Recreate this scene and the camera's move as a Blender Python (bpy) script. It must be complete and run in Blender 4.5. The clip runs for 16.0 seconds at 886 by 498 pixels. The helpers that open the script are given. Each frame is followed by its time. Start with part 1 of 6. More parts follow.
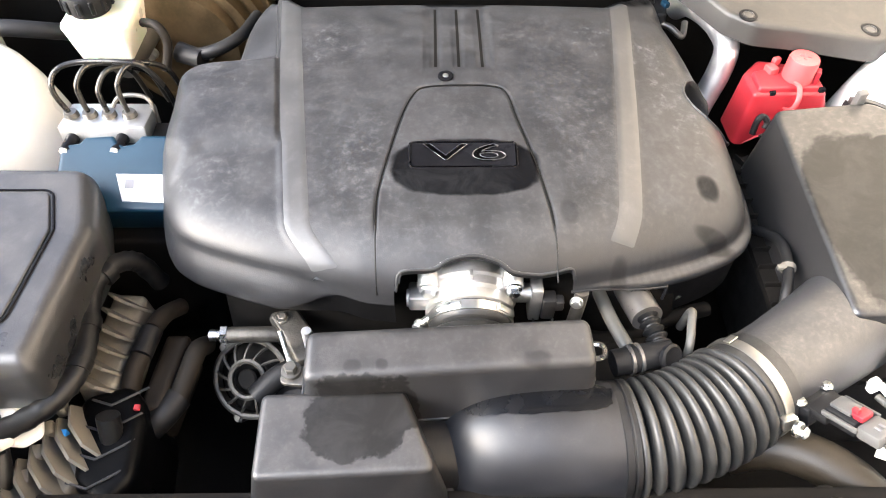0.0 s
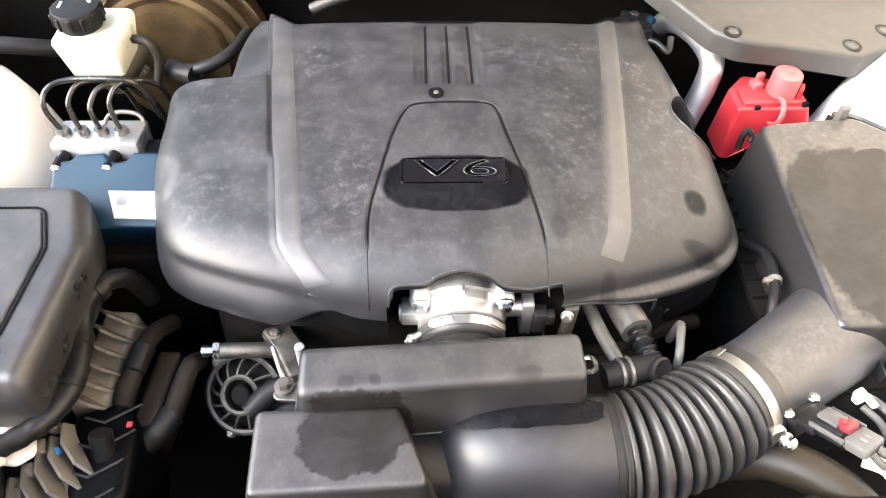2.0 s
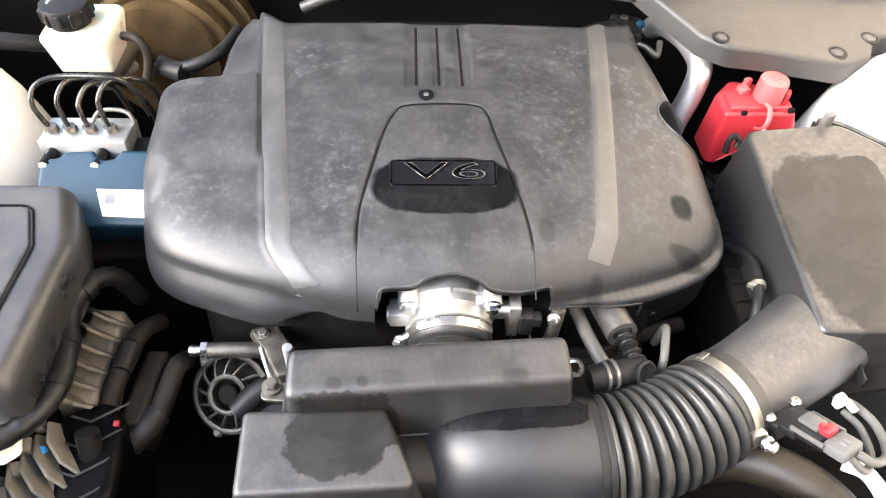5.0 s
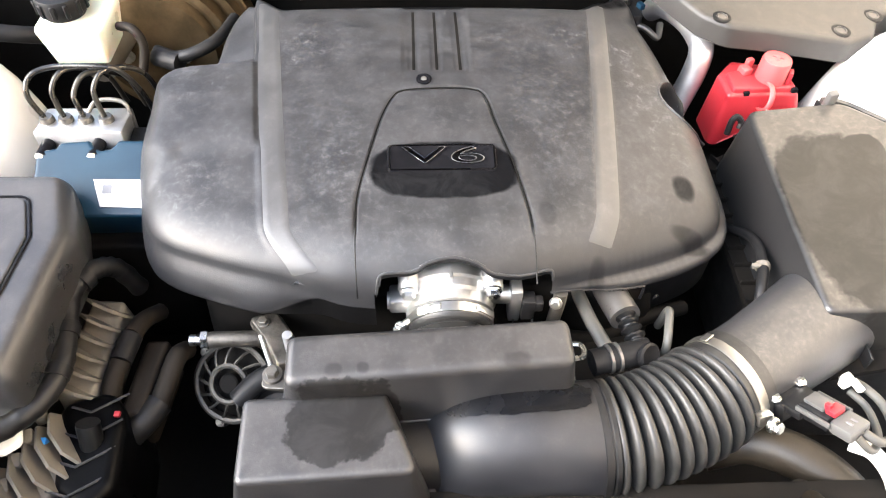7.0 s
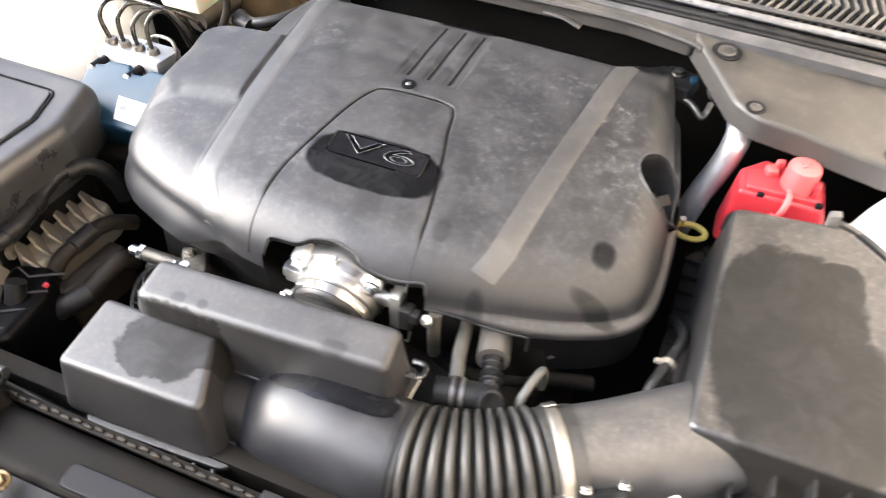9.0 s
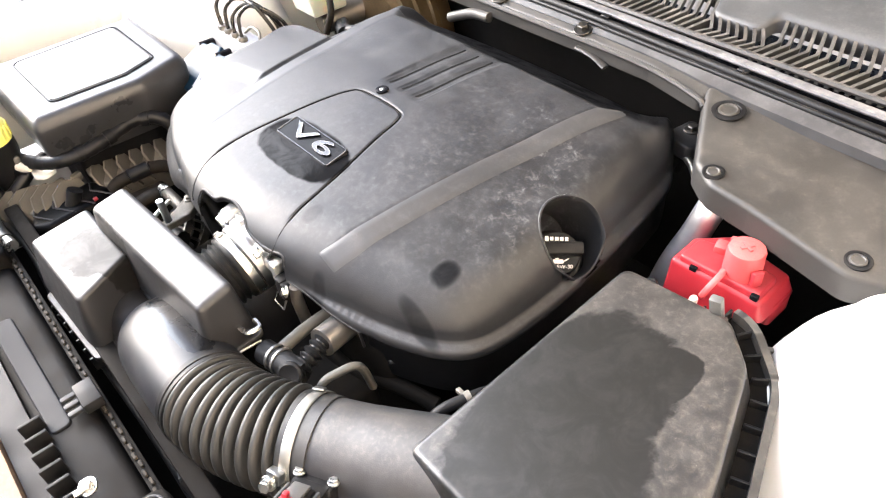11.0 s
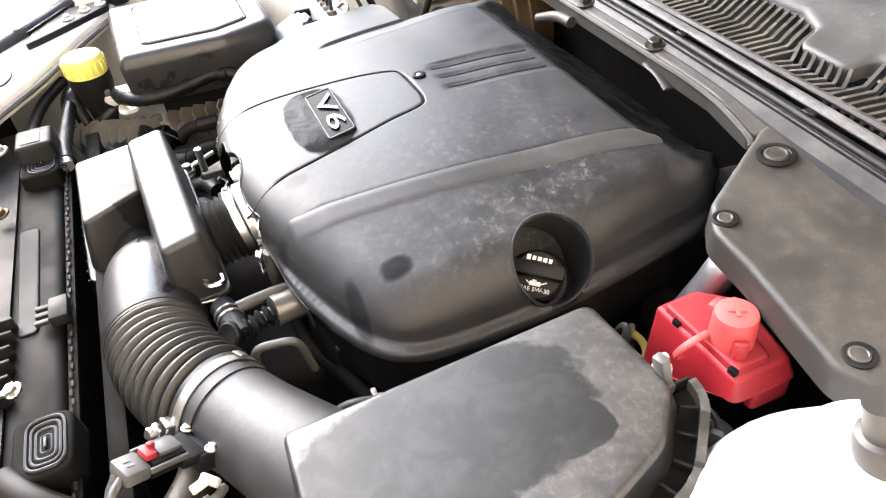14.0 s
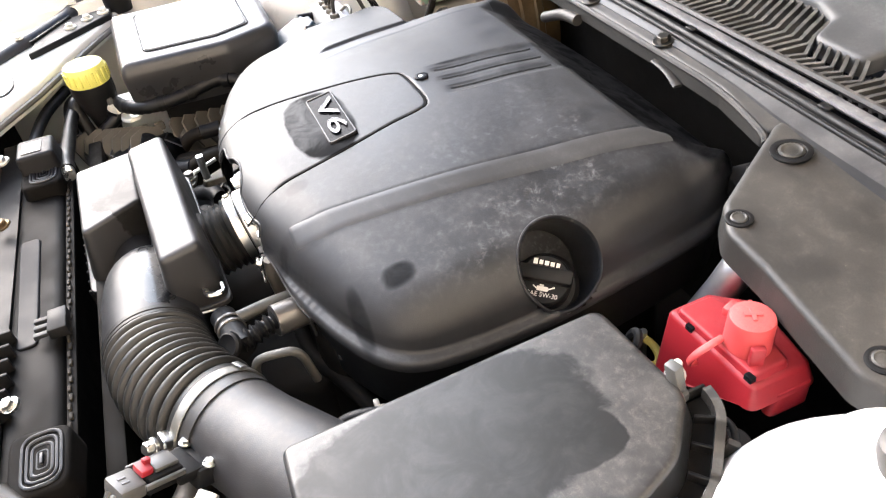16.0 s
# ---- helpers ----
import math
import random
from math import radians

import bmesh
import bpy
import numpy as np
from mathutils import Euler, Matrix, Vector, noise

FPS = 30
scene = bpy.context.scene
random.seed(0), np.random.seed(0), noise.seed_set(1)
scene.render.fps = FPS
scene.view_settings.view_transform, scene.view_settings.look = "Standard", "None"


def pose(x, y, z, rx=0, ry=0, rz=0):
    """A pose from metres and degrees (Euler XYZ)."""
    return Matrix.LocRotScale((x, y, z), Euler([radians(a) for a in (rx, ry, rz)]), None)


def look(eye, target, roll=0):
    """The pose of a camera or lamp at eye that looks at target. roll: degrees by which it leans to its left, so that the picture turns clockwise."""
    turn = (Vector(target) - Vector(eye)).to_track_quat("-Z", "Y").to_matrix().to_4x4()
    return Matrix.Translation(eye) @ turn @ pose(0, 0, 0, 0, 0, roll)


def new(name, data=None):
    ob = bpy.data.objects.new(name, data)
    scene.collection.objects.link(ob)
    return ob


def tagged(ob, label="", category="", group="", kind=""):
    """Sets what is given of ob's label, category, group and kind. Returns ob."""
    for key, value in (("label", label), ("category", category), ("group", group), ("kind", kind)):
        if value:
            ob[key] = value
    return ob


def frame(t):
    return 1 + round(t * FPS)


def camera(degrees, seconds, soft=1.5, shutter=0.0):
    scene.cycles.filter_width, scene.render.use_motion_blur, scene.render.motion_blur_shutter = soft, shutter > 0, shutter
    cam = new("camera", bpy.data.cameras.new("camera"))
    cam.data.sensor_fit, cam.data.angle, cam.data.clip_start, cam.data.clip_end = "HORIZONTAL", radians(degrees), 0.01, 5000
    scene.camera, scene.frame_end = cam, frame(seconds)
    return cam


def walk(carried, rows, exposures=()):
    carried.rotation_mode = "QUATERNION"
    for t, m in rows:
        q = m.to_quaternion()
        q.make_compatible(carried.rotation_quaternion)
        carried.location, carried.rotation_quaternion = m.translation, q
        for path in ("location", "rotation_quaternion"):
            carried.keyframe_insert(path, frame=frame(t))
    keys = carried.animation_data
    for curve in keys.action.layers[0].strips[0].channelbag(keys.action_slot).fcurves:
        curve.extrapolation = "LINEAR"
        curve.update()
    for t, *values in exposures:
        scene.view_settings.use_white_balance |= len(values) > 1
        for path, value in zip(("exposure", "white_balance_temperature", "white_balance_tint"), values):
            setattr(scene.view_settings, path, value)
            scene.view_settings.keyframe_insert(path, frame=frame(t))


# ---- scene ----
cam = camera(63.1, 16.0, soft=1.1, shutter=0.5)
SKY, SUN = 0.15, 2.25
PATH = [
    (0, (-0.007, 0.022, 1.451), (0.026, 1.305, -0.083), 0.9),
    (0.5, (-0.007, 0.017, 1.454), (0.028, 1.306, -0.075), 0.8),
    (1, (-0.01, 0.017, 1.457), (0.043, 1.302, -0.075), 2.2),
    (1.5, (-0.012, 0.013, 1.458), (0.031, 1.311, -0.062), 1.7),
    (2, (-0.01, 0.022, 1.46), (0.054, 1.324, -0.056), 1.6),
    (2.5, (-0.01, 0.03, 1.457), (0.057, 1.325, -0.066), 1.5),
    (3, (-0.008, 0.037, 1.459), (0.108, 1.326, -0.066), 3.6),
    (3.5, (-0.013, 0.033, 1.461), (0.085, 1.312, -0.073), 5.5),
    (4, (-0.013, 0.032, 1.459), (0.119, 1.315, -0.069), 5.5),
    (4.2, (-0.013, 0.028, 1.462), (0.112, 1.328, -0.053), 4.8),
    (6.3, (-0.003, 0.023, 1.469), (0.085, 1.3, -0.068), 2.7),
    (6.5, (-0.008, 0.024, 1.459), (0.095, 1.312, -0.066), 3.1),
    (7, (-0.005, 0.022, 1.457), (0.078, 1.301, -0.079), 2.0),
    (7.5, (-0.023, 0.05, 1.445), (0.178, 1.297, -0.106), 5.8),
    (8, (0.039, 0.063, 1.423), (0.077, 1.319, -0.134), 4.7),
    (8.5, (0.17, 0.053, 1.416), (-0.13, 1.297, -0.12), 0.8),
    (9, (0.299, 0.033, 1.445), (-0.164, 1.313, -0.021), 2.6),
    (9.5, (0.468, 0.063, 1.477), (-0.186, 1.266, 0.019), -0.4),
    (9.7, (0.543, 0.117, 1.458), (-0.286, 1.26, 0.043), -2.5),
    (11.8, (0.728, 0.317, 1.397), (-0.545, 1.024, 0.027), -5.5),
    (12, (0.743, 0.356, 1.382), (-0.572, 0.989, 0.014), -4.5),
    (12.5, (0.766, 0.41, 1.365), (-0.63, 0.942, 0.036), -5.6),
    (13, (0.773, 0.427, 1.356), (-0.656, 0.943, 0.055), -5.8),
    (13.5, (0.782, 0.431, 1.359), (-0.663, 0.92, 0.065), -6.3),
    (14, (0.779, 0.43, 1.361), (-0.666, 0.926, 0.07), -6.4),
    (14.5, (0.776, 0.43, 1.364), (-0.676, 0.923, 0.08), -6.6),
    (15, (0.776, 0.434, 1.363), (-0.692, 0.922, 0.095), -6.8),
    (15.5, (0.773, 0.437, 1.36), (-0.701, 0.921, 0.098), -6.9),
    (16, (0.767, 0.444, 1.348), (-0.698, 0.909, 0.069), -8.1),
]
walk(cam, [(t, look(eye, target, roll)) for t, eye, target, roll in PATH], exposures=[(0, 2.72, 6550, 13.5), (8, 2.72, 6550, 13.5), (9.5, 2.72, 6580, 14.5), (12, 2.37, 6450, 15), (14.5, 2.13, 6400, 15), (16, 1.93, 6350, 15)])

# ---- world and light ----
world = bpy.data.worlds.new("sky")
scene.world = world
world.use_nodes = True
wn = world.node_tree
sky = wn.nodes.new("ShaderNodeTexSky")
sky.sky_type = "NISHITA"
sky.sun_disc = False
sky.sun_elevation, sky.sun_rotation = radians(33), radians(-112)
sky.dust_density, sky.ozone_density = 4.0, 0.6
wn.links.new(sky.outputs[0], wn.nodes["Background"].inputs[0])
wn.nodes["Background"].inputs[1].default_value = SKY
sun = new("sun", bpy.data.lights.new("sun", "SUN"))
sun.data.energy, sun.data.angle, sun.data.color = SUN, radians(64), (0.72, 0.88, 1.0)
sun.matrix_world = look((-3.11, -1.26, 2.18), (0, 0, 0))

# ---- materials ----


def mat(name, base, rough=0.5, metal=0.0, dust=None, dust_amount=0.0, grain=0.15, grain_scale=900.0, mottle=0.25, mottle_scale=14.0, rough_var=0.12, stains=(), stain_rough=0.12, stain_mix=1.0,
        stain_base=None, coat=0.0, subsurf=0.0, spec=0.5, wobble=0.9, scuffs=(), stain_spec=1.0):
    """A worn surface: base colour, blotches, settled dust, fine grain; stains are wiped, wet and darker patches (x, y,
    rx, ry) in plan.
    """
    m = bpy.data.materials.new(name)
    m.use_nodes = True
    t = m.node_tree
    n, l = t.nodes, t.links
    b = n["Principled BSDF"]
    geo = n.new("ShaderNodeNewGeometry")
    pos = geo.outputs["Position"]

    def noise_tex(scale, detail=4.0, rough_=0.6, dist=0.0):
        x = n.new("ShaderNodeTexNoise")
        x.inputs["Scale"].default_value, x.inputs["Detail"].default_value = scale, detail
        x.inputs["Roughness"].default_value, x.inputs["Distortion"].default_value = rough_, dist
        l.new(pos, x.inputs["Vector"])
        return x.outputs["Fac"]

    def ramp(fac, lo, hi, a=0.0, c=1.0):
        x = n.new("ShaderNodeMapRange")
        x.interpolation_type = "SMOOTHSTEP"
        for k, v in zip(("From Min", "From Max", "To Min", "To Max"), (lo, hi, a, c)):
            x.inputs[k].default_value = v
        l.new(fac, x.inputs["Value"])
        return x.outputs["Result"]

    def math_(op, a, c=None):
        x = n.new("ShaderNodeMath")
        x.operation = op
        for k, v in enumerate((a, c)):
            if v is None:
                continue
            if isinstance(v, (int, float)):
                x.inputs[k].default_value = v
            else:
                l.new(v, x.inputs[k])
        return x.outputs[0]

    def mix(fac, a, c):
        x = n.new("ShaderNodeMix")
        x.data_type = "RGBA"
        for k, v in ((0, fac), (6, a), (7, c)):
            if isinstance(v, tuple):
                x.inputs[k].default_value = (*v, 1)
            elif isinstance(v, (int, float)):
                x.inputs[k].default_value = v
            else:
                l.new(v, x.inputs[k])
        return x.outputs[2]

    big, mid = noise_tex(mottle_scale, 5), noise_tex(mottle_scale * 9, 3)
    dark = tuple(c * (1 - mottle) for c in base)
    light = tuple(min(1, c * (1 + mottle)) for c in base)
    col = mix(ramp(big, 0.3, 0.7), dark, light)
    col = mix(math_("MULTIPLY", ramp(mid, 0.42, 0.72), mottle * 0.6), col, tuple(min(1, c * 1.5) for c in base))
    rough_v = math_("ADD", ramp(big, 0.25, 0.75, -rough_var, rough_var), rough)
    if dust:
        spots = noise_tex(mottle_scale * 4, 8, 0.75, 0.4)
        d = math_("MULTIPLY", math_("ADD", ramp(spots, 0.45, 0.75, 0.25, 1.0), ramp(big, 0.35, 0.7, 0.0, 0.4)), dust_amount)
        sep = n.new("ShaderNodeSeparateXYZ")
        l.new(geo.outputs["Normal"], sep.inputs[0])
        flecks = noise_tex(mottle_scale * 24, 3, 0.7, 0.2)
        d = math_("ADD", math_("MULTIPLY", d, ramp(noise_tex(mottle_scale * 55, 3, 0.7), 0.3, 0.7, 0.7, 1.2)), math_("MULTIPLY", math_("MULTIPLY", ramp(flecks, 0.64, 0.72), ramp(spots, 0.5, 0.62)), dust_amount * 1.6))
        d = math_("MULTIPLY", d, ramp(sep.outputs[2], 0.66, 0.97, 0.12, 1.0))
    else:
        d = None
    if scuffs and d is not None:
        sq = n.new("ShaderNodeSeparateXYZ")
        l.new(pos, sq.inputs[0])
        fleck = math_("MULTIPLY", ramp(noise_tex(110, 6, 0.72, 0.5), 0.46, 0.70), ramp(noise_tex(60, 3, 0.6), 0.42, 0.6))
        for cx, cy, rx, ry, amount in scuffs:
            ux, uy = math_("DIVIDE", math_("SUBTRACT", sq.outputs[0], cx), rx), math_("DIVIDE", math_("SUBTRACT", sq.outputs[1], cy), ry)
            near = ramp(math_("ADD", math_("MULTIPLY", ux, ux), math_("MULTIPLY", uy, uy)), 1.0, 0.1)
            d = math_("ADD", d, math_("MULTIPLY", math_("MULTIPLY", near, fleck), amount))
    wet = None
    if stains:
        sp = n.new("ShaderNodeSeparateXYZ")
        l.new(pos, sp.inputs[0])
        wob = math_("MULTIPLY", math_("SUBTRACT", noise_tex(55, 4, 0.6, 0.3), 0.5), wobble)
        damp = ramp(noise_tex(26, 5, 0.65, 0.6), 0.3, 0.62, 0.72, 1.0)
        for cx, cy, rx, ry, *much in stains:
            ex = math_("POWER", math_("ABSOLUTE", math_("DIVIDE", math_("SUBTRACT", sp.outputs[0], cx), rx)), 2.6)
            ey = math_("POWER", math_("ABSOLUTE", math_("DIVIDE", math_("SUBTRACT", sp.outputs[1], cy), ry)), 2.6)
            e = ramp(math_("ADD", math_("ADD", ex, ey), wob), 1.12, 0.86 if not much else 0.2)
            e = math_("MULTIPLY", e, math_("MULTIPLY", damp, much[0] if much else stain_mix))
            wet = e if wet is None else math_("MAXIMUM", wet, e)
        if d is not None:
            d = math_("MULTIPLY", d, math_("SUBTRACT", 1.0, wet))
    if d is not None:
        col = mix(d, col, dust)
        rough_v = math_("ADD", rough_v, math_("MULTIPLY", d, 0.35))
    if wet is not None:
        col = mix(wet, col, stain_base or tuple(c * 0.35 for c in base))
        gap = math_("SUBTRACT", stain_rough, rough_v)
        rough_v = math_("ADD", rough_v, math_("MULTIPLY", gap, wet))
    l.new(col, b.inputs["Base Color"])
    l.new(math_("MAXIMUM", rough_v, 0.04), b.inputs["Roughness"])
    b.inputs["Metallic"].default_value = metal
    b.inputs["Specular IOR Level"].default_value = spec
    if wet is not None and stain_spec < 1:
        l.new(math_("MULTIPLY", math_("SUBTRACT", 1.0, math_("MULTIPLY", wet, 1 - stain_spec)), spec), b.inputs["Specular IOR Level"])
    if coat:
        b.inputs["Coat Weight"].default_value, b.inputs["Coat Roughness"].default_value = coat, 0.05
    if subsurf:
        b.inputs["Subsurface Weight"].default_value, b.inputs["Subsurface Scale"].default_value = subsurf, 0.01
    if grain:
        bp = n.new("ShaderNodeBump")
        bp.inputs["Strength"].default_value, bp.inputs["Distance"].default_value = grain, 0.001
        if wet is not None:
            l.new(math_("MULTIPLY", math_("SUBTRACT", 1.0, wet), grain), bp.inputs["Strength"])
        l.new(math_("ADD", noise_tex(grain_scale, 2), math_("MULTIPLY", mid, 0.6)), bp.inputs["Height"])
        l.new(bp.outputs[0], b.inputs["Normal"])
    return m


DUST = (0.20, 0.185, 0.165)
# last stain darkens the slope behind the rear edge
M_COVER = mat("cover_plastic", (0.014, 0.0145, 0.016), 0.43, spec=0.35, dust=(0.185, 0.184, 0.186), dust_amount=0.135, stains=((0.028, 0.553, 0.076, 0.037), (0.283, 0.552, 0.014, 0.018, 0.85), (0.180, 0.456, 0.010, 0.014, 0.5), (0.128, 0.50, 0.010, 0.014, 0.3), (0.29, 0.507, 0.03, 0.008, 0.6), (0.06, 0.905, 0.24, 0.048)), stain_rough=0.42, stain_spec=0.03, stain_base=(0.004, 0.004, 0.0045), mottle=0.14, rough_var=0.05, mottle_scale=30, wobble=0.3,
              scuffs=((0.280, 0.66, 0.05, 0.10, 0.30), (0.262, 0.735, 0.05, 0.06, 0.30), (0.215, 0.775, 0.06, 0.06, 0.4), (-0.13, 0.76, 0.07, 0.06, 0.25), (-0.25, 0.71, 0.06, 0.05, 0.22), (-0.24, 0.55, 0.07, 0.05, 0.2), (-0.07, 0.56, 0.05, 0.1, 0.16), (0.15, 0.66, 0.06, 0.12, 0.14), (0.08, 0.78, 0.15, 0.06, 0.15)))
M_STRIP = mat("smooth_band_plastic", (0.034, 0.035, 0.037), 0.42, dust=(0.2, 0.19, 0.175), dust_amount=0.12, grain=0.04, mottle=0.1, rough_var=0.05, mottle_scale=12)
M_BOX = mat("moulded_black_plastic", (0.009, 0.009, 0.010), 0.46, spec=0.6, dust=DUST, dust_amount=0.10, mottle=0.14, rough_var=0.06, mottle_scale=40, stain_mix=0.85, stain_rough=0.5, stain_spec=0.2, wobble=1.6, stain_base=(0.006, 0.0055, 0.005),
            stains=((-0.072, 0.304, 0.044, 0.033), (-0.036, 0.316, 0.022, 0.020), (-0.085, 0.300, 0.030, 0.024), (0.085, 0.351, 0.014, 0.008, 0.4), (-0.075, 0.343, 0.009, 0.007, 0.4), (-0.05, 0.345, 0.006, 0.006, 0.4)))
M_AIR = mat("airbox_plastic", (0.011, 0.0112, 0.012), 0.36, mottle=0.08, rough_var=0.04, dust=(0.32, 0.285, 0.235), dust_amount=0.16, stains=((0.445, 0.535, 0.046, 0.105), (0.470, 0.520, 0.066, 0.122), (0.497, 0.470, 0.070, 0.085), (0.508, 0.606, 0.024, 0.034)), stain_rough=0.40, stain_mix=0.9, wobble=0.8, stain_base=(0.010, 0.0095, 0.0085), stain_spec=0.45, spec=0.52, mottle_scale=28)
M_DUCT = mat("duct_plastic", (0.008, 0.0085, 0.0105), 0.45, spec=0.45, dust=(0.2, 0.18, 0.15), dust_amount=0.06, grain=0.06, stains=((0.09, 0.335, 0.07, 0.02),), stain_rough=0.25, mottle_scale=12)
M_BELLOWS = mat("ribbed_rubber", (0.017, 0.0168, 0.0162), 0.42, spec=0.42, dust=(0.16, 0.15, 0.13), dust_amount=0.14, mottle=0.12, mottle_scale=40)
M_RUBBER = mat("black_rubber", (0.005, 0.005, 0.0053), 0.46, dust=(0.12, 0.11, 0.095), dust_amount=0.08, mottle_scale=30, spec=0.28)
M_BLACK = mat("dark_plastic", (0.008, 0.008, 0.0085), 0.5, dust=(0.06, 0.055, 0.048), dust_amount=0.08, mottle_scale=25, spec=0.18)
# Grime lowered to near black so covered recesses read as shaded.
M_GRIMESHADE = mat("grimy_shaded_black", (0.004, 0.0036, 0.0032), 0.75, dust=(0.028, 0.023, 0.018), dust_amount=0.15, mottle_scale=30, spec=0.1)
M_GLOSS = mat("gloss_black", (0.006, 0.006, 0.007), 0.24, spec=0.04, mottle_scale=30, grain=0.02)
M_FUSE = mat("fuse_lid_plastic", (0.022, 0.022, 0.023), 0.36, spec=0.5, dust=DUST, dust_amount=0.14, grain=0.12, grain_scale=700, mottle_scale=14)
M_COWL = mat("cowl_plastic", (0.022, 0.021, 0.020), 0.52, dust=(0.26, 0.235, 0.19), dust_amount=0.125, mottle=0.08, rough_var=0.06, grain=0.2, mottle_scale=14)
M_SEAL = mat("seal_rubber", (0.02, 0.02, 0.021), 0.42, dust=(0.24, 0.23, 0.22), dust_amount=0.3, mottle_scale=40)
M_WHITE = mat("white_body_paint", (0.78, 0.77, 0.74), 0.3, mottle=0.03, rough_var=0.04, grain=0.02, coat=0.4, dust=(0.55, 0.5, 0.42), dust_amount=0.15)
M_TRIMWHITE = mat("white_plastic", (0.55, 0.53, 0.48), 0.45, mottle=0.08, grain=0.05)
M_TANK = mat("translucent_reservoir", (0.6, 0.6, 0.48), 0.35, mottle=0.05, grain=0.03, subsurf=0.4)
M_RED = mat("red_plastic", (0.27, 0.011, 0.018), 0.46, mottle=0.12, grain=0.06, rough_var=0.08, dust=(0.3, 0.11, 0.1), dust_amount=0.2)
M_REDCAP = mat("pale_red_plastic", (0.46, 0.045, 0.048), 0.45, mottle=0.1, grain=0.04, dust=(0.5, 0.2, 0.17), dust_amount=0.35)
M_YELLOW = mat("yellow_plastic", (0.72, 0.67, 0.16), 0.38, mottle=0.06, grain=0.03)
M_BLUE = mat("blue_anodised", (0.004, 0.02, 0.037), 0.4, metal=0.0, mottle=0.15, grain=0.05, spec=0.25)
M_ALU = mat("cast_aluminium", (0.56, 0.555, 0.545), 0.45, metal=1.0, mottle=0.15, grain=0.3, grain_scale=500)
M_ALUMACH = mat("machined_aluminium", (0.8, 0.8, 0.79), 0.24, metal=1.0, mottle=0.1, grain=0.05)
M_STEEL = mat("zinc_steel", (0.6, 0.59, 0.56), 0.32, metal=1.0, mottle=0.2, grain=0.05)
M_PIPE = mat("dark_steel_pipe", (0.06, 0.056, 0.05), 0.3, metal=0.8, mottle=0.2, grain=0.03)
M_CLAMP = mat("dull_clamp_steel", (0.27, 0.26, 0.235), 0.42, metal=0.9, mottle=0.2, grain=0.08)
M_SILVER = mat("silver_pipe", (0.66, 0.66, 0.68), 0.4, metal=0.9, mottle=0.12, grain=0.1)
M_GREYCAST = mat("grey_resin", (0.105, 0.096, 0.081), 0.5, mottle=0.18, grain=0.2, dust=(0.28, 0.25, 0.2), dust_amount=0.3)
# Brown lowered to near black for pipes lying in shade.
M_BROWN = mat("brown_pipe", (0.012, 0.0095, 0.007), 0.65, metal=0.1, spec=0.2, mottle=0.3)
M_ZINC = mat("yellow_zinc", (0.12, 0.082, 0.042), 0.42, metal=0.7, mottle=0.3, mottle_scale=20)
M_LABEL = mat("paper_label", (0.46, 0.46, 0.45), 0.5, mottle=0.04, grain=0.02)
M_INK = mat("label_ink", (0.12, 0.12, 0.13), 0.6, mottle=0.05)
M_PALEINK = mat("pale_ink", (0.72, 0.7, 0.66), 0.5, mottle=0.05)
M_RUST = mat("dusty_brown_metal", (0.2, 0.12, 0.07), 0.7, mottle=0.4, mottle_scale=40)
M_GUTTER = mat("smooth_gutter_plastic", (0.035, 0.036, 0.039), 0.46, dust=(0.26, 0.25, 0.24), dust_amount=0.18, mottle=0.12, mottle_scale=20)
M_HOOD = mat("hood_liner", (0.012, 0.012, 0.013), 0.9, mottle=0.3)
M_CONCRETE = mat("concrete", (0.10, 0.095, 0.09), 0.85, mottle=0.2, mottle_scale=2.5, grain=0.4, grain_scale=120)
M_WALL = mat("bounce_wall_paint", (0.94, 0.79, 0.60), 0.8, mottle=0.08, mottle_scale=3, grain=0.2)
M_DARKWALL = mat("dark_wall", (0.07, 0.066, 0.06), 0.7, mottle=0.1, mottle_scale=3)
M_CHROME = mat("bright_outline", (0.2, 0.2, 0.204), 0.3, metal=1.0, mottle=0.05, grain=0)
M_BLUECLIP = mat("blue_plastic", (0.02, 0.2, 0.55), 0.4)
M_GLASS = mat("windscreen_glass", (0.02, 0.025, 0.025), 0.03, mottle=0.02, grain=0, rough_var=0.0)


# ---- mesh helpers ----


def finish(bm, name, material, parent=None, angle=38):
    me = bpy.data.meshes.new(name)
    bmesh.ops.recalc_face_normals(bm, faces=bm.faces)
    for f_ in bm.faces:
        f_.smooth = True
    bm.to_mesh(me)
    bm.free()
    me.set_sharp_from_angle(angle=radians(angle))
    me.materials.append(material)
    ob = new(name, me)
    if parent is not None:
        ob.parent = parent
        ob.matrix_parent_inverse = parent.matrix_world.inverted()
    return ob


def thing(name, label, category, at=(0, 0, 0), group=""):
    ob = new(name)
    ob.empty_display_size = 0.02
    ob.matrix_world = Matrix.Translation(at)
    bpy.context.view_layer.update()
    return tagged(ob, label, category, group)


def part(name, bm, material, parent, label="", angle=38):
    ob = finish(bm, name, material, parent, angle)
    return tagged(ob, label) if label else ob


def structure(name, bm, material, label, category, angle=38):
    return tagged(finish(bm, name, material, None, angle), label, category, kind="structure")


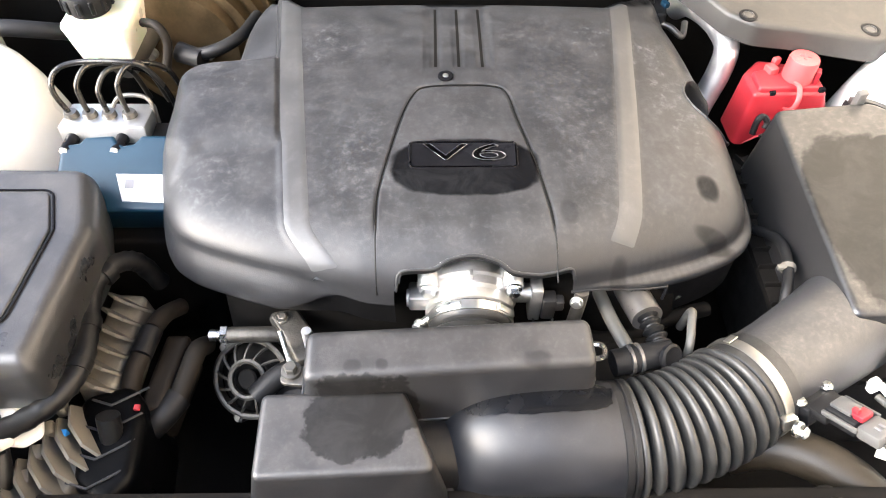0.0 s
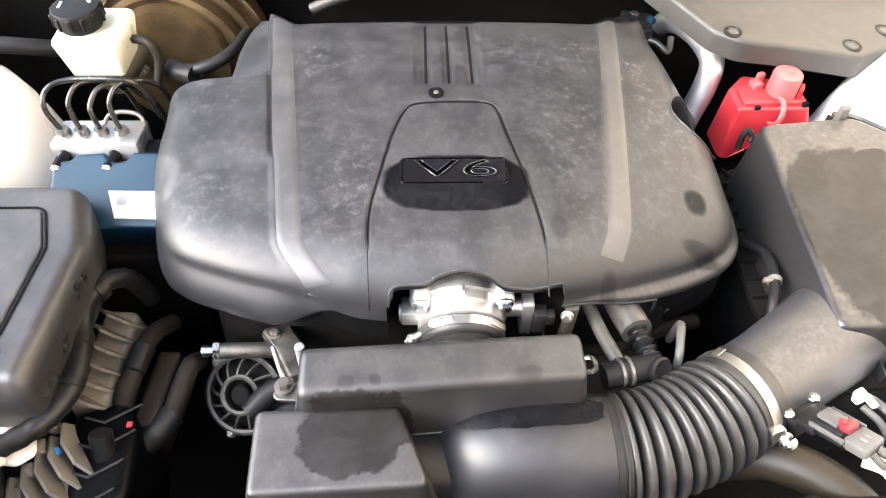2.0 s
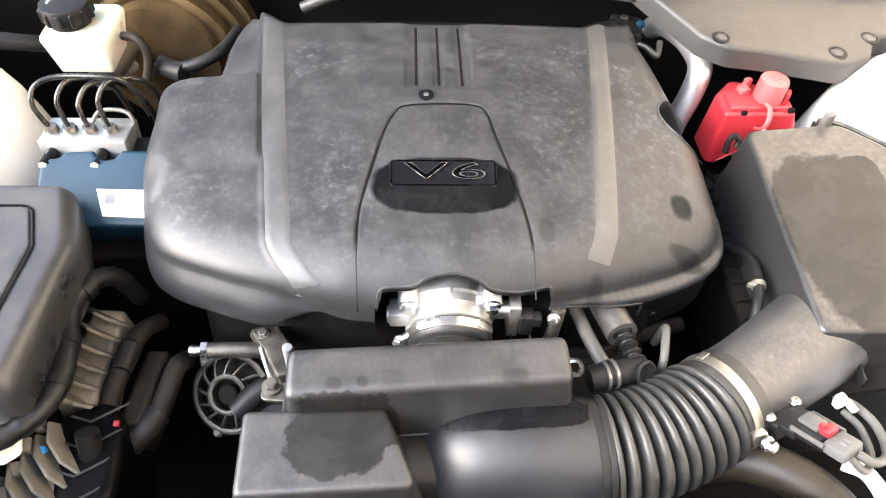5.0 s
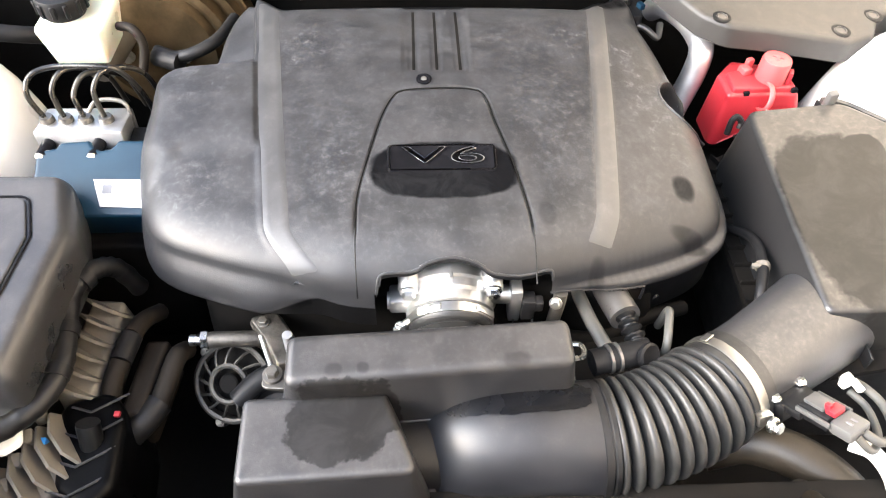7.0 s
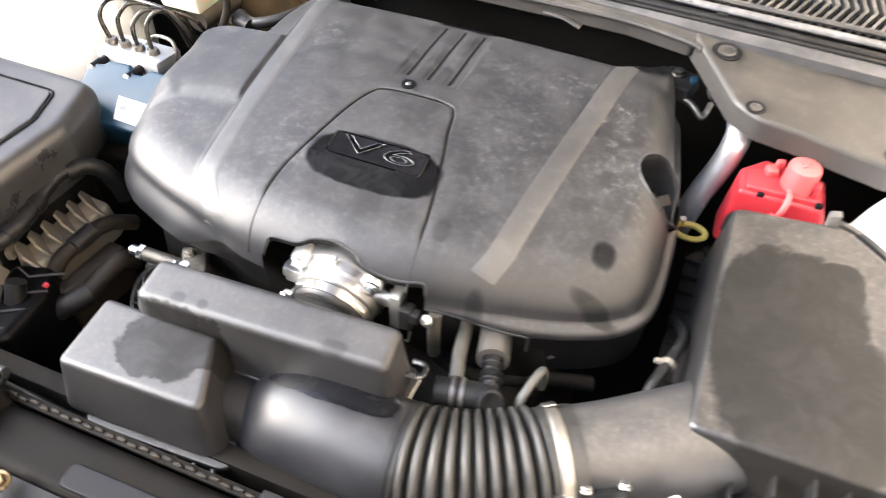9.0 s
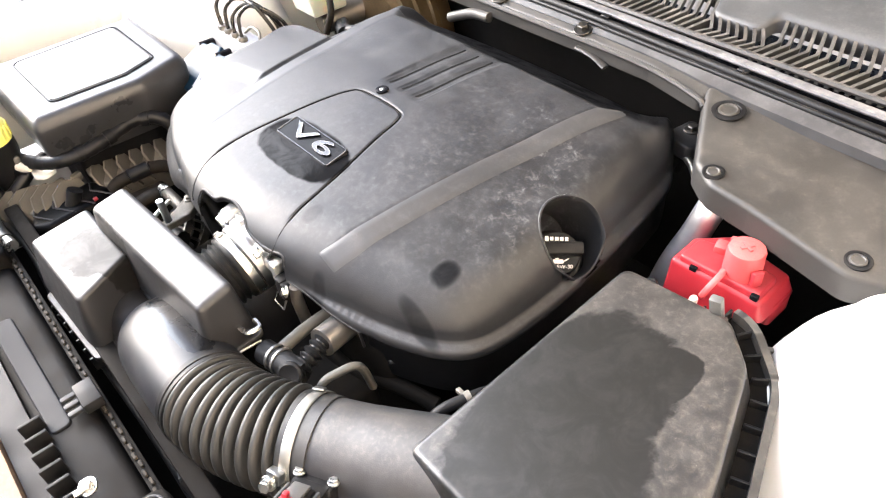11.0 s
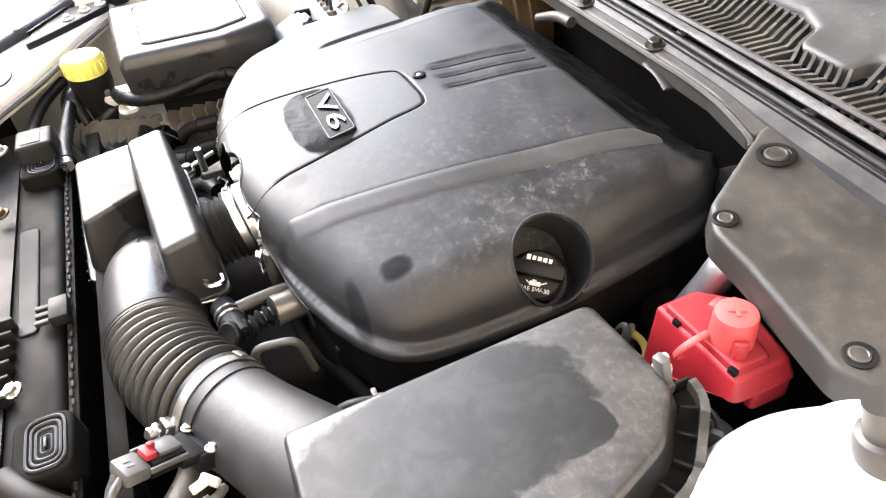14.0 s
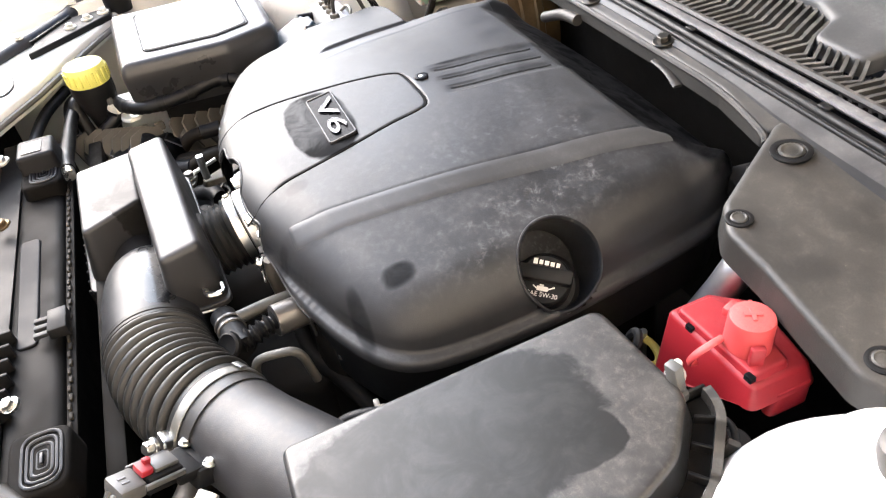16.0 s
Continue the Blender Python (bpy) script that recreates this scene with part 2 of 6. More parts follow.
def fillet(poly, r, n=5):
    """Round the corners of a plan polygon; r is one radius or one for each corner."""
    out = []
    pts = [Vector((p[0], p[1])) for p in poly]
    for i, p in enumerate(pts):
        rr = r[i] if isinstance(r, (list, tuple)) else r
        a, c = pts[i - 1] - p, pts[(i + 1) % len(pts)] - p
        if rr <= 0:
            out.append(p)
            continue
        half = a.angle(c) / 2
        cut = min(rr / math.tan(half), 0.48 * a.length, 0.48 * c.length)
        p0, p1 = p + a.normalized() * cut, p + c.normalized() * cut
        for k in range(n + 1):
            u = k / n
            out.append((1 - u) ** 2 * p0 + 2 * u * (1 - u) * p + u * u * p1)
    return out


def inset(poly, d):
    """Move a closed plan polygon inwards by d (outwards where d is negative); counter-clockwise."""
    out = []
    for i, p in enumerate(poly):
        a, c = (p - poly[i - 1]), (poly[(i + 1) % len(poly)] - p)
        if a.length < 1e-7:
            a = c
        if c.length < 1e-7:
            c = a
        n1, n2 = Vector((-a.y, a.x)).normalized(), Vector((-c.y, c.x)).normalized()
        m = n1 + n2
        m = m.normalized() if m.length > 1e-6 else n1
        k = max(0.35, m.dot(n1))
        out.append(p + m * (d / k))
    return out


def ccw(poly):
    a = sum(p.x * q.y - q.x * p.y for p, q in zip(poly, poly[1:] + poly[:1]))
    return poly if a > 0 else poly[::-1]


def rings(bm, loops, cap_first=True, cap_last=True, close=True):
    rows = [[bm.verts.new(p) for p in loop] for loop in loops]
    n = len(rows[0])
    for a, c in zip(rows, rows[1:]):
        for i in range(n if close else n - 1):
            j = (i + 1) % n
            bm.faces.new((a[i], a[j], c[j], c[i]))
    if cap_first:
        bm.faces.new(rows[0][::-1])
    if cap_last:
        bm.faces.new(rows[-1])
    return rows


def outline_of(poly, corner, d, n=5):
    """A plan polygon with rounded corners, moved inwards by d; the same number of points for every d."""
    pts = [Vector(p) for p in poly]
    flip = ccw(pts) is not pts
    base = pts[::-1] if flip else pts
    rad = list(corner) if isinstance(corner, (list, tuple)) else [corner] * len(base)
    if flip:
        rad = rad[::-1]
    if not any(rad):
        return inset(base, d)
    return fillet([(p.x, p.y) for p in inset(base, d)], [max(0.0015, r - d) for r in rad], n)


def shell(bm, poly, top, bottom, r=0.006, draft=0.0, corner=0.01, n=4):
    """A moulded block: plan polygon, top height (number or function of x, y), bottom height, edge radius, draft outwards at the foot."""
    zt = top if callable(top) else (lambda x, y: top)
    zb = bottom if callable(bottom) else (lambda x, y: bottom)
    loops = [[(p.x, p.y, zb(p.x, p.y)) for p in outline_of(poly, corner, -draft)]]
    for k in range(n + 1):
        a = math.pi / 2 * k / n
        loops.append([(p.x, p.y, zt(p.x, p.y) - r + r * math.sin(a)) for p in outline_of(poly, corner, r * (1 - math.cos(a)))])
    loops.append([(p.x, p.y, zt(p.x, p.y)) for p in outline_of(poly, corner, r * 1.35 + 0.0006)])
    rings(bm, loops)


def spline(pts, n=8):
    """Points of a smooth curve through the points given."""
    p = [Vector(q) for q in pts]
    p = [2 * p[0] - p[1]] + p + [2 * p[-1] - p[-2]]
    out = []
    for i in range(1, len(p) - 2):
        a, b_, c, d = p[i - 1: i + 3]
        for k in range(n):
            u = k / n
            out.append(0.5 * (2 * b_ + (c - a) * u + (2 * a - 5 * b_ + 4 * c - d) * u * u + (3 * b_ - a - 3 * c + d) * u ** 3))
    out.append(p[-2])
    return out


def sweep(bm, pts, radius, seg=10, caps=True, flat=1.0):
    """A tube along points; radius a number or a function of the fraction along it."""
    rad = radius if callable(radius) else (lambda u: radius)
    side, loops = None, []
    length = [0.0]
    for a, c in zip(pts, pts[1:]):
        length.append(length[-1] + (c - a).length)
    for i, p in enumerate(pts):
        ahead = (pts[min(i + 1, len(pts) - 1)] - pts[max(i - 1, 0)]).normalized()
        if side is None:
            side = ahead.orthogonal().normalized() if abs(ahead.z) > 0.95 else ahead.cross(Vector((0, 0, 1))).normalized()
        side = (side - ahead * side.dot(ahead)).normalized()
        up = side.cross(ahead)
        rr = rad(length[i] / length[-1])
        loops.append([p + rr * (math.cos(t) * side + flat * math.sin(t) * up) for t in (2 * math.pi * k / seg for k in range(seg))])
    rings(bm, loops, caps, caps)


def tube(name, pts, radius, material, parent, label="", seg=10, n=8, flat=1.0):
    bm = bmesh.new()
    sweep(bm, spline(pts, n) if n > 1 else [Vector(p) for p in pts], radius, seg, flat=flat)
    return part(name, bm, material, parent, label)


def lathe(bm, profile, m=Matrix.Identity(4), n=24, cap=True):
    """A turned shape: profile of (radius, height) from the foot upwards, placed by m."""
    loops = [[m @ Vector((r * math.cos(a), r * math.sin(a), z)) for a in (2 * math.pi * k / n for k in range(n))] for r, z in profile]
    rings(bm, loops, cap, cap)


def axis(at, way, spin=0.0):
    """A placing matrix whose z runs along way."""
    q = Vector(way).to_track_quat("Z", "Y").to_matrix().to_4x4()
    return Matrix.Translation(at) @ q @ Matrix.Rotation(radians(spin), 4, "Z")


def block(bm, size, m=Matrix.Identity(4), bevel=0.002, seg=2):
    made = bmesh.ops.create_cube(bm, size=1.0, matrix=m @ Matrix.Diagonal((*size, 1)))
    if bevel:
        edges = list({e for v in made["verts"] for e in v.link_edges})
        bmesh.ops.bevel(bm, geom=edges, offset=bevel, segments=seg, affect="EDGES", profile=0.5)


def bolt_on(parent, at, way=(0, 0, 1), r=0.006, h=0.005, material=None, washer=1.5, name="bolt", label=""):
    """A hexagon head with its washer."""
    bm = bmesh.new()
    m = axis(at, way)
    lathe(bm, [(r * washer, 0), (r * washer, h * 0.25), (r * washer * 0.95, h * 0.32), (r * 1.02, h * 0.34)], m, 18)
    lathe(bm, [(r, h * 0.3), (r, h * 0.9), (r * 0.85, h)], m, 6)
    return part(name, bm, material or M_STEEL, parent, label, 25)


def text_mesh(body, size, depth, m, name, material, parent, wire=0.0):
    cu = bpy.data.curves.new(name, "FONT")
    cu.body, cu.size, cu.extrude, cu.align_x, cu.align_y = body, size, depth, "CENTER", "CENTER"
    if wire:
        cu.fill_mode, cu.bevel_depth, cu.bevel_resolution = "NONE", wire, 1
    tmp = new(name, cu)
    bpy.context.view_layer.update()
    me = bpy.data.meshes.new_from_object(tmp.evaluated_get(bpy.context.evaluated_depsgraph_get()))
    bpy.data.objects.remove(tmp)
    bpy.data.curves.remove(cu)
    me.transform(m)
    me.materials.clear()
    me.materials.append(material)
    ob = new(name, me)
    ob.parent = parent
    ob.matrix_parent_inverse = parent.matrix_world.inverted()
    return ob

# ---- setting: ground, unseen walls that shape the light, body shell ----


def slab(name, size, at, material, label, category):
    bm = bmesh.new()
    block(bm, size, Matrix.Translation(at), 0)
    return structure(name, bm, material, label, category)


bm = bmesh.new()
bmesh.ops.create_grid(bm, x_segments=2, y_segments=2, size=400)
structure("ground", bm, M_CONCRETE, "grey concrete ground under the car", "ground")

# Unseen warm wall, added so its bounce brightens the east side.
slab("bounce_wall_east", (0.1, 9.0, 4.4), (1.45, 1.0, 2.2), M_WALL, "unseen pale warm wall added to bounce light onto the car", "wall")

# Unseen wall, invented to block low sky ahead of the car.
slab("shade_wall_south", (5.88, 0.1, 2.3), (-1.56, -2.3, 1.15), M_DARKWALL, "unseen dark wall added to block low light ahead of the car", "wall")

# Unseen wall, added to darken low reflections from the west.
slab("shade_wall_west", (0.1, 3.4, 2.6), (-3.5, 3.6, 1.3), M_DARKWALL, "unseen dark wall added to dim reflections from the far side", "wall")

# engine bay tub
# floor and bulkhead carry the darkened grime in place of shade
slab("bay_floor", (1.5, 1.2, 0.02), (0.026, 0.55, 0.52), M_GRIMESHADE, "grimy black undertray below the engine, darkened for shade", "undertray")
slab("bulkhead", (1.5, 0.02, 0.45), (0.026, 1.045, 0.74), M_GRIMESHADE, "sound-deadened bulkhead behind the engine, darkened for shade", "bulkhead")
for sx, nm in ((-1, "west"), (1, "east")):
    slab("inner_wing_" + nm, (0.02, 1.2, 0.4), (0.026 + sx * 0.73, 0.55, 0.72), M_WHITE, "white painted inner wing panel", "body panel")
    slab("wing_" + nm, (0.22, 1.5, 0.03), (0.026 + sx * 0.85, 0.6, 0.93), M_WHITE, "white painted front wing of the car", "body panel")
slab("front_panel", (1.5, 0.03, 0.4), (0.026, 0.075, 0.62), M_GRIMESHADE, "black front panel below the radiator", "body panel")

# raised bonnet, hinged behind the engine
bm = bmesh.new()
shell(bm, [(-0.56, 0), (0.61, 0), (0.54, 1.36), (-0.49, 1.36)], 0.012, -0.02, 0.006, 0, 0.08)
bonnet = structure("bonnet", bm, M_HOOD, "open bonnet with a black felt liner underneath", "bonnet")
bonnet.matrix_world = pose(0, 1.32, 1.06, 180 - 57, 0, 0)


def strut_tower(cx, cy, label):
    t = thing("strut_tower", label, "strut tower", (cx, cy, 0.9), "strut towers")
    bm = bmesh.new()
    prof = [(0.20, 0.62), (0.166, 0.78), (0.156, 0.825), (0.146, 0.862), (0.134, 0.892), (0.118, 0.915), (0.098, 0.929), (0.075, 0.936), (0.05, 0.938)]
    lathe(bm, prof, Matrix.Translation((cx, cy, 0)), 48)
    part("tower_shell", bm, M_WHITE, t)
    if cx < 0:
        bm = bmesh.new()
        lathe(bm, [(0.04, 0.93), (0.04, 0.944), (0.034, 0.949), (0.015, 0.95)], Matrix.Translation((cx, cy, 0)), 28)
        part("dust_cap", bm, M_BLACK, t, "black dust cap")
    if cx > 0:
        m = axis((0.632, 0.7605, 0.94), (-0.18, -0.22, 1.0))
        bm = bmesh.new()
        lathe(bm, [(0.050, 0.915), (0.051, 0.931), (0.048, 0.936), (0.045, 0.9355)], Matrix.Translation((0.632, 0.760, 0)), 44, False)
        part("mount_rim", bm, M_WHITE, t)
        bm = bmesh.new()
        lathe(bm, [(0.0455, 0.928), (0.0455, 0.9355), (0.03, 0.9375), (0.012, 0.938)], Matrix.Translation((0.632, 0.760, 0)), 44)
        part("mount_disc", bm, M_WHITE, t)
        bm = bmesh.new()
        lathe(bm, [(0.018, -0.004), (0.0185, 0.016), (0.0165, 0.024), (0.013, 0.026)], m, 28)
        part("top_collar", bm, M_COLLAR, t, "grey top collar")
        tube("damper_rod", [(0.632, 0.7605, 0.94), (0.6235, 0.746, 0.995)], 0.0115, M_COLLAR, t, "smooth grey rod", n=1, seg=24)
    return t


M_COLLAR = mat("grey_coated_steel", (0.05, 0.046, 0.043), 0.4, metal=0.3, mottle=0.1, grain=0.05)
strut_tower(0.685, 0.735, "white painted strut tower beside the air box")
strut_tower(-0.625, 0.72, "white painted strut tower behind the fuse box")

# ---- engine cover ----
CX = 0.026
RIM = [(-0.06, 0.434, 0.886), (0.03, 0.430, 0.886), (0.10, 0.440, 0.886), (0.136, 0.4485, 0.887), (0.165, 0.457, 0.885), (0.20, 0.467, 0.880), (0.24, 0.482, 0.873), (0.275, 0.496, 0.870), (0.311, 0.516, 0.868), (0.332, 0.540, 0.867),
       (0.3395, 0.575, 0.866), (0.341, 0.636, 0.866), (0.338, 0.69, 0.867), (0.329, 0.76, 0.868), (0.318, 0.83, 0.869), (0.306, 0.89, 0.871), (0.285, 0.926, 0.876), (0.24, 0.939, 0.884), (0.15, 0.945, 0.892), (0.026, 0.948, 0.896),
       (-0.10, 0.944, 0.894), (-0.19, 0.93, 0.889), (-0.234, 0.895, 0.886), (-0.245, 0.84, 0.886), (-0.248, 0.785, 0.888), (-0.259, 0.752, 0.890), (-0.285, 0.742, 0.893), (-0.302, 0.722, 0.895), (-0.306, 0.68, 0.893), (-0.304, 0.62, 0.890),
       (-0.294, 0.565, 0.887), (-0.277, 0.521, 0.888), (-0.25, 0.495, 0.892), (-0.206, 0.475, 0.895), (-0.176, 0.464, 0.896), (-0.148, 0.456, 0.896), (-0.10, 0.443, 0.892)]
RIM = np.array([tuple(p) for p in spline(RIM[-1:] + RIM + RIM[:2], 18)][18:-18])[:-1]
OUTLINE = RIM[:, :2]
PANEL = [(-0.0592, 0.4325), (-0.0595, 0.44), (-0.0605, 0.475), (-0.0596, 0.522), (-0.0485, 0.578), (-0.0366, 0.63), (-0.025, 0.66), (-0.012, 0.671), (0.028, 0.674), (0.064, 0.672), (0.077, 0.66), (0.0855, 0.62), (0.1, 0.56), (0.111, 0.495), (0.115, 0.44)]
PANEL_LINE = np.array([p[:2] for p in spline([(*p, 0) for p in PANEL], 5)])


def to_line(xy, line, closed):
    """Distance of points from a polyline."""
    best = np.full(len(xy), 9.0)
    ends = np.roll(line, -1, axis=0) if closed else line[1:]
    for a, c in zip(line, ends):
        d = c - a
        u = np.clip(((xy - a) @ d) / max(d @ d, 1e-12), 0, 1)
        best = np.minimum(best, np.linalg.norm(xy - a - u[:, None] * d, axis=1))
    return best


def step(x, lo, hi):
    u = np.clip((x - lo) / (hi - lo), 0, 1)
    return u * u * (3 - 2 * u)


def band(y):
    """The inner edge of the smooth bands, from the middle line."""
    return 0.145 + (y - 0.47) * 0.13


def crown(x, y):
    """The height of the cover's top before its edges roll over."""
    y_keys, z_keys = [0.42, 0.475, 0.51, 0.55, 0.585, 0.63, 0.69, 0.80, 0.845, 0.9], [0.930, 0.9375, 0.942, 0.9465, 0.950, 0.9535, 0.956, 0.9525, 0.9465, 0.941]
    z = sum(np.interp(y + 0.008 * k, y_keys, z_keys) for k in range(-4, 5)) / 9
    a = np.abs(x - CX)
    b = band(y)
    z = z - (0.32 - 0.22 * step(y, 0.70, 0.845)) * np.minimum(a, b) ** 2
    z = z - np.where(x > CX, 0.30, 0.10) * np.clip(a - b, 0, 0.031) - np.where(x > CX, 0.20, 0.09) * np.clip(a - b - 0.031, 0, 1)
    # the pod and the lobe ahead of it, beside the west band
    west = step(-(x - CX) - b - 0.029 + 0.034 * (1 - step(y, 0.425, 0.495)), 0.0, 0.007) * step(y, 0.435, 0.50)
    crease = 0.600 + (x + 0.166) * 0.10 - 0.030 * step(-x, 0.245, 0.285)
    lobe = west * (1 - step(y, crease - 0.010, crease + 0.022))
    z = z + west * 0.004 * (1 - step(y, 0.752, 0.768)) - 0.0055 * lobe - west * step(y, 0.737, 0.745) * (0.012 * step(a - b, 0.030, 0.036) + 0.22 * np.clip(a - b - 0.031, 0, 1))
    # the straight rear edge, and the slope behind it
    edge = 0.847 + 0.036 * step(a, b - 0.002, b + 0.033) + 0.028 * step(a, b + 0.03, b + 0.06)
    fall = np.maximum(y - edge, 0)
    return z - 0.55 * (np.sqrt(fall * fall + 0.002 ** 2) - 0.002)


def cover_surface(x, y, grooved=True):
    xy = np.stack([x, y], 1)
    d = to_line(xy, OUTLINE[::3], True)
    near = d < 0.012
    if near.any():
        d[near] = to_line(xy[near], OUTLINE, True)
    coarse = RIM[::4]
    foot = np.empty(len(x))
    for k in range(0, len(x), 20000):
        near_ = 1 / (((xy[k:k + 20000, None] - coarse[None, :, :2]) ** 2).sum(2) + 1e-5) ** 2
        foot[k:k + 20000] = (near_ * coarse[None, :, 2]).sum(1) / near_.sum(1)
    z = crown(x, y)
    pod, east, rear = step(-x, 0.19, 0.24) * step(y, 0.575, 0.62), step(x, 0.2, 0.27) * step(y, 0.50, 0.56), step(y, 0.85, 0.90)
    corner = step(-x, 0.10, 0.2) * (1 - step(y, 0.56, 0.6))
    r = 0.060 - 0.028 * pod - 0.012 * east - 0.008 * corner - 0.020 * pod * step(y, 0.67, 0.72)
    r = r * (1 - rear) + 0.016 * rear
    k = np.clip((r - d) / r, 0, 1)
    z = z - np.maximum(z - foot, 0.001) * (1 - np.sqrt(np.maximum(0, 1 - k ** 2.2)))
    g = to_line(xy, PANEL_LINE, False)
    z = z - 0.0026 * np.clip(1.25 - g / 0.0018, 0, 1) * (d > 0.002) * step(y, 0.47, 0.49) * grooved
    for gx in (-0.001, 0.0255, 0.0525):
        e = np.abs(x - gx)
        z = z - 0.0012 * (1 - step(e, 0.004, 0.008)) * step(y, 0.70, 0.715) * (1 - step(y, 0.83, 0.845))
    wide = np.abs(x - 0.0255)
    z = z - 0.0022 * (1 - step(wide, 0.036, 0.042)) * step(y, 0.69, 0.74) * (1 - step(y, 0.855, 0.87))
    return z


HOLE_AT, HOLE_WAY = Vector((0.333, 0.695, 0.904)), Vector((0.72, -0.08, 0.69)).normalized()
HOLE_SIDE = Vector((0, 0, 1)).cross(HOLE_WAY).normalized()
HOLE_UP = HOLE_WAY.cross(HOLE_SIDE)
MOUTH = [(-0.042, 0.38), (-0.041, 0.434), (-0.035, 0.4435), (-0.006, 0.4445), (0.010, 0.4505), (0.033, 0.454), (0.056, 0.4505), (0.071, 0.4445), (0.094, 0.4450), (0.104, 0.4465), (0.114, 0.4485), (0.124, 0.4515), (0.130, 0.4520), (0.1325, 0.4485), (0.133, 0.38)]


def in_poly(x, y, poly):
    inside = np.zeros(len(x), bool)
    for (x0, y0), (x1, y1) in zip(poly, poly[1:] + poly[:1]):
        cross = (y0 > y) != (y1 > y)
        with np.errstate(divide="ignore", invalid="ignore"):
            inside ^= cross & (x < (x1 - x0) * (y - y0) / (y1 - y0) + x0)
    return inside


def build_cover():
    t = thing("engine_cover", "dusty matt black plastic engine cover with a wiped glossy patch", "engine cover", (CX, 0.66, 0.84))
    n, m = len(OUTLINE), 210
    mid = np.array([0.02, 0.655])
    s = np.linspace(0, 1, m) ** 0.85
    s[0] = 0.002
    pts = mid + s[:, None, None] * (OUTLINE - mid)[None]
    flat = pts.reshape(-1, 2)
    z = cover_surface(flat[:, 0], flat[:, 1])
    co = [np.column_stack([flat, z]).reshape(m, n, 3)]
    rim = co[0][-1]
    away = np.roll(OUTLINE, -1, axis=0) - np.roll(OUTLINE, 1, axis=0)
    away = np.column_stack([away[:, 1], -away[:, 0]]) / np.linalg.norm(away, axis=1)[:, None]
    ox, oy = OUTLINE[:, 0], OUTLINE[:, 1]
    west = step(-ox, 0.09, 0.16) * (1 - step(oy, 0.60, 0.72))
    east = step(ox, 0.12, 0.24) * (1 - step(oy, 0.86, 0.92))
    plain = np.clip(1 - west - east, 0, 1)
    ahead = 0.25 + 0.8 * np.clip(-away[:, 1], 0, 1)
    # rolled lip under the rim: (out, down) for the west lobe, the east side and the rest
    lip = (((0.002, 0.003), (0.001, 0.002), (0.0003, 0.003)), ((0.005, 0.007), (0.0035, 0.004), (0.0006, 0.006)), ((0.009, 0.012), (0.0085, 0.0055), (0.0008, 0.008)), ((0.0125, 0.018), (0.0115, 0.0075), (0.0010, 0.009)),
           ((0.0150, 0.025), (0.0125, 0.011), (0.0010, 0.010)), ((0.0160, 0.032), (0.0130, 0.0145), (0.0008, 0.011)), ((0.0155, 0.040), (0.0125, 0.0165), (0.0, 0.0115)),
           ((0.0135, 0.045), (0.0085, 0.0175), (-0.001, 0.012)), ((0.010, 0.048), (0.0075, 0.032), (-0.002, 0.030)), ((0.006, 0.054), (0.0075, 0.075), (-0.003, 0.045)))
    skirt = []
    for w_, e_, p_ in lip:
        ring = rim.copy()
        ring[:, :2] += away * (west * ahead * w_[0] + east * e_[0] + plain * p_[0])[:, None]
        ring[:, 2] -= west * w_[1] + east * e_[1] + plain * p_[1]
        skirt.append(ring[None])
    co = np.concatenate(co + skirt)
    rows = co.shape[0]
    v = co.reshape(-1, 3)
    i, j = np.meshgrid(np.arange(rows - 1), np.arange(n), indexing="ij")
    quads = np.stack([i * n + j, i * n + (j + 1) % n, (i + 1) * n + (j + 1) % n, (i + 1) * n + j], -1).reshape(-1, 4)
    c = v[quads].mean(1)
    rel = c - np.array(HOLE_AT)
    e = (rel @ np.array(HOLE_SIDE) / 0.042) ** 2 + (rel @ np.array(HOLE_UP) / 0.046) ** 2
    cut = (e < 1) & (rel @ np.array(HOLE_WAY) > -0.06)
    cut |= in_poly(c[:, 0], c[:, 1], MOUTH)
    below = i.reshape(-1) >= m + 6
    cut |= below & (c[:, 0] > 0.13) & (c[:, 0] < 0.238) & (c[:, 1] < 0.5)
    # faces below the lip get the darkened copy of the cover plastic
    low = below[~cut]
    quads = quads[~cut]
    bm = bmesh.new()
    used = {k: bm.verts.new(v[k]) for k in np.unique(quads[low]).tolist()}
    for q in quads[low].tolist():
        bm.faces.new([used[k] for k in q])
    part("lower_skirt", bm, M_SKIRTSHADE, t, "lower skirt in dust-free cover plastic darkened for shade")
    quads = quads[~low]
    faces = quads.tolist() + [list(range(n))[::-1]]
    me = bpy.data.meshes.new("cover_shell")
    me.from_pydata(v.tolist(), [], faces)
    me.polygons.foreach_set("use_smooth", [True] * len(me.polygons))
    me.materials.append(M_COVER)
    me.update()
    ob = new("cover_shell", me)
    ob.parent, ob.matrix_parent_inverse = t, t.matrix_world.inverted()
    # smooth bands along both sides
    for side in (-1, 1):
        bm = bmesh.new()
        ys = np.linspace(0.472 if side > 0 else 0.446, 0.876, 150)
        grid = []
        for w in np.linspace(0.0, 1.0, 7):
            flare = 0.034 * (1 - step(ys, 0.425, 0.495)) if side < 0 else 0.012 * (1 - step(ys, 0.45, 0.51))
            x = CX + side * (band(ys) + w * 0.031 - flare)
            z = cover_surface(x, ys) + (0.0008 if 0.01 < w < 0.99 else -0.001)
            z[:2], z[-2:] = z[:2] - 0.002, z[-2:] - 0.002
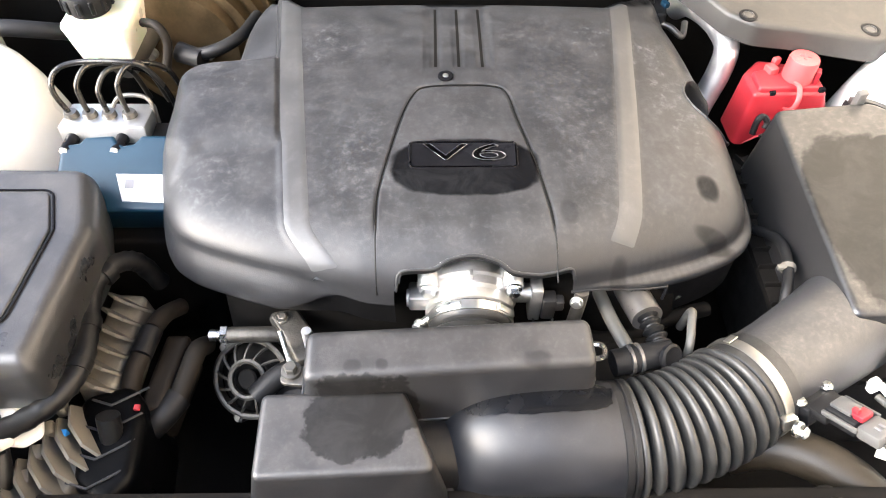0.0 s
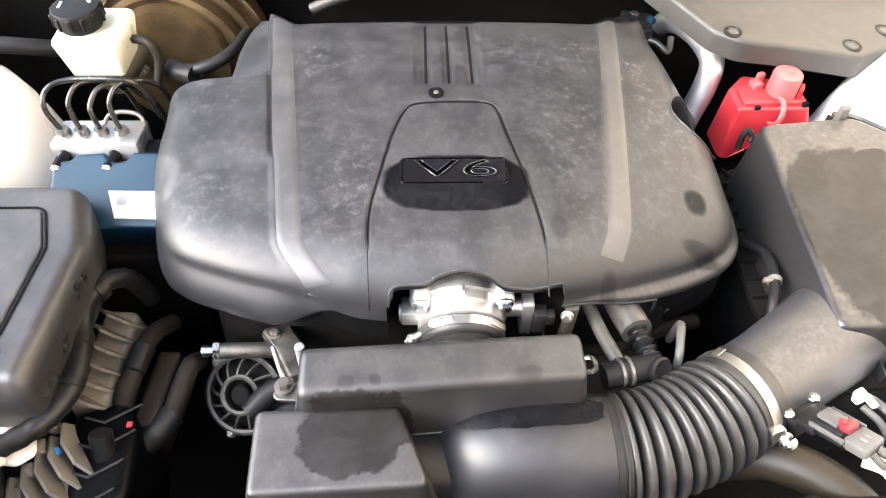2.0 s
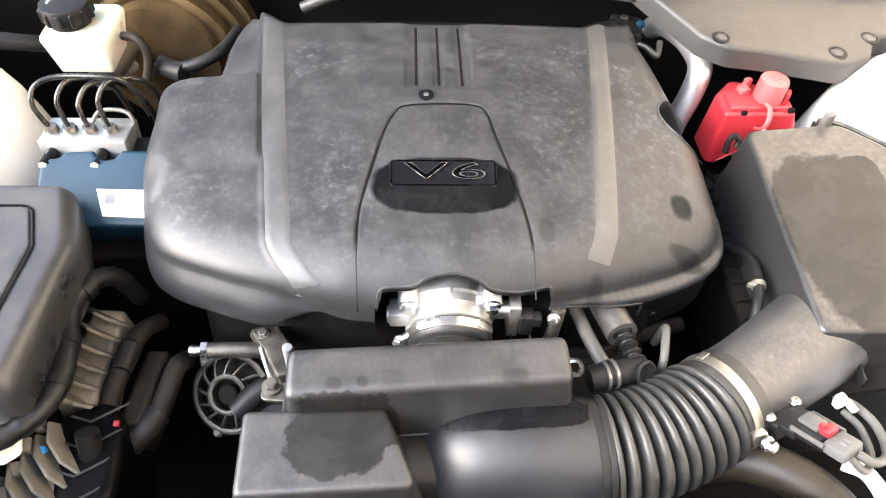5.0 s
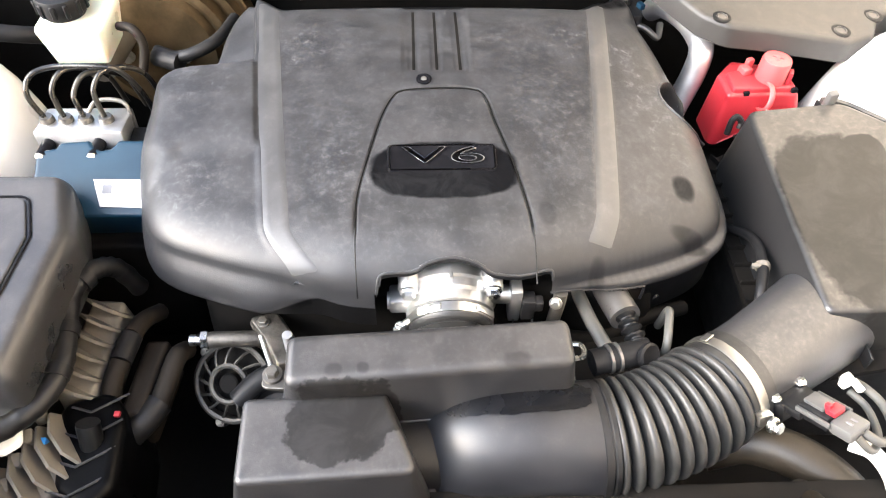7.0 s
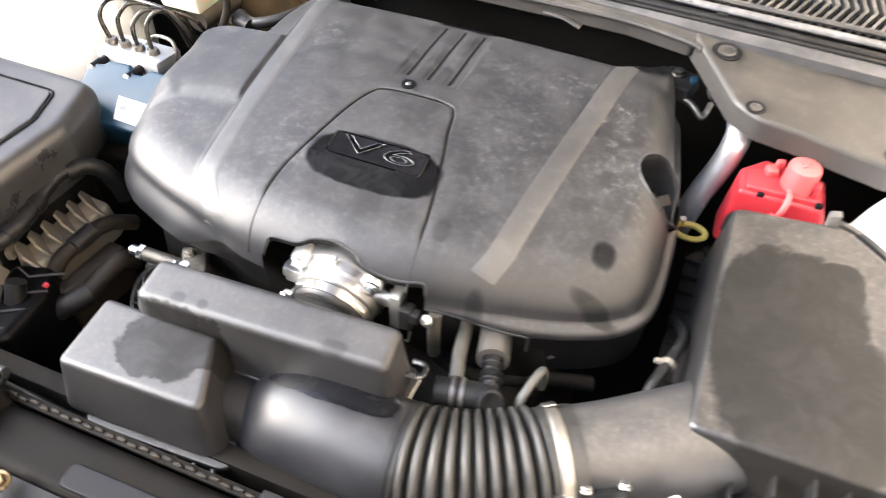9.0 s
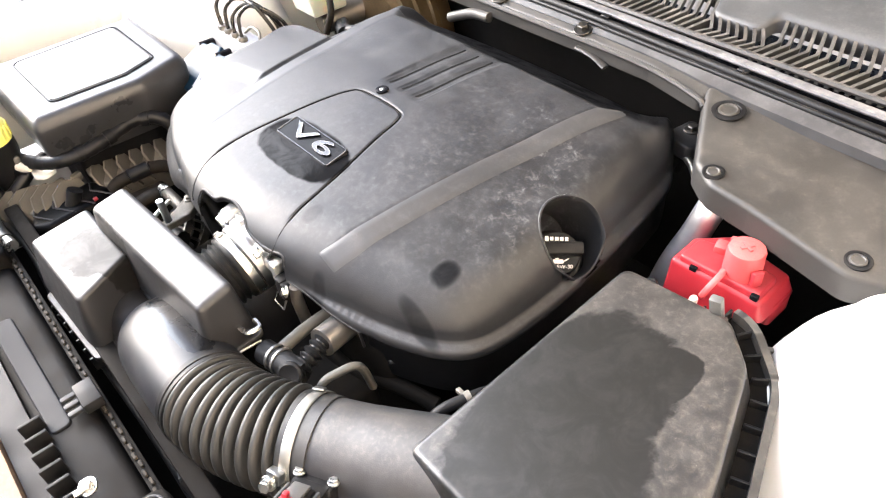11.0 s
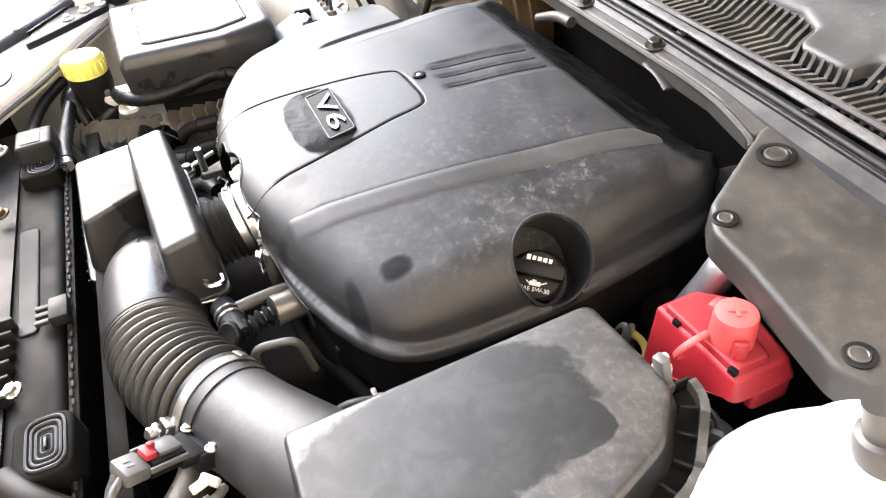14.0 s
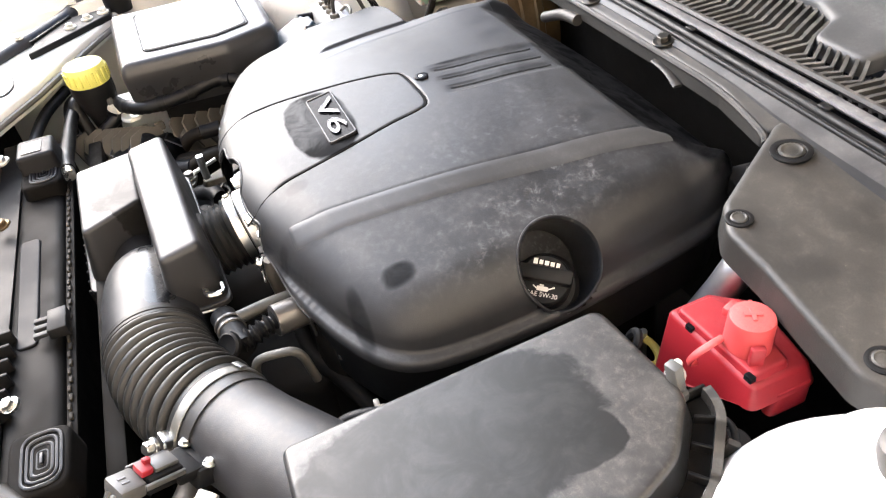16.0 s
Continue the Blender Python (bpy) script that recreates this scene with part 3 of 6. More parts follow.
            grid.append([bm.verts.new(p) for p in zip(x, ys, z)])
        for a, c2 in zip(grid, grid[1:]):
            for k in range(len(ys) - 1):
                bm.faces.new((a[k], a[k + 1], c2[k + 1], c2[k]))
        part("band", bm, M_STRIP, t, "smoother satin band")
    # raised front edge over the breather
    foot = co[m + 6]
    edge = [Vector(p) for p in foot[(foot[:, 0] > 0.131) & (foot[:, 0] < 0.238) & (foot[:, 1] < 0.5)]]
    edge.append(edge[-1] + Vector((0.001, 0.0, -0.008)))
    edge.append(edge[-1] + Vector((0.0, 0.001, -0.016)))
    bm = bmesh.new()
    sweep(bm, edge, 0.0016, 8)
    part("front_rim", bm, M_COVER, t)
    # rim of the oil filler hole and its well
    bm = bmesh.new()
    loop = []
    for k in range(64):
        a = 2 * math.pi * k / 64
        p = HOLE_AT + HOLE_SIDE * 0.0425 * math.cos(a) + HOLE_UP * 0.0465 * math.sin(a)
        far = np.linspace(0.06, -0.06, 121)
        q = np.array(p) + far[:, None] * np.array(HOLE_WAY)
        inside = in_poly(q[:, 0], q[:, 1], [tuple(o) for o in OUTLINE[::3]])
        met = (inside & (q[:, 2] <= cover_surface(q[:, 0], q[:, 1]))) | (~inside & (to_line(q[:, :2], OUTLINE[::3], True) < 0.006) & (q[:, 2] < 0.885))
        best = Vector(q[int(np.argmax(met))]) if met.any() else None
        loop.append(best if best is not None else p - HOLE_WAY * 0.01)
    for _ in range(4):
        loop = [(loop[k - 1] + loop[k] * 2 + loop[(k + 1) % 64]) / 4 for k in range(64)]
    rows_ = []
    for grow, deep in ((1.04, 0.0), (1.03, -0.002), (1.0, -0.0025), (0.965, -0.001), (0.945, 0.004), (0.93, 0.03), (0.9, 0.075)):
        mid_ = sum(loop, Vector()) / 64
        rows_.append([mid_ + (p - mid_) * grow - HOLE_WAY * deep for p in loop])
    rings(bm, rows_, False, True)
    part("filler_well", bm, M_COVER, t)
    # rim along the mouth over the throttle
    bm = bmesh.new()
    line = [p[:2] for p in spline([(*p, 0) for p in MOUTH[1:-1]], 8)]
    xs, ys = np.array([p[0] for p in line]), np.array([p[1] for p in line])
    zs = cover_surface(xs, ys)
    sweep(bm, [Vector(p) for p in zip(xs, ys, zs - 0.0003)], 0.0016, 8)
    part("mouth_rim", bm, M_COVER, t)
    bm = bmesh.new()
    lo = [[(x, y, z - h) for x, y, z in zip(xs, ys, zs)] for h in (0.0, 0.004, 0.007)]
    rings(bm, lo, False, False, close=False)
    part("mouth_flange", bm, M_BLACK, t)
    bm = bmesh.new()
    keep = PANEL_LINE[1:-1]
    zs = cover_surface(keep[:, 0], keep[:, 1], False)
    sweep(bm, [Vector((*p, z)) for p, z in zip(keep, zs - 0.0004)], 0.0008, 6)
    part("panel_joint", bm, M_GRIMESHADE, t)
    for gx in (-0.001, 0.0255, 0.0525):
        bm = bmesh.new()
        gy = np.linspace(0.708, 0.840, 24)
        gz = cover_surface(np.full(24, gx), gy) + 0.0003
        rings(bm, [[(gx - 0.0017, y, z), (gx + 0.0017, y, z), (gx + 0.0017, y, z - 0.002), (gx - 0.0017, y, z - 0.002)] for y, z in zip(gy, gz)])
        part("louvre_slot", bm, M_GRIMESHADE, t)
    # the lower ends of the panel's seam, down to the front edge
    for side in (-1, 1):
        run = [q for q in PANEL_LINE if 0.436 < q[1] < 0.492 and (q[0] - CX) * side > 0]
        sx, sy = np.array([q[0] for q in run]), np.array([q[1] for q in run])
        sz = cover_surface(sx, sy, False) - 0.0003
        bm = bmesh.new()
        sweep(bm, [Vector(q) for q in zip(sx, sy, sz)], 0.0009, 8)
        part("panel_seam", bm, M_BLACK, t)
    # badge: a glossy plate with a rim and raised characters
    tilt = math.degrees(math.atan2(0.005, 0.032))
    zc = float(cover_surface(np.array([0.026]), np.array([0.5675]))[0])
    bm = bmesh.new()
    m = pose(0.026, 0.5675, zc - 0.0001, tilt + 1, 0, 0)
    rect = fillet([(-0.056, -0.0175), (0.056, -0.0175), (0.056, 0.0175), (-0.056, 0.0175)], 0.006)
    shell(bm, [(p.x, p.y) for p in rect], 0.0012, -0.003, 0.001, 0, 0)
    bm.transform(m)
    plate = part("badge_plate", bm, M_GLOSS, t, "gloss black badge plate")
    bm = bmesh.new()
    edge = [Vector((p.x, p.y, 0.0016)) for p in inset(ccw(rect), 0.002)]
    sweep(bm, edge + edge[:1], 0.0008, 6)
    bm.transform(m)
    part("badge_rim", bm, M_BADGE, plate, "raised glossy rim")
    text_mesh("V", 0.036, 0.0013, m @ pose(-0.018, 0.0005, 0.0020) @ Matrix.Shear("XY", 4, (0.3, 0)) @ Matrix.Diagonal((2.1, 0.82, 1, 1)), "letter", M_BADGE, plate)
    text_mesh("6", 0.036, 0.0013, m @ pose(0.026, 0.0005, 0.0020) @ Matrix.Shear("XY", 4, (0.3, 0)) @ Matrix.Diagonal((2.2, 0.82, 1, 1)), "numeral", M_BADGE, plate)
    for body, cx, wide in (("V", -0.018, 2.1), ("6", 0.026, 2.2)):
        text_mesh(body, 0.036, 0.0, m @ pose(cx, 0.0005, 0.0034) @ Matrix.Shear("XY", 4, (0.3, 0)) @ Matrix.Diagonal((wide, 0.82, 1, 1)), "character_edge", M_CHROME, plate, 0.00028)
    # push pin above the badge
    bm = bmesh.new()
    lathe(bm, [(0.0085, -0.003), (0.0085, 0.0008), (0.007, 0.0016), (0.004, 0.0012), (0.0035, -0.0005)], pose(0.010, 0.688, 0.9565, 3), 24)
    pin = part("push_pin", bm, M_GLOSS, t, "black push pin with a pale centre")
    bm = bmesh.new()
    lathe(bm, [(0.0032, -0.001), (0.0032, 0.001), (0.002, 0.0016)], pose(0.010, 0.688, 0.9565, 3), 16)
    part("pin_centre", bm, M_STEEL, pin)
    return t


# Cover plastic without dust, darkened to mimic its dim reflection of the ground.
M_SKIRTSHADE = mat("shaded_cover_plastic", (0.004, 0.004, 0.0043), 0.40, mottle=0.1, grain=0.05, spec=0.2)
M_BADGE = mat("glossy_dark_metal", (0.045, 0.045, 0.047), 0.25, metal=1.0, mottle=0.05, grain=0.0)
build_cover()


def build_oil_cap():
    at = Vector((0.334, 0.692, 0.900)) - HOLE_WAY * 0.040 - HOLE_UP * 0.008 - HOLE_SIDE * 0.008
    way = Vector((0.48, -0.28, 0.83)).normalized()
    t = thing("oil_filler_cap", "black plastic oil filler cap with pale printed lettering", "filler cap", at)
    side = Vector((0.62, 0.75, -0.1))
    side = (side - way * side.dot(way)).normalized()
    up = way.cross(side)
    m = Matrix.Translation(at) @ Matrix((side, up, way)).transposed().to_4x4()
    bm = bmesh.new()
    prof = [(0.026, -0.02), (0.026, 0.0), (0.0255, 0.004), (0.0235, 0.006), (0.01, 0.0065)]
    lathe(bm, prof, m, 36)
    part("cap_disc", bm, M_BLACK, t)
    bm = bmesh.new()
    block(bm, (0.054, 0.0145, 0.017), m @ Matrix.Translation((0, 0.0035, 0.010)), 0.003)
    part("grip", bm, M_BLACK, t)
    bm = bmesh.new()
    for k, w in enumerate((0.004, 0.0036, 0.004, 0.004, 0.0034)):
        block(bm, (w, 0.0042 + 0.0012 * (k == 0), 0.0006), m @ Matrix.Translation((-0.0115 + 0.0055 * k, 0.0165 - 0.0002 * k, 0.0067)), 0)
    part("printed_bars", bm, M_PALEINK, t)
    text_mesh("SAE 5W-30", 0.0062, 0.0003, m @ pose(0.001, -0.0155, 0.0066), "lettering", M_PALEINK, t)
    bm = bmesh.new()
    block(bm, (0.011, 0.0045, 0.0006), m @ Matrix.Translation((0.0, -0.0095, 0.0067)), 0)
    block(bm, (0.007, 0.0012, 0.0006), m @ Matrix.Translation((0.0085, -0.008, 0.0067)) @ Matrix.Rotation(0.5, 4, "Z"), 0)
    block(bm, (0.004, 0.0012, 0.0006), m @ Matrix.Translation((-0.001, -0.0062, 0.0067)), 0)
    block(bm, (0.0045, 0.001, 0.0006), m @ Matrix.Translation((-0.0075, -0.0085, 0.0067)) @ Matrix.Rotation(-0.6, 4, "Z"), 0)
    part("oil_can_symbol", bm, M_PALEINK, t)
    bm = bmesh.new()
    lathe(bm, [(0.034, -0.06), (0.034, -0.022), (0.03, -0.018), (0.027, -0.018)], m, 28)
    part("filler_neck", bm, M_BLACK, t)


build_oil_cap()

# ---- intake: resonator, lower box, elbow, bellows, air box ----


def build_resonator():
    t = thing("intake_resonator", "satin black moulded resonator box with faint water marks", "resonator", (0.01, 0.36, 0.83))
    bm = bmesh.new()
    top = lambda x, y: 0.916 - 0.012 * (x + 0.11) + 0.16 * (y - 0.375)
    shell(bm, [(-0.118, 0.330), (0.139, 0.346), (0.136, 0.391), (-0.118, 0.377)], top, 0.838, 0.008, 0.009, 0.010, 6)
    part("box_shell", bm, M_BOX, t)
    bm = bmesh.new()
    shell(bm, [(-0.130, 0.320), (0.151, 0.336), (0.148, 0.401), (-0.130, 0.388)], 0.842, 0.836, 0.0015, 0, 0.012)
    part("seam_flange", bm, M_BOX, t)
    # base darkened to sit in the shade below the box
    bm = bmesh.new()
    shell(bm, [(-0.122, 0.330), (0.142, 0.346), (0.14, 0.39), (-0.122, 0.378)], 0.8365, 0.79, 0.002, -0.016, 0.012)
    part("box_base", bm, M_GRIMESHADE, t)
    # wire clip at the end of the box
    bm = bmesh.new()
    pts = [(0.143, 0.378, 0.862), (0.154, 0.379, 0.863), (0.158, 0.383, 0.863), (0.158, 0.391, 0.862), (0.154, 0.395, 0.861), (0.143, 0.395, 0.861)]
    sweep(bm, spline(pts, 5), 0.0028, 6)
    part("clip", bm, M_STEEL, t, "pale metal clip")
    tube("edge_seal", [(0.151, 0.392, 0.836), (0.149, 0.345, 0.838), (0.148, 0.336, 0.832)], 0.0015, M_STEEL, t)
    bolt_on(t, (0.158, 0.343, 0.84), (0.2, -0.4, 0.9), 0.004, 0.006)
    return t


build_resonator()


def build_lower_box():
    t = thing("intake_lower_box", "satin black intake box with a dark water stain on top", "intake box", (-0.08, 0.29, 0.8))
    bm = bmesh.new()
    top = lambda x, y: 0.886 + 0.10 * (y - 0.33)
    shell(bm, [(-0.156, 0.256), (-0.002, 0.262), (-0.030, 0.334), (-0.156, 0.332)], top, 0.815, 0.006, 0.012, [0.008, 0.010, 0.006, 0.008], 5)
    part("box_shell", bm, M_BOX, t)
    bm = bmesh.new()
    shell(bm, [(-0.135, 0.238), (0.022, 0.246), (-0.012, 0.345), (-0.165, 0.345)], 0.812, 0.806, 0.0015, 0, 0.012)
    part("seam_flange", bm, M_BOX, t)
    for k in range(7):
        bm = bmesh.new()
        block(bm, (0.003, 0.012, 0.02), Matrix.Translation((-0.115 + 0.02 * k, 0.242 + 0.0009 * k, 0.797)), 0.0006)
        part("rib", bm, M_BOX, t)
    bm = bmesh.new()
    shell(bm, [(-0.15, 0.258), (0.005, 0.262), (-0.02, 0.34), (-0.15, 0.34)], 0.807, 0.74, 0.002, -0.01, 0.012)
    part("box_base", bm, M_BLACK, t)
    # neck into the elbow
    tube("neck", [(-0.04, 0.303, 0.822), (-0.01, 0.306, 0.815), (0.03, 0.310, 0.80)], lambda u: 0.031 + 0.004 * u, M_BLACK, t, seg=24)
    return t


build_lower_box()

BELL_A, BELL_B = Vector((0.170, 0.3155, 0.823)), Vector((0.294, 0.361, 0.831))


def build_elbow():
    t = thing("intake_elbow", "smooth black plastic intake elbow with a bluish sheen", "intake pipe", (0.09, 0.295, 0.79))
    bm = bmesh.new()
    pts = spline([(0.038, 0.321, 0.755), (0.040, 0.320, 0.790), (0.058, 0.319, 0.815), (0.092, 0.317, 0.823), (0.13, 0.316, 0.824), tuple(BELL_A)], 10)
    sweep(bm, pts, lambda u: 0.0545 - 0.0015 * u, 40)
    part("elbow_shell", bm, M_DUCT, t)
    bm = bmesh.new()
    line = [Vector((p.x - 0.002, p.y - 0.0525, p.z - 0.022)) for p in pts[8:]]
    sweep(bm, line, 0.0036, 8)
    part("mould_seam", bm, M_DUCT, t)
    bm = bmesh.new()
    lathe(bm, [(0.0515, -0.010), (0.0545, -0.009), (0.0545, -0.003), (0.0525, -0.002), (0.055, 0.0), (0.055, 0.004), (0.0525, 0.005)], axis(BELL_A, (0.99, 0.06, 0.05)), 40, False)
    part("collar", bm, M_RUBBER, t)
    return t


build_elbow()


def build_bellows():
    t = thing("intake_bellows", "ribbed black rubber intake bellows with a steel hose clamp", "intake hose", (0.23, 0.32, 0.81))
    pts = spline([BELL_A - Vector((0.01, 0.0, 0.0)), BELL_A, (0.202, 0.3195, 0.826), (0.233, 0.329, 0.828), (0.264, 0.343, 0.830), BELL_B, BELL_B + Vector((0.02, 0.011, 0.001))], 22)

    def rad(u):
        w = (u - 0.075) / 0.72
        if w < 0 or w > 1:
            return 0.0505
        k = math.cos(2 * math.pi * 10 * w)
        return 0.0430 + 0.0117 * (1 - (0.5 + 0.5 * k) ** 2.6)

    bm = bmesh.new()
    sweep(bm, pts, rad, 40)
    part("bellows_sleeve", bm, M_BELLOWS, t, angle=80)
    way = Vector((0.87, 0.49, 0.05)).normalized()
    bm = bmesh.new()
    lathe(bm, [(0.0506, -0.0050), (0.0518, -0.0055), (0.0524, -0.004), (0.0524, 0.004), (0.0518, 0.0055), (0.0506, 0.0050)], axis(BELL_B + way * 0.004, way), 48, False)
    clamp = part("clamp_band", bm, M_CLAMP, t, "bright steel clamp band")
    bm = bmesh.new()
    m = axis(BELL_B + way * 0.002 + Vector((0.019, -0.045, 0.022)), (0.25, -0.85, 0.4))
    block(bm, (0.016, 0.012, 0.012), m, 0.002)
    part("clamp_lug", bm, M_STEEL, clamp)
    bolt_on(clamp, (0.319, 0.308, 0.857), (0.45, -0.75, 0.5), 0.006, 0.010, washer=1.3, name="clamp_screw")
    bm = bmesh.new()
    block(bm, (0.012, 0.008, 0.0015), axis(BELL_B + way * 0.004 + Vector((-0.02, 0.03, 0.041)), (-0.35, 0.5, 0.8)), 0.0005)
    part("clamp_tab", bm, M_STEEL, clamp)
    return t


build_bellows()

LID = [(0.396, 0.408), (0.398, 0.690), (0.512, 0.694), (0.554, 0.655), (0.593, 0.556), (0.624, 0.465), (0.630, 0.400)]
FOOT = [(0.384, 0.398), (0.391, 0.700), (0.516, 0.701), (0.561, 0.659), (0.600, 0.560), (0.631, 0.468), (0.637, 0.388)]
LID_R = [0.010, 0.014, 0.030, 0.05, 0.06, 0.05, 0.02]


def lid_top(x, y):
    return 0.889 + 0.065 * (y - 0.41) + 0.075 * np.clip(x - 0.396, 0, 0.19) - 0.55 * np.clip(x - 0.593 - 0.02 * np.clip((0.5 - y) / 0.1, 0, 1), 0, 1)


def build_airbox():
    t = thing("air_box", "black air filter box, dusty lid with a dark damp patch", "air box", (0.48, 0.55, 0.7))
    bm = bmesh.new()
    floor_z = lambda p: 0.796 + 0.086 * float(step(np.array(p.x), 0.40, 0.50))
    loops = [[(p.x, p.y, floor_z(p) + 0.003) for p in outline_of(FOOT, LID_R, 0.0)]]
    for k in range(7):
        a = math.pi / 2 * k / 6
        loops.append([(p.x, p.y, float(lid_top(p.x, p.y)) - 0.006 + 0.006 * math.sin(a)) for p in outline_of(LID, LID_R, 0.006 * (1 - math.cos(a)))])
    for d in (0.008, 0.010, 0.013):
        loops.append([(p.x, p.y, float(lid_top(p.x, p.y))) for p in outline_of(LID, LID_R, d)])
    last, heart = loops[-1], Vector((0.495, 0.53))
    for share in (0.85, 0.7, 0.55, 0.4, 0.25, 0.1):
        loops.append([(*q, float(lid_top(*q))) for q in (heart + (Vector(p[:2]) - heart) * share for p in last)])
    rings(bm, loops)
    lid = part("lid", bm, M_AIR, t, angle=50)
    base = outline_of(FOOT, LID_R, 0.012)
    bm = bmesh.new()
    o1, o2 = outline_of(FOOT, LID_R, -0.018), outline_of(FOOT, LID_R, 0.004)
    rings(bm, [[(p.x, p.y, floor_z(p)) for p in o2], [(p.x, p.y, floor_z(p)) for p in o1], [(p.x, p.y, floor_z(p) + 0.008) for p in o1], [(p.x, p.y, floor_z(p) + 0.008) for p in o2]], False, False)
    part("lid_flange", bm, M_GRIMESHADE, t)
    bm = bmesh.new()
    rings(bm, [[(p.x, p.y, 0.62) for p in base], [(p.x, p.y, floor_z(p) - 0.004) for p in outline_of(FOOT, LID_R, 0.006)]], True, True)
    part("box_body", bm, M_BLACK, t)
    # ribs in the channel round the rim, and the low wall outside it
    loop = outline_of(FOOT, LID_R, -0.009)
    walked, due = 0.0, 0.012
    for p, q in zip(loop, loop[1:] + loop[:1]):
        length = (q - p).length
        while due <= walked + length:
            c = p + (q - p) * ((due - walked) / max(length, 1e-9))
            nrm = Vector(((q - p).y, -(q - p).x)).normalized()
            bm = bmesh.new()
            tall = 0.018 if c.x > 0.42 else 0.008
            block(bm, (0.020, 0.0026, tall), Matrix.Translation((c.x, c.y, floor_z(c) + 0.012 - tall / 2 + 0.004)) @ Matrix.Rotation(math.atan2(nrm.y, nrm.x), 4, "Z"), 0.0006, 1)
            # ribs on the west side take the darker grime
            part("rib", bm, M_BLACK if c.x > 0.42 else M_GRIMESHADE, t)
            due += 0.026
        walked += length
    far = [p for p in outline_of(FOOT, LID_R, -0.017) if p.x > 0.45]
    start = max(range(len(far)), key=lambda k: (far[k] - far[k - 1]).length)
    far = far[start:] + far[:start]
    bm = bmesh.new()
    for a, c in zip(far, far[1:]):
        za, zc = floor_z(a), floor_z(c)
        nrm = Vector(((c - a).y, -(c - a).x)).normalized() * 0.0035
        ring = [(a.x - nrm.x, a.y - nrm.y), (a.x + nrm.x, a.y + nrm.y), (c.x + nrm.x, c.y + nrm.y), (c.x - nrm.x, c.y - nrm.y)]
        lo = [bm.verts.new((*ring[k], (za, za, zc, zc)[k])) for k in range(4)]
        hi = [bm.verts.new((*ring[k], (za, za, zc, zc)[k] + 0.019)) for k in range(4)]
        bm.faces.new(hi)
        for k in range(4):
            bm.faces.new((lo[k], lo[(k + 1) % 4], hi[(k + 1) % 4], hi[k]))
    bmesh.ops.remove_doubles(bm, verts=bm.verts, dist=0.0006)
    part("rim_wall", bm, M_WORN, t)
    # outlet duct into the bellows
    bm = bmesh.new()
    pts = spline([(0.300, 0.3645, 0.8315), (0.335, 0.385, 0.833), (0.37, 0.406, 0.834), (0.405, 0.428, 0.834), (0.44, 0.452, 0.832), (0.46, 0.47, 0.83)], 8)
    sweep(bm, pts, lambda u: 0.0485 + 0.012 * max(0, u - 0.25), 36)
    part("outlet_duct", bm, M_DUCTDUST, t, "dusty black plastic outlet duct")
    return t


M_WORN = mat("worn_black_plastic", (0.022, 0.021, 0.02), 0.42, dust=(0.25, 0.23, 0.19), dust_amount=0.22, mottle_scale=25)
M_DUCTDUST = mat("dusty_duct_plastic", (0.026, 0.026, 0.028), 0.42, dust=(0.3, 0.27, 0.21), dust_amount=0.14, mottle=0.08, rough_var=0.04, mottle_scale=45)
build_airbox()

M_RAILEDGE = mat("pale_rail_edge", (0.11, 0.105, 0.095), 0.5, dust=(0.25, 0.23, 0.2), dust_amount=0.3)
M_TRIMGREY = mat("weathered_trim", (0.075, 0.075, 0.08), 0.48, mottle=0.3, mottle_scale=30, dust=(0.42, 0.4, 0.37), dust_amount=0.3)
M_YELLOWD = mat("dull_yellow_plastic", (0.42, 0.33, 0.07), 0.5)

# ---- throttle body and vent pipes ----


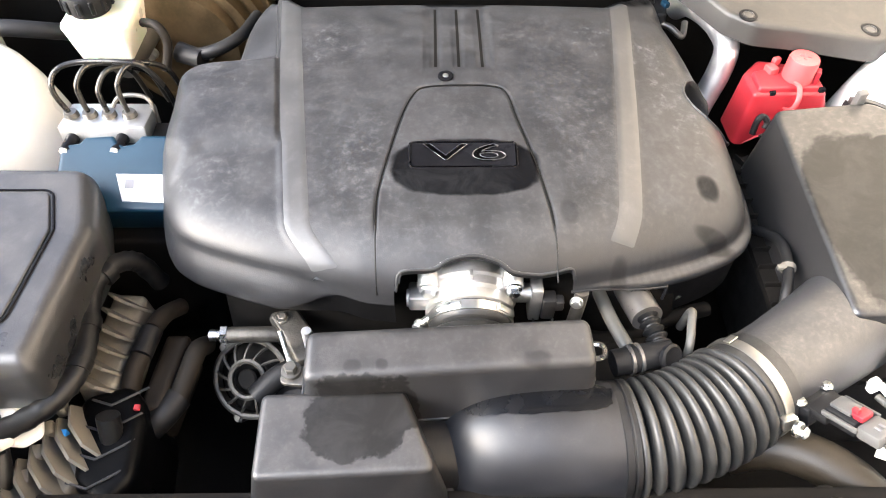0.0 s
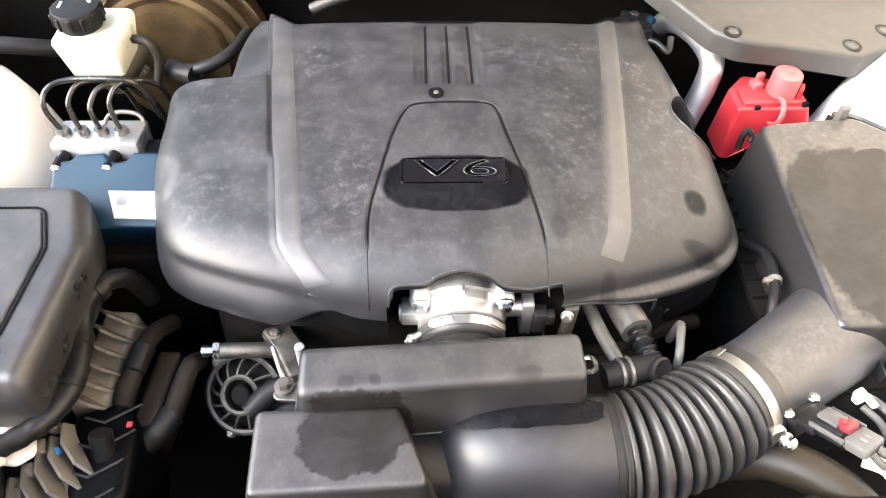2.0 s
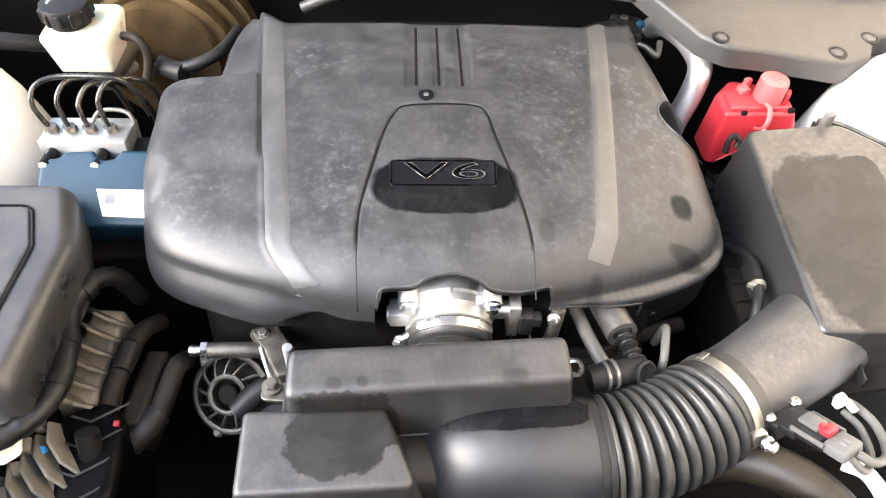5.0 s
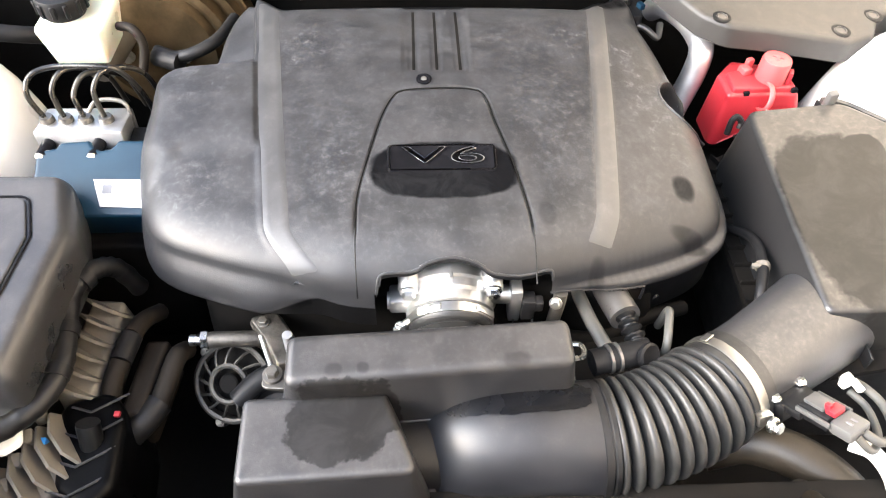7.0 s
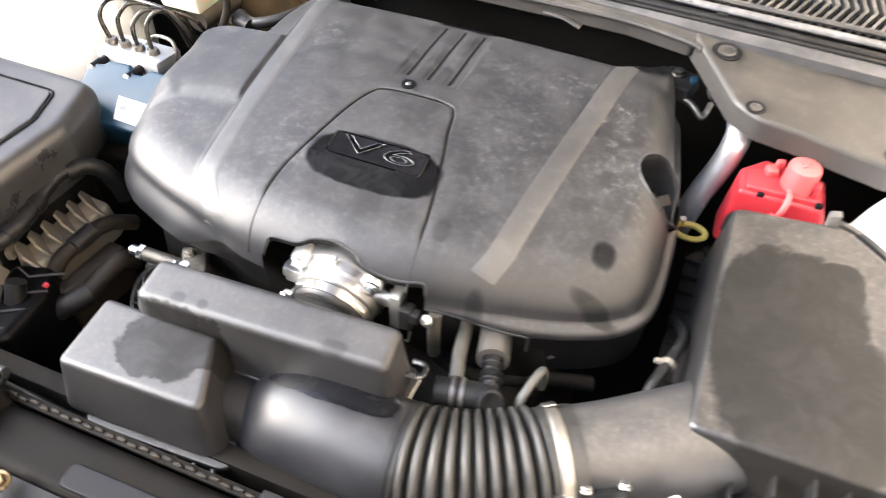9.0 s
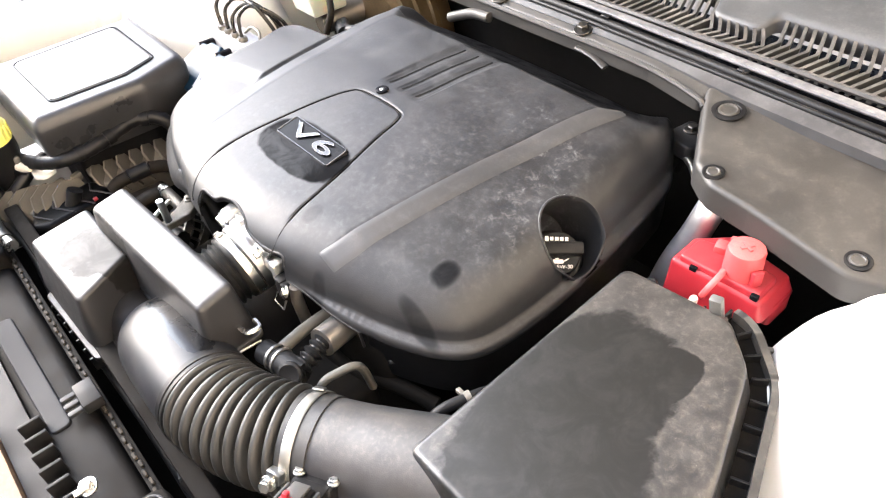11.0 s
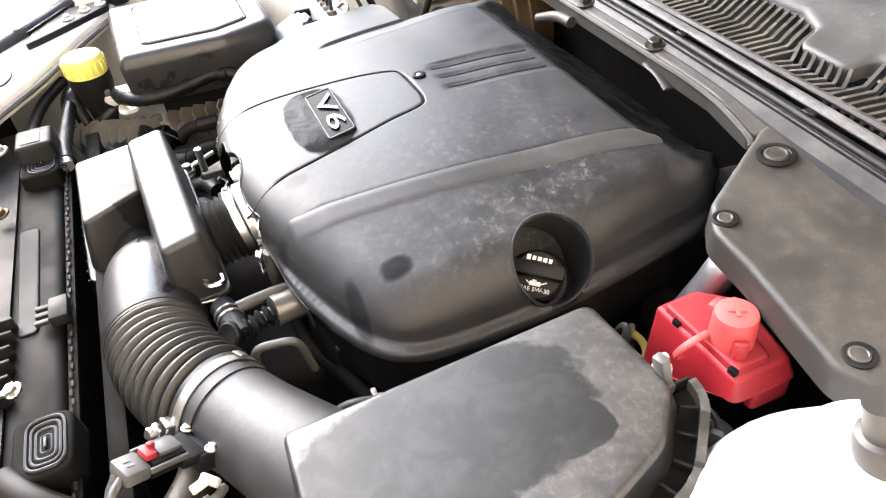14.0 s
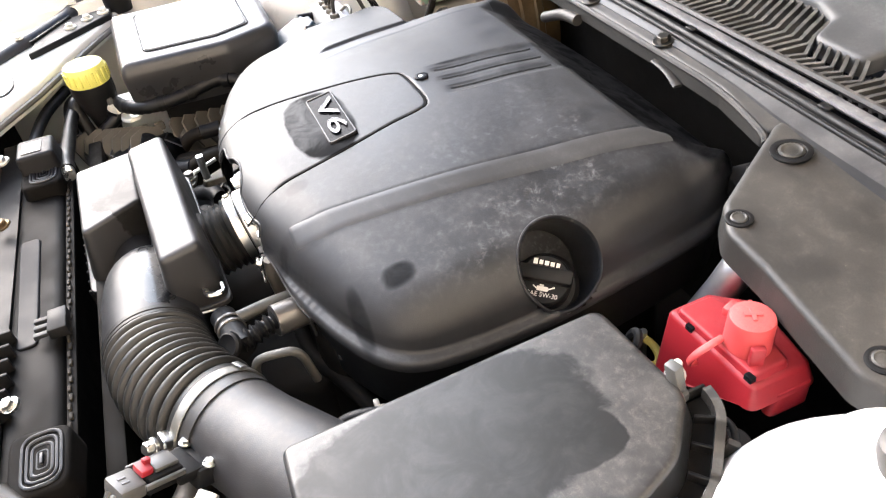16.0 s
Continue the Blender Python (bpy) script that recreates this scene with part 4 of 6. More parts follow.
def build_throttle():
    t = thing("throttle_body", "bright cast aluminium throttle body clamped to a black hose", "throttle body", (0.032, 0.45, 0.82))
    c, way = Vector((0.032, 0.458, 0.846)), Vector((0, -0.985, -0.17)).normalized()
    bm = bmesh.new()
    lathe(bm, [(0.046, -0.045), (0.051, -0.02), (0.051, -0.008), (0.048, -0.006), (0.048, 0.003), (0.045, 0.006), (0.045, 0.016), (0.0415, 0.018)], axis(c, way), 48)
    body = part("housing", bm, M_ALU, t)
    bm = bmesh.new()
    block(bm, (0.004, 0.03, 0.008), Matrix.Translation(c + Vector((0.0, 0.006, 0.047))) @ Matrix.Rotation(-0.17, 4, "X"), 0.001)
    part("cast_rib", bm, M_ALU, body)
    for sx in (-1, 1):
        bm = bmesh.new()
        lathe(bm, [(0.0105, -0.012), (0.0105, 0.008), (0.009, 0.010)], axis(c + Vector((sx * 0.042, 0.0, 0.037)), way), 20)
        boss = part("boss", bm, M_ALU, t)
        bolt_on(boss, c + Vector((sx * 0.042, -0.010, 0.0355)), way, 0.0068, 0.009, M_ALUMACH, 1.35)
    bm = bmesh.new()
    block(bm, (0.03, 0.024, 0.02), Matrix.Translation(c + Vector((-0.047, 0.0, 0.009))), 0.003)
    lathe(bm, [(0.009, 0), (0.009, 0.012)], axis(c + Vector((-0.052, -0.002, 0.009)), (-1, 0, 0)), 18)
    part("idle_port", bm, M_ALU, t)
    bm = bmesh.new()
    lathe(bm, [(0.010, 0), (0.010, 0.03), (0.0085, 0.031)], axis(c + Vector((0.040, 0.0, 0.014)), (1, 0, 0)), 18)
    block(bm, (0.012, 0.02, 0.05), Matrix.Translation(c + Vector((0.067, -0.002, 0.006))), 0.002)
    part("motor_housing", bm, M_ALU, t)
    bm = bmesh.new()
    block(bm, (0.014, 0.016, 0.03), Matrix.Translation(c + Vector((0.080, -0.008, 0.004))), 0.002)
    block(bm, (0.01, 0.012, 0.014), Matrix.Translation(c + Vector((0.090, -0.010, 0.01))), 0.002)
    part("plug", bm, M_BLACK, t, "black electrical plug")
    bm = bmesh.new()
    sweep(bm, [c + Vector(p) for p in ((0.066, -0.014, -0.012), (0.066, -0.02, -0.022), (0.086, -0.02, -0.022), (0.086, -0.014, -0.012))], 0.0012, 6)
    part("spring_clip", bm, M_STEEL, t)
    # hose down to the resonator with its clamp
    bm = bmesh.new()
    prof = [(0.0415, 0.014), (0.0425, 0.016), (0.0425, 0.034), (0.037, 0.036), (0.0415, 0.040), (0.037, 0.044), (0.0415, 0.048), (0.037, 0.052), (0.0415, 0.056), (0.037, 0.06), (0.0415, 0.064), (0.037, 0.068), (0.037, 0.09)]
    lathe(bm, prof, axis(c, way), 44)
    hose = part("hose_cuff", bm, M_BELLOWS, t, "ribbed black rubber cuff", 70)
    bm = bmesh.new()
    lathe(bm, [(0.0425, 0.019), (0.0442, 0.0192), (0.0442, 0.0288), (0.0425, 0.029)], axis(c, way), 44, False)
    part("clamp_band", bm, M_STEEL, t, "bright steel clamp band")
    for a0 in (40, 120):
        bm = bmesh.new()
        block(bm, (0.003, 0.026, 0.007), axis(c + way * 0.024, way) @ Matrix.Rotation(radians(a0), 4, "Z") @ Matrix.Translation((0.0445, 0, 0)), 0.0008)
        part("clamp_tooth", bm, M_STEEL, hose)
    bolt_on(t, c + way * 0.026 + Vector((-0.05, 0, 0.0)), (-0.5, -0.8, 0.3), 0.0055, 0.009, washer=1.2, name="clamp_screw")
    tube("clamp_lug", [c + way * 0.024 + Vector((-0.03, 0, 0.018)), c + way * 0.026 + Vector((-0.05, 0, -0.001))], 0.005, M_STEEL, t, n=1)
    return t


build_throttle()


def build_vent():
    t = thing("breather_pipe", "black plastic breather valve and elbow beside the resonator", "breather pipe", (0.21, 0.42, 0.8))
    tube("valve_barrel", [(0.198, 0.50, 0.838), (0.204, 0.468, 0.843), (0.2115, 0.434, 0.848)], 0.0165, M_VALVE, t, "dark grey metal barrel", seg=24, n=4)
    tube("ribbed_neck", [(0.2115, 0.435, 0.848), (0.2145, 0.423, 0.847), (0.218, 0.41, 0.845), (0.22, 0.398, 0.844)], lambda u: 0.0095 + 0.0022 * math.cos(u * 31), M_RUBBER, t, seg=20, n=8)
    tube("elbow", [(0.228, 0.3985, 0.842), (0.215, 0.395, 0.842), (0.19, 0.390, 0.841), (0.17, 0.386, 0.84)], 0.0135, M_BLACK, t, seg=24, n=4)
    for k, x in enumerate((0.196, 0.187)):
        bm = bmesh.new()
        lathe(bm, [(0.0135, -0.002), (0.0152, -0.0015), (0.0152, 0.0015), (0.0135, 0.002)], axis((x, 0.3915 - k * 0.0016, 0.8412), (1, 0.2, 0.04)), 24, False)
        part("ring", bm, M_VALVE, t)
    bm = bmesh.new()
    lathe(bm, [(0.0125, 0), (0.0135, 0.001), (0.0135, 0.005), (0.011, 0.0065), (0.009, 0.0055)], axis((0.2235, 0.3885, 0.848), (0.45, -0.6, 0.6)), 24)
    part("end_cap", bm, M_BLACK, t)
    tube("hose", [(0.168, 0.49, 0.835), (0.172, 0.465, 0.838), (0.177, 0.435, 0.842), (0.186, 0.40, 0.846)], 0.0072, M_GREYHOSE, t, "grey rubber hose", seg=12)
    return t


M_VALVE = mat("dark_grey_metal", (0.16, 0.15, 0.14), 0.35, metal=0.7, mottle=0.2)
M_GREYHOSE = mat("grey_hose", (0.06, 0.058, 0.052), 0.5, mottle=0.2)
build_vent()


def single_tube(name, label, category, pts, r, material, part_name="tube", seg=12, group=""):
    t = thing(name, label, category, pts[0], group)
    tube(part_name, pts, r, material, t, seg=seg)
    return t


single_tube("metal_pipe", "thin bright metal pipe behind the bellows", "pipe", [(0.262, 0.455, 0.80), (0.261, 0.446, 0.842), (0.255, 0.425, 0.846), (0.25, 0.405, 0.838), (0.25, 0.40, 0.80)], 0.0045, M_GREYHOSE)
w = single_tube("sensor_cable", "sleeved black cable with a white cable tie", "cable", [(0.375, 0.60, 0.80), (0.385, 0.55, 0.835), (0.375, 0.50, 0.852), (0.362, 0.46, 0.845), (0.36, 0.43, 0.80)], 0.0058, M_BLACK)
bm = bmesh.new()
lathe(bm, [(0.0062, -0.003), (0.008, -0.003), (0.008, 0.003), (0.0062, 0.003)], axis((0.3735, 0.495, 0.8515), (-0.3, -1, -0.1)), 16, False)
block(bm, (0.010, 0.005, 0.005), Matrix.Translation((0.365, 0.493, 0.855)), 0.001)
part("cable_tie", bm, M_GREYCAST, w)

# ---- alternator ----


def build_alternator():
    t = thing("alternator", "cast aluminium alternator with slotted vents, below the resonator", "alternator", (-0.185, 0.42, 0.70))
    c, way = Vector((-0.203, 0.424, 0.752)), Vector((-0.22, -0.62, 0.75)).normalized()
    m = axis(c, way) @ Matrix.Scale(0.86, 4)
    bm = bmesh.new()
    lathe(bm, [(0.047, -0.08), (0.047, -0.012), (0.040, -0.004), (0.020, 0.0)], m, 44)
    part("core", bm, M_GRIMESHADE, t, "black core behind the vents")
    # front cage: two rings joined by curved bars, open between
    for r0, r1, z0, z1 in ((0.0455, 0.0525, -0.006, 0.006), (0.020, 0.0262, 0.010, 0.0165)):
        bm = bmesh.new()
        lathe(bm, [(r0, z0), (r0, z1), ((r0 + r1) / 2, z1 + 0.0015), (r1, z1), (r1, z0), (r0, z0)], m, 44, False)
        part("cage_ring", bm, M_ALUDIRTY, t)
    for k in range(13):
        turn = m @ Matrix.Rotation(2 * math.pi * k / 13, 4, "Z")
        bm = bmesh.new()
        sweep(bm, [turn @ Vector(p) for p in ((0.025, 0.002, 0.0135), (0.032, 0.0, 0.0125), (0.040, -0.003, 0.009), (0.0475, -0.008, 0.003))], 0.0017, 6)
        part("cage_bar", bm, M_ALUDIRTY, t)
    # bars down the side of the case
    for k in range(20):
        turn = m @ Matrix.Rotation(2 * math.pi * k / 20, 4, "Z")
        bm = bmesh.new()
        sweep(bm, [turn @ Vector(p) for p in ((0.0505, 0, -0.001), (0.0525, 0, -0.010), (0.0525, 0, -0.026))], 0.0019, 6)
        part("case_bar", bm, M_ALUDIRTY, t)
    bm = bmesh.new()
    lathe(bm, [(0.047, -0.040), (0.0545, -0.038), (0.0545, -0.025), (0.047, -0.023)], m, 44, False)
    part("case_band", bm, M_ALUDIRTY, t)
    for deg in (20, 150, 265):
        turn = m @ Matrix.Rotation(radians(deg), 4, "Z")
        bm = bmesh.new()
        block(bm, (0.016, 0.013, 0.020), turn @ Matrix.Translation((0.053, 0, -0.008)), 0.003)
        part("case_lug", bm, M_ALUDIRTY, t)
        bolt_on(t, turn @ Vector((0.054, 0, 0.002)), way, 0.0042, 0.004, M_ALUDULL, 1.3, "case_bolt")
    bm = bmesh.new()
    lathe(bm, [(0.012, 0.004), (0.013, 0.014), (0.011, 0.016), (0.006, 0.016)], m, 28)
    part("end_cap", bm, M_GRIMESHADE, t)
    bm = bmesh.new()
    lathe(bm, [(0.0075, 0), (0.0085, 0.004), (0.0085, 0.06), (0.0075, 0.062)], axis((-0.222, 0.443, 0.808), (1, 0.0, 0.02)), 20)
    part("pivot_tube", bm, M_ALUDIRTY, t)
    bm = bmesh.new()
    lathe(bm, [(0.0062, -0.018), (0.0062, -0.004)], axis((-0.222, 0.443, 0.808), (1, 0.0, 0.02)), 12)
    lathe(bm, [(0.0098, -0.006), (0.0098, 0.001)], axis((-0.222, 0.443, 0.808), (1, 0.0, 0.02)), 6)
    part("pivot_bolt", bm, M_STEEL, t)
    bm = bmesh.new()
    shell(bm, [(-0.180, 0.462), (-0.150, 0.468), (-0.132, 0.440), (-0.131, 0.405), (-0.143, 0.402), (-0.158, 0.430)], 0.822, 0.814, 0.003, 0.002, 0.006)
    part("bracket_plate", bm, M_ALUDIRTY, t)
    bolt_on(t, (-0.163, 0.454, 0.822), (0, 0, 1), 0.005, 0.006, M_ALUDULL, 1.4)
    return t


M_ALUDIRTY = mat("dirty_cast_aluminium", (0.075, 0.069, 0.06), 0.5, metal=0.7, mottle=0.45, mottle_scale=60, grain=0.4, grain_scale=500)
M_ALUDULL = mat("dull_cast_aluminium", (0.17, 0.158, 0.14), 0.42, metal=0.85, mottle=0.25, grain=0.3, grain_scale=500)
build_alternator()
t = thing("resonator_stay", "dusty steel mounting stay and bolt beside the resonator", "bracket", (-0.145, 0.395, 0.8))
bm = bmesh.new()
shell(bm, [(-0.158, 0.375), (-0.128, 0.372), (-0.126, 0.392), (-0.150, 0.398)], 0.826, 0.822, 0.001, 0, 0.008)
part("plate", bm, M_ALUDULL, t)
bolt_on(t, (-0.145, 0.388, 0.826), (0, 0, 1), 0.0068, 0.011, M_ALUDULL, 1.5)
tube("rod", [(-0.160, 0.428, 0.836), (-0.147, 0.395, 0.832)], 0.0028, M_STEEL, t, n=1)
tube("stud", [(-0.128, 0.41, 0.83), (-0.128, 0.41, 0.865)], 0.005, M_SILVER, t, n=1)

# ---- fuse box ----


def build_fusebox():
    t = thing("fuse_box", "dusty black plastic fuse box with a scuffed lid", "fuse box", (-0.46, 0.45, 0.78))
    poly = [(-0.592, 0.330), (-0.345, 0.336), (-0.335, 0.50), (-0.362, 0.585), (-0.585, 0.588)]
    bm = bmesh.new()
    loops = []
    for out, low in ((0.008, 0.082), (0.004, 0.055), (0.002, 0.020), (0.003, 0.014), (0.0065, 0.0065), (0.011, 0.0015), (0.016, 0.0), (0.02, 0.0)):
        loops.append([(p.x, p.y, 0.922 - low) for p in outline_of(poly, [0.014, 0.016, 0.03, 0.03, 0.014], out)])
    rings(bm, loops)
    lid = part("lid", bm, M_FUSE, t)
    panel = fillet([(-0.555, 0.378), (-0.384, 0.382), (-0.376, 0.49), (-0.393, 0.541), (-0.552, 0.541)], 0.012)
    bm = bmesh.new()
    shell(bm, [(p.x, p.y) for p in panel], 0.9245, 0.918, 0.002, 0, 0)
    part("lid_panel", bm, M_FUSE, t)
    bm = bmesh.new()
    edge = [Vector((p.x, p.y, 0.9228)) for p in inset(ccw(panel), -0.003)]
    sweep(bm, edge + edge[:1], 0.0013, 6)
    part("panel_groove", bm, M_GLOSS, t)
    bm = bmesh.new()
    shell(bm, [(-0.56, 0.375), (-0.385, 0.378), (-0.378, 0.50), (-0.40, 0.555), (-0.56, 0.555)], 0.842, 0.70, 0.002, 0, 0.015)
    part("base_tray", bm, M_BLACK, t)
    return t


build_fusebox()

# ---- brake hydraulics ----


def build_abs():
    t = thing("abs_unit", "aluminium brake hydraulic block with a blue control unit and label", "brake hydraulic unit", (-0.37, 0.64, 0.8))
    bm = bmesh.new()
    block(bm, (0.098, 0.05, 0.05), pose(-0.378, 0.674, 0.886, -6), 0.003)
    part("valve_block", bm, M_ALU, t)
    bm = bmesh.new()
    prof = [(-0.418, -0.01), (-0.418, 0.033), (-0.398, 0.036), (-0.393, 0.043), (-0.362, 0.045), (-0.355, 0.036), (-0.349, 0.033), (-0.338, 0.035), (-0.33, 0.045), (-0.302, 0.045), (-0.288, 0.03), (-0.268, -0.045), (-0.40, -0.045)]
    shell(bm, [(a, c) for a, c in prof], 0.0, -0.06, 0.004, 0.0, 0.004)
    bm.transform(pose(0, 0.600, 0.893, 24, 0, 0))
    part("control_unit", bm, M_BLUE, t, "dark blue control unit")
    bm = bmesh.new()
    block(bm, (0.11, 0.05, 0.06), pose(-0.355, 0.662, 0.862, 0), 0.004)
    part("unit_back", bm, M_BLACK, t)
    bm = bmesh.new()
    shell(bm, [(-0.352, -0.002), (-0.298, -0.003), (-0.287, -0.036), (-0.342, -0.034)], 0.0015, -0.001, 0.0004, 0, 0)
    bm.transform(pose(0, 0.600, 0.893, 24, 0, 0))
    label = part("label", bm, M_LABEL, t, "white paper label")
    # Added dark block, hides the pale tower behind the gap below the unit.
    bm = bmesh.new()
    shell(bm, [(-0.44, 0.56), (-0.27, 0.56), (-0.265, 0.70), (-0.44, 0.70)], 0.822, 0.64, 0.006, 0, 0.012)
    part("gap_block", bm, M_GRIMESHADE, t, "grimy dark block added to close the gap")
    for k in range(4):
        bm = bmesh.new()
        block(bm, (0.022 - 0.003 * k, 0.0012, 0.0004), pose(0, 0.600, 0.893, 24) @ Matrix.Translation((-0.314 + 0.002 * k, -0.009 - 0.006 * k, 0.0018)), 0)
        part("print_bar", bm, M_PALEGREY, label)
    bm = bmesh.new()
    block(bm, (0.010, 0.010, 0.0004), pose(0, 0.600, 0.893, 24) @ Matrix.Translation((-0.336, -0.014, 0.0018)), 0)
    part("code_patch", bm, M_INK, label)
    for x in (-0.413, -0.357):
        bm = bmesh.new()
        lathe(bm, [(0.0075, 0), (0.0075, 0.03)], axis((x, 0.655, 0.898), (0, -0.95, 0.05)), 16)
        part("stud_sleeve", bm, M_GLOSS, t)
        bolt_on(t, (x - 0.001, 0.626, 0.902), (-0.1, -0.95, 0.3), 0.0045, 0.004, M_TRIMWHITE, 1.05)
    for k, x in enumerate((-0.417, -0.396, -0.374, -0.351)):
        bm = bmesh.new()
        lathe(bm, [(0.0085, 0), (0.0085, 0.004), (0.007, 0.008)], axis((x, 0.674, 0.91), (0, 0, 1)), 14)
        part("union", bm, M_ALUDULL, t)
        h = 0.953 + 0.005 * (k % 2)
        pts = [(x, 0.674, 0.911), (x - 0.003, 0.676, 0.932), (x - 0.004, 0.682, h - 0.008), (x + 0.006, 0.697, h + 0.004), (x + 0.024, 0.715, h - 0.004), (x + 0.036, 0.735, h - 0.03), (x + 0.04, 0.75, h - 0.08)]
        if k == 0:
            pts = [(x, 0.674, 0.911), (x - 0.01, 0.677, 0.945), (x - 0.004, 0.69, 0.962), (x + 0.02, 0.70, 0.966), (x + 0.07, 0.70, 0.966), (x + 0.088, 0.705, 0.955), (x + 0.098, 0.72, 0.91), (x + 0.10, 0.73, 0.85)]
        tube("brake_pipe", pts, 0.0031, M_PIPE, t, "dark steel brake pipe")
    tube("brake_pipe", [(-0.378, 0.69, 0.908), (-0.368, 0.70, 0.918), (-0.345, 0.70, 0.92), (-0.332, 0.695, 0.914), (-0.33, 0.685, 0.89)], 0.0026, M_ALUDULL, t, "bright steel brake pipe")
    return t


M_PALEGREY = mat("pale_grey_ink", (0.55, 0.55, 0.55), 0.6)
build_abs()


def build_master():
    t = thing("brake_reservoir", "cream translucent brake fluid reservoir with a black cap", "fluid reservoir", (-0.44, 0.88, 0.85))
    bm = bmesh.new()
    shell(bm, [(-0.480, 0.828), (-0.392, 0.828), (-0.390, 0.915), (-0.478, 0.915)], 0.929, 0.872, 0.008, -0.010, 0.014, 5)
    part("tank", bm, M_TANK, t)
    bm = bmesh.new()
    lathe(bm, [(0.026, 0.927), (0.026, 0.935), (0.031, 0.937), (0.031, 0.953), (0.029, 0.957), (0.02, 0.958)], Matrix.Translation((-0.447, 0.868, 0)), 32)
    cap = part("cap", bm, M_BLACK, t, "black screw cap")
    for k in range(12):
        a = 2 * math.pi * k / 12
        bm = bmesh.new()
        block(bm, (0.004, 0.006, 0.018), Matrix.Translation((-0.447 + 0.031 * math.cos(a), 0.868 + 0.031 * math.sin(a), 0.945)) @ Matrix.Rotation(a, 4, "Z"), 0.001, 1)
        part("grip", bm, M_BLACK, cap)
    for k in range(3):
        a = radians(40 + 70 * k)
        bm = bmesh.new()
        block(bm, (0.014, 0.003, 0.0006), Matrix.Translation((-0.447 + 0.018 * math.cos(a), 0.868 + 0.018 * math.sin(a), 0.9584)) @ Matrix.Rotation(a + 1.57, 4, "Z"), 0)
        part("print_bar", bm, M_PALEINK, cap)
    bm = bmesh.new()
    lathe(bm, [(0.02, 0.0), (0.022, 0.03), (0.022, 0.12), (0.03, 0.125), (0.03, 0.14)], axis((-0.43, 0.86, 0.845), (0.1, 1, 0)), 24)
    part("master_cylinder", bm, M_ALUDULL, t)
    b = thing("brake_booster", "dusty yellow zinc brake booster drum with concentric steps", "brake booster", (-0.38, 1.0, 0.8))
    bm = bmesh.new()
    lathe(bm, [(0.13, 0.09), (0.135, 0.07), (0.135, 0.052), (0.129, 0.050), (0.128, 0.030), (0.119, 0.028), (0.117, 0.036), (0.110, 0.036), (0.109, 0.014), (0.100, 0.012), (0.098, 0.020), (0.090, 0.020), (0.085, 0.004), (0.06, 0.0), (0.03, -0.004)], axis((-0.375, 0.94, 0.815), (0.08, 1, -0.05)), 56)
    part("drum", bm, M_ZINC, b)
    bm = bmesh.new()
    lathe(bm, [(0.1355, 0.048), (0.1385, 0.05), (0.1385, 0.06), (0.1355, 0.062)], axis((-0.375, 0.94, 0.815), (0.08, 1, -0.05)), 56, False)
    part("crimped_rim", bm, M_ZINC, b)
    for sx in (-1, 1):
        bolt_on(b, (-0.375 + 0.042 * sx, 0.934, 0.815), (0.08, -1, 0.05), 0.007, 0.012, M_STEEL, 1.3, "stud")
    return t


build_master()
t = thing("bracket_arms", "grey-brown cast lever and hose ends beside the brake reservoir", "bracket", (-0.35, 0.86, 0.86))
tube("lever", [(-0.385, 0.865, 0.91), (-0.362, 0.85, 0.915), (-0.352, 0.842, 0.895), (-0.36, 0.83, 0.86)], 0.006, M_BROWN, t, n=5)
tube("vacuum_hose", [(-0.345, 0.86, 0.875), (-0.315, 0.845, 0.876), (-0.285, 0.85, 0.882), (-0.262, 0.875, 0.885), (-0.25, 0.93, 0.88)], 0.0085, M_RUBBER, t)
tube("plug", [(-0.345, 0.855, 0.87), (-0.31, 0.838, 0.872)], 0.013, M_BLACK, t, n=1)
single_tube("loom", "thick black taped wiring loom by the wing", "wiring loom", [(-0.62, 0.86, 0.90), (-0.56, 0.845, 0.915), (-0.50, 0.86, 0.90), (-0.47, 0.90, 0.87)], 0.011, M_BLACK)

# ---- jump-start terminal ----


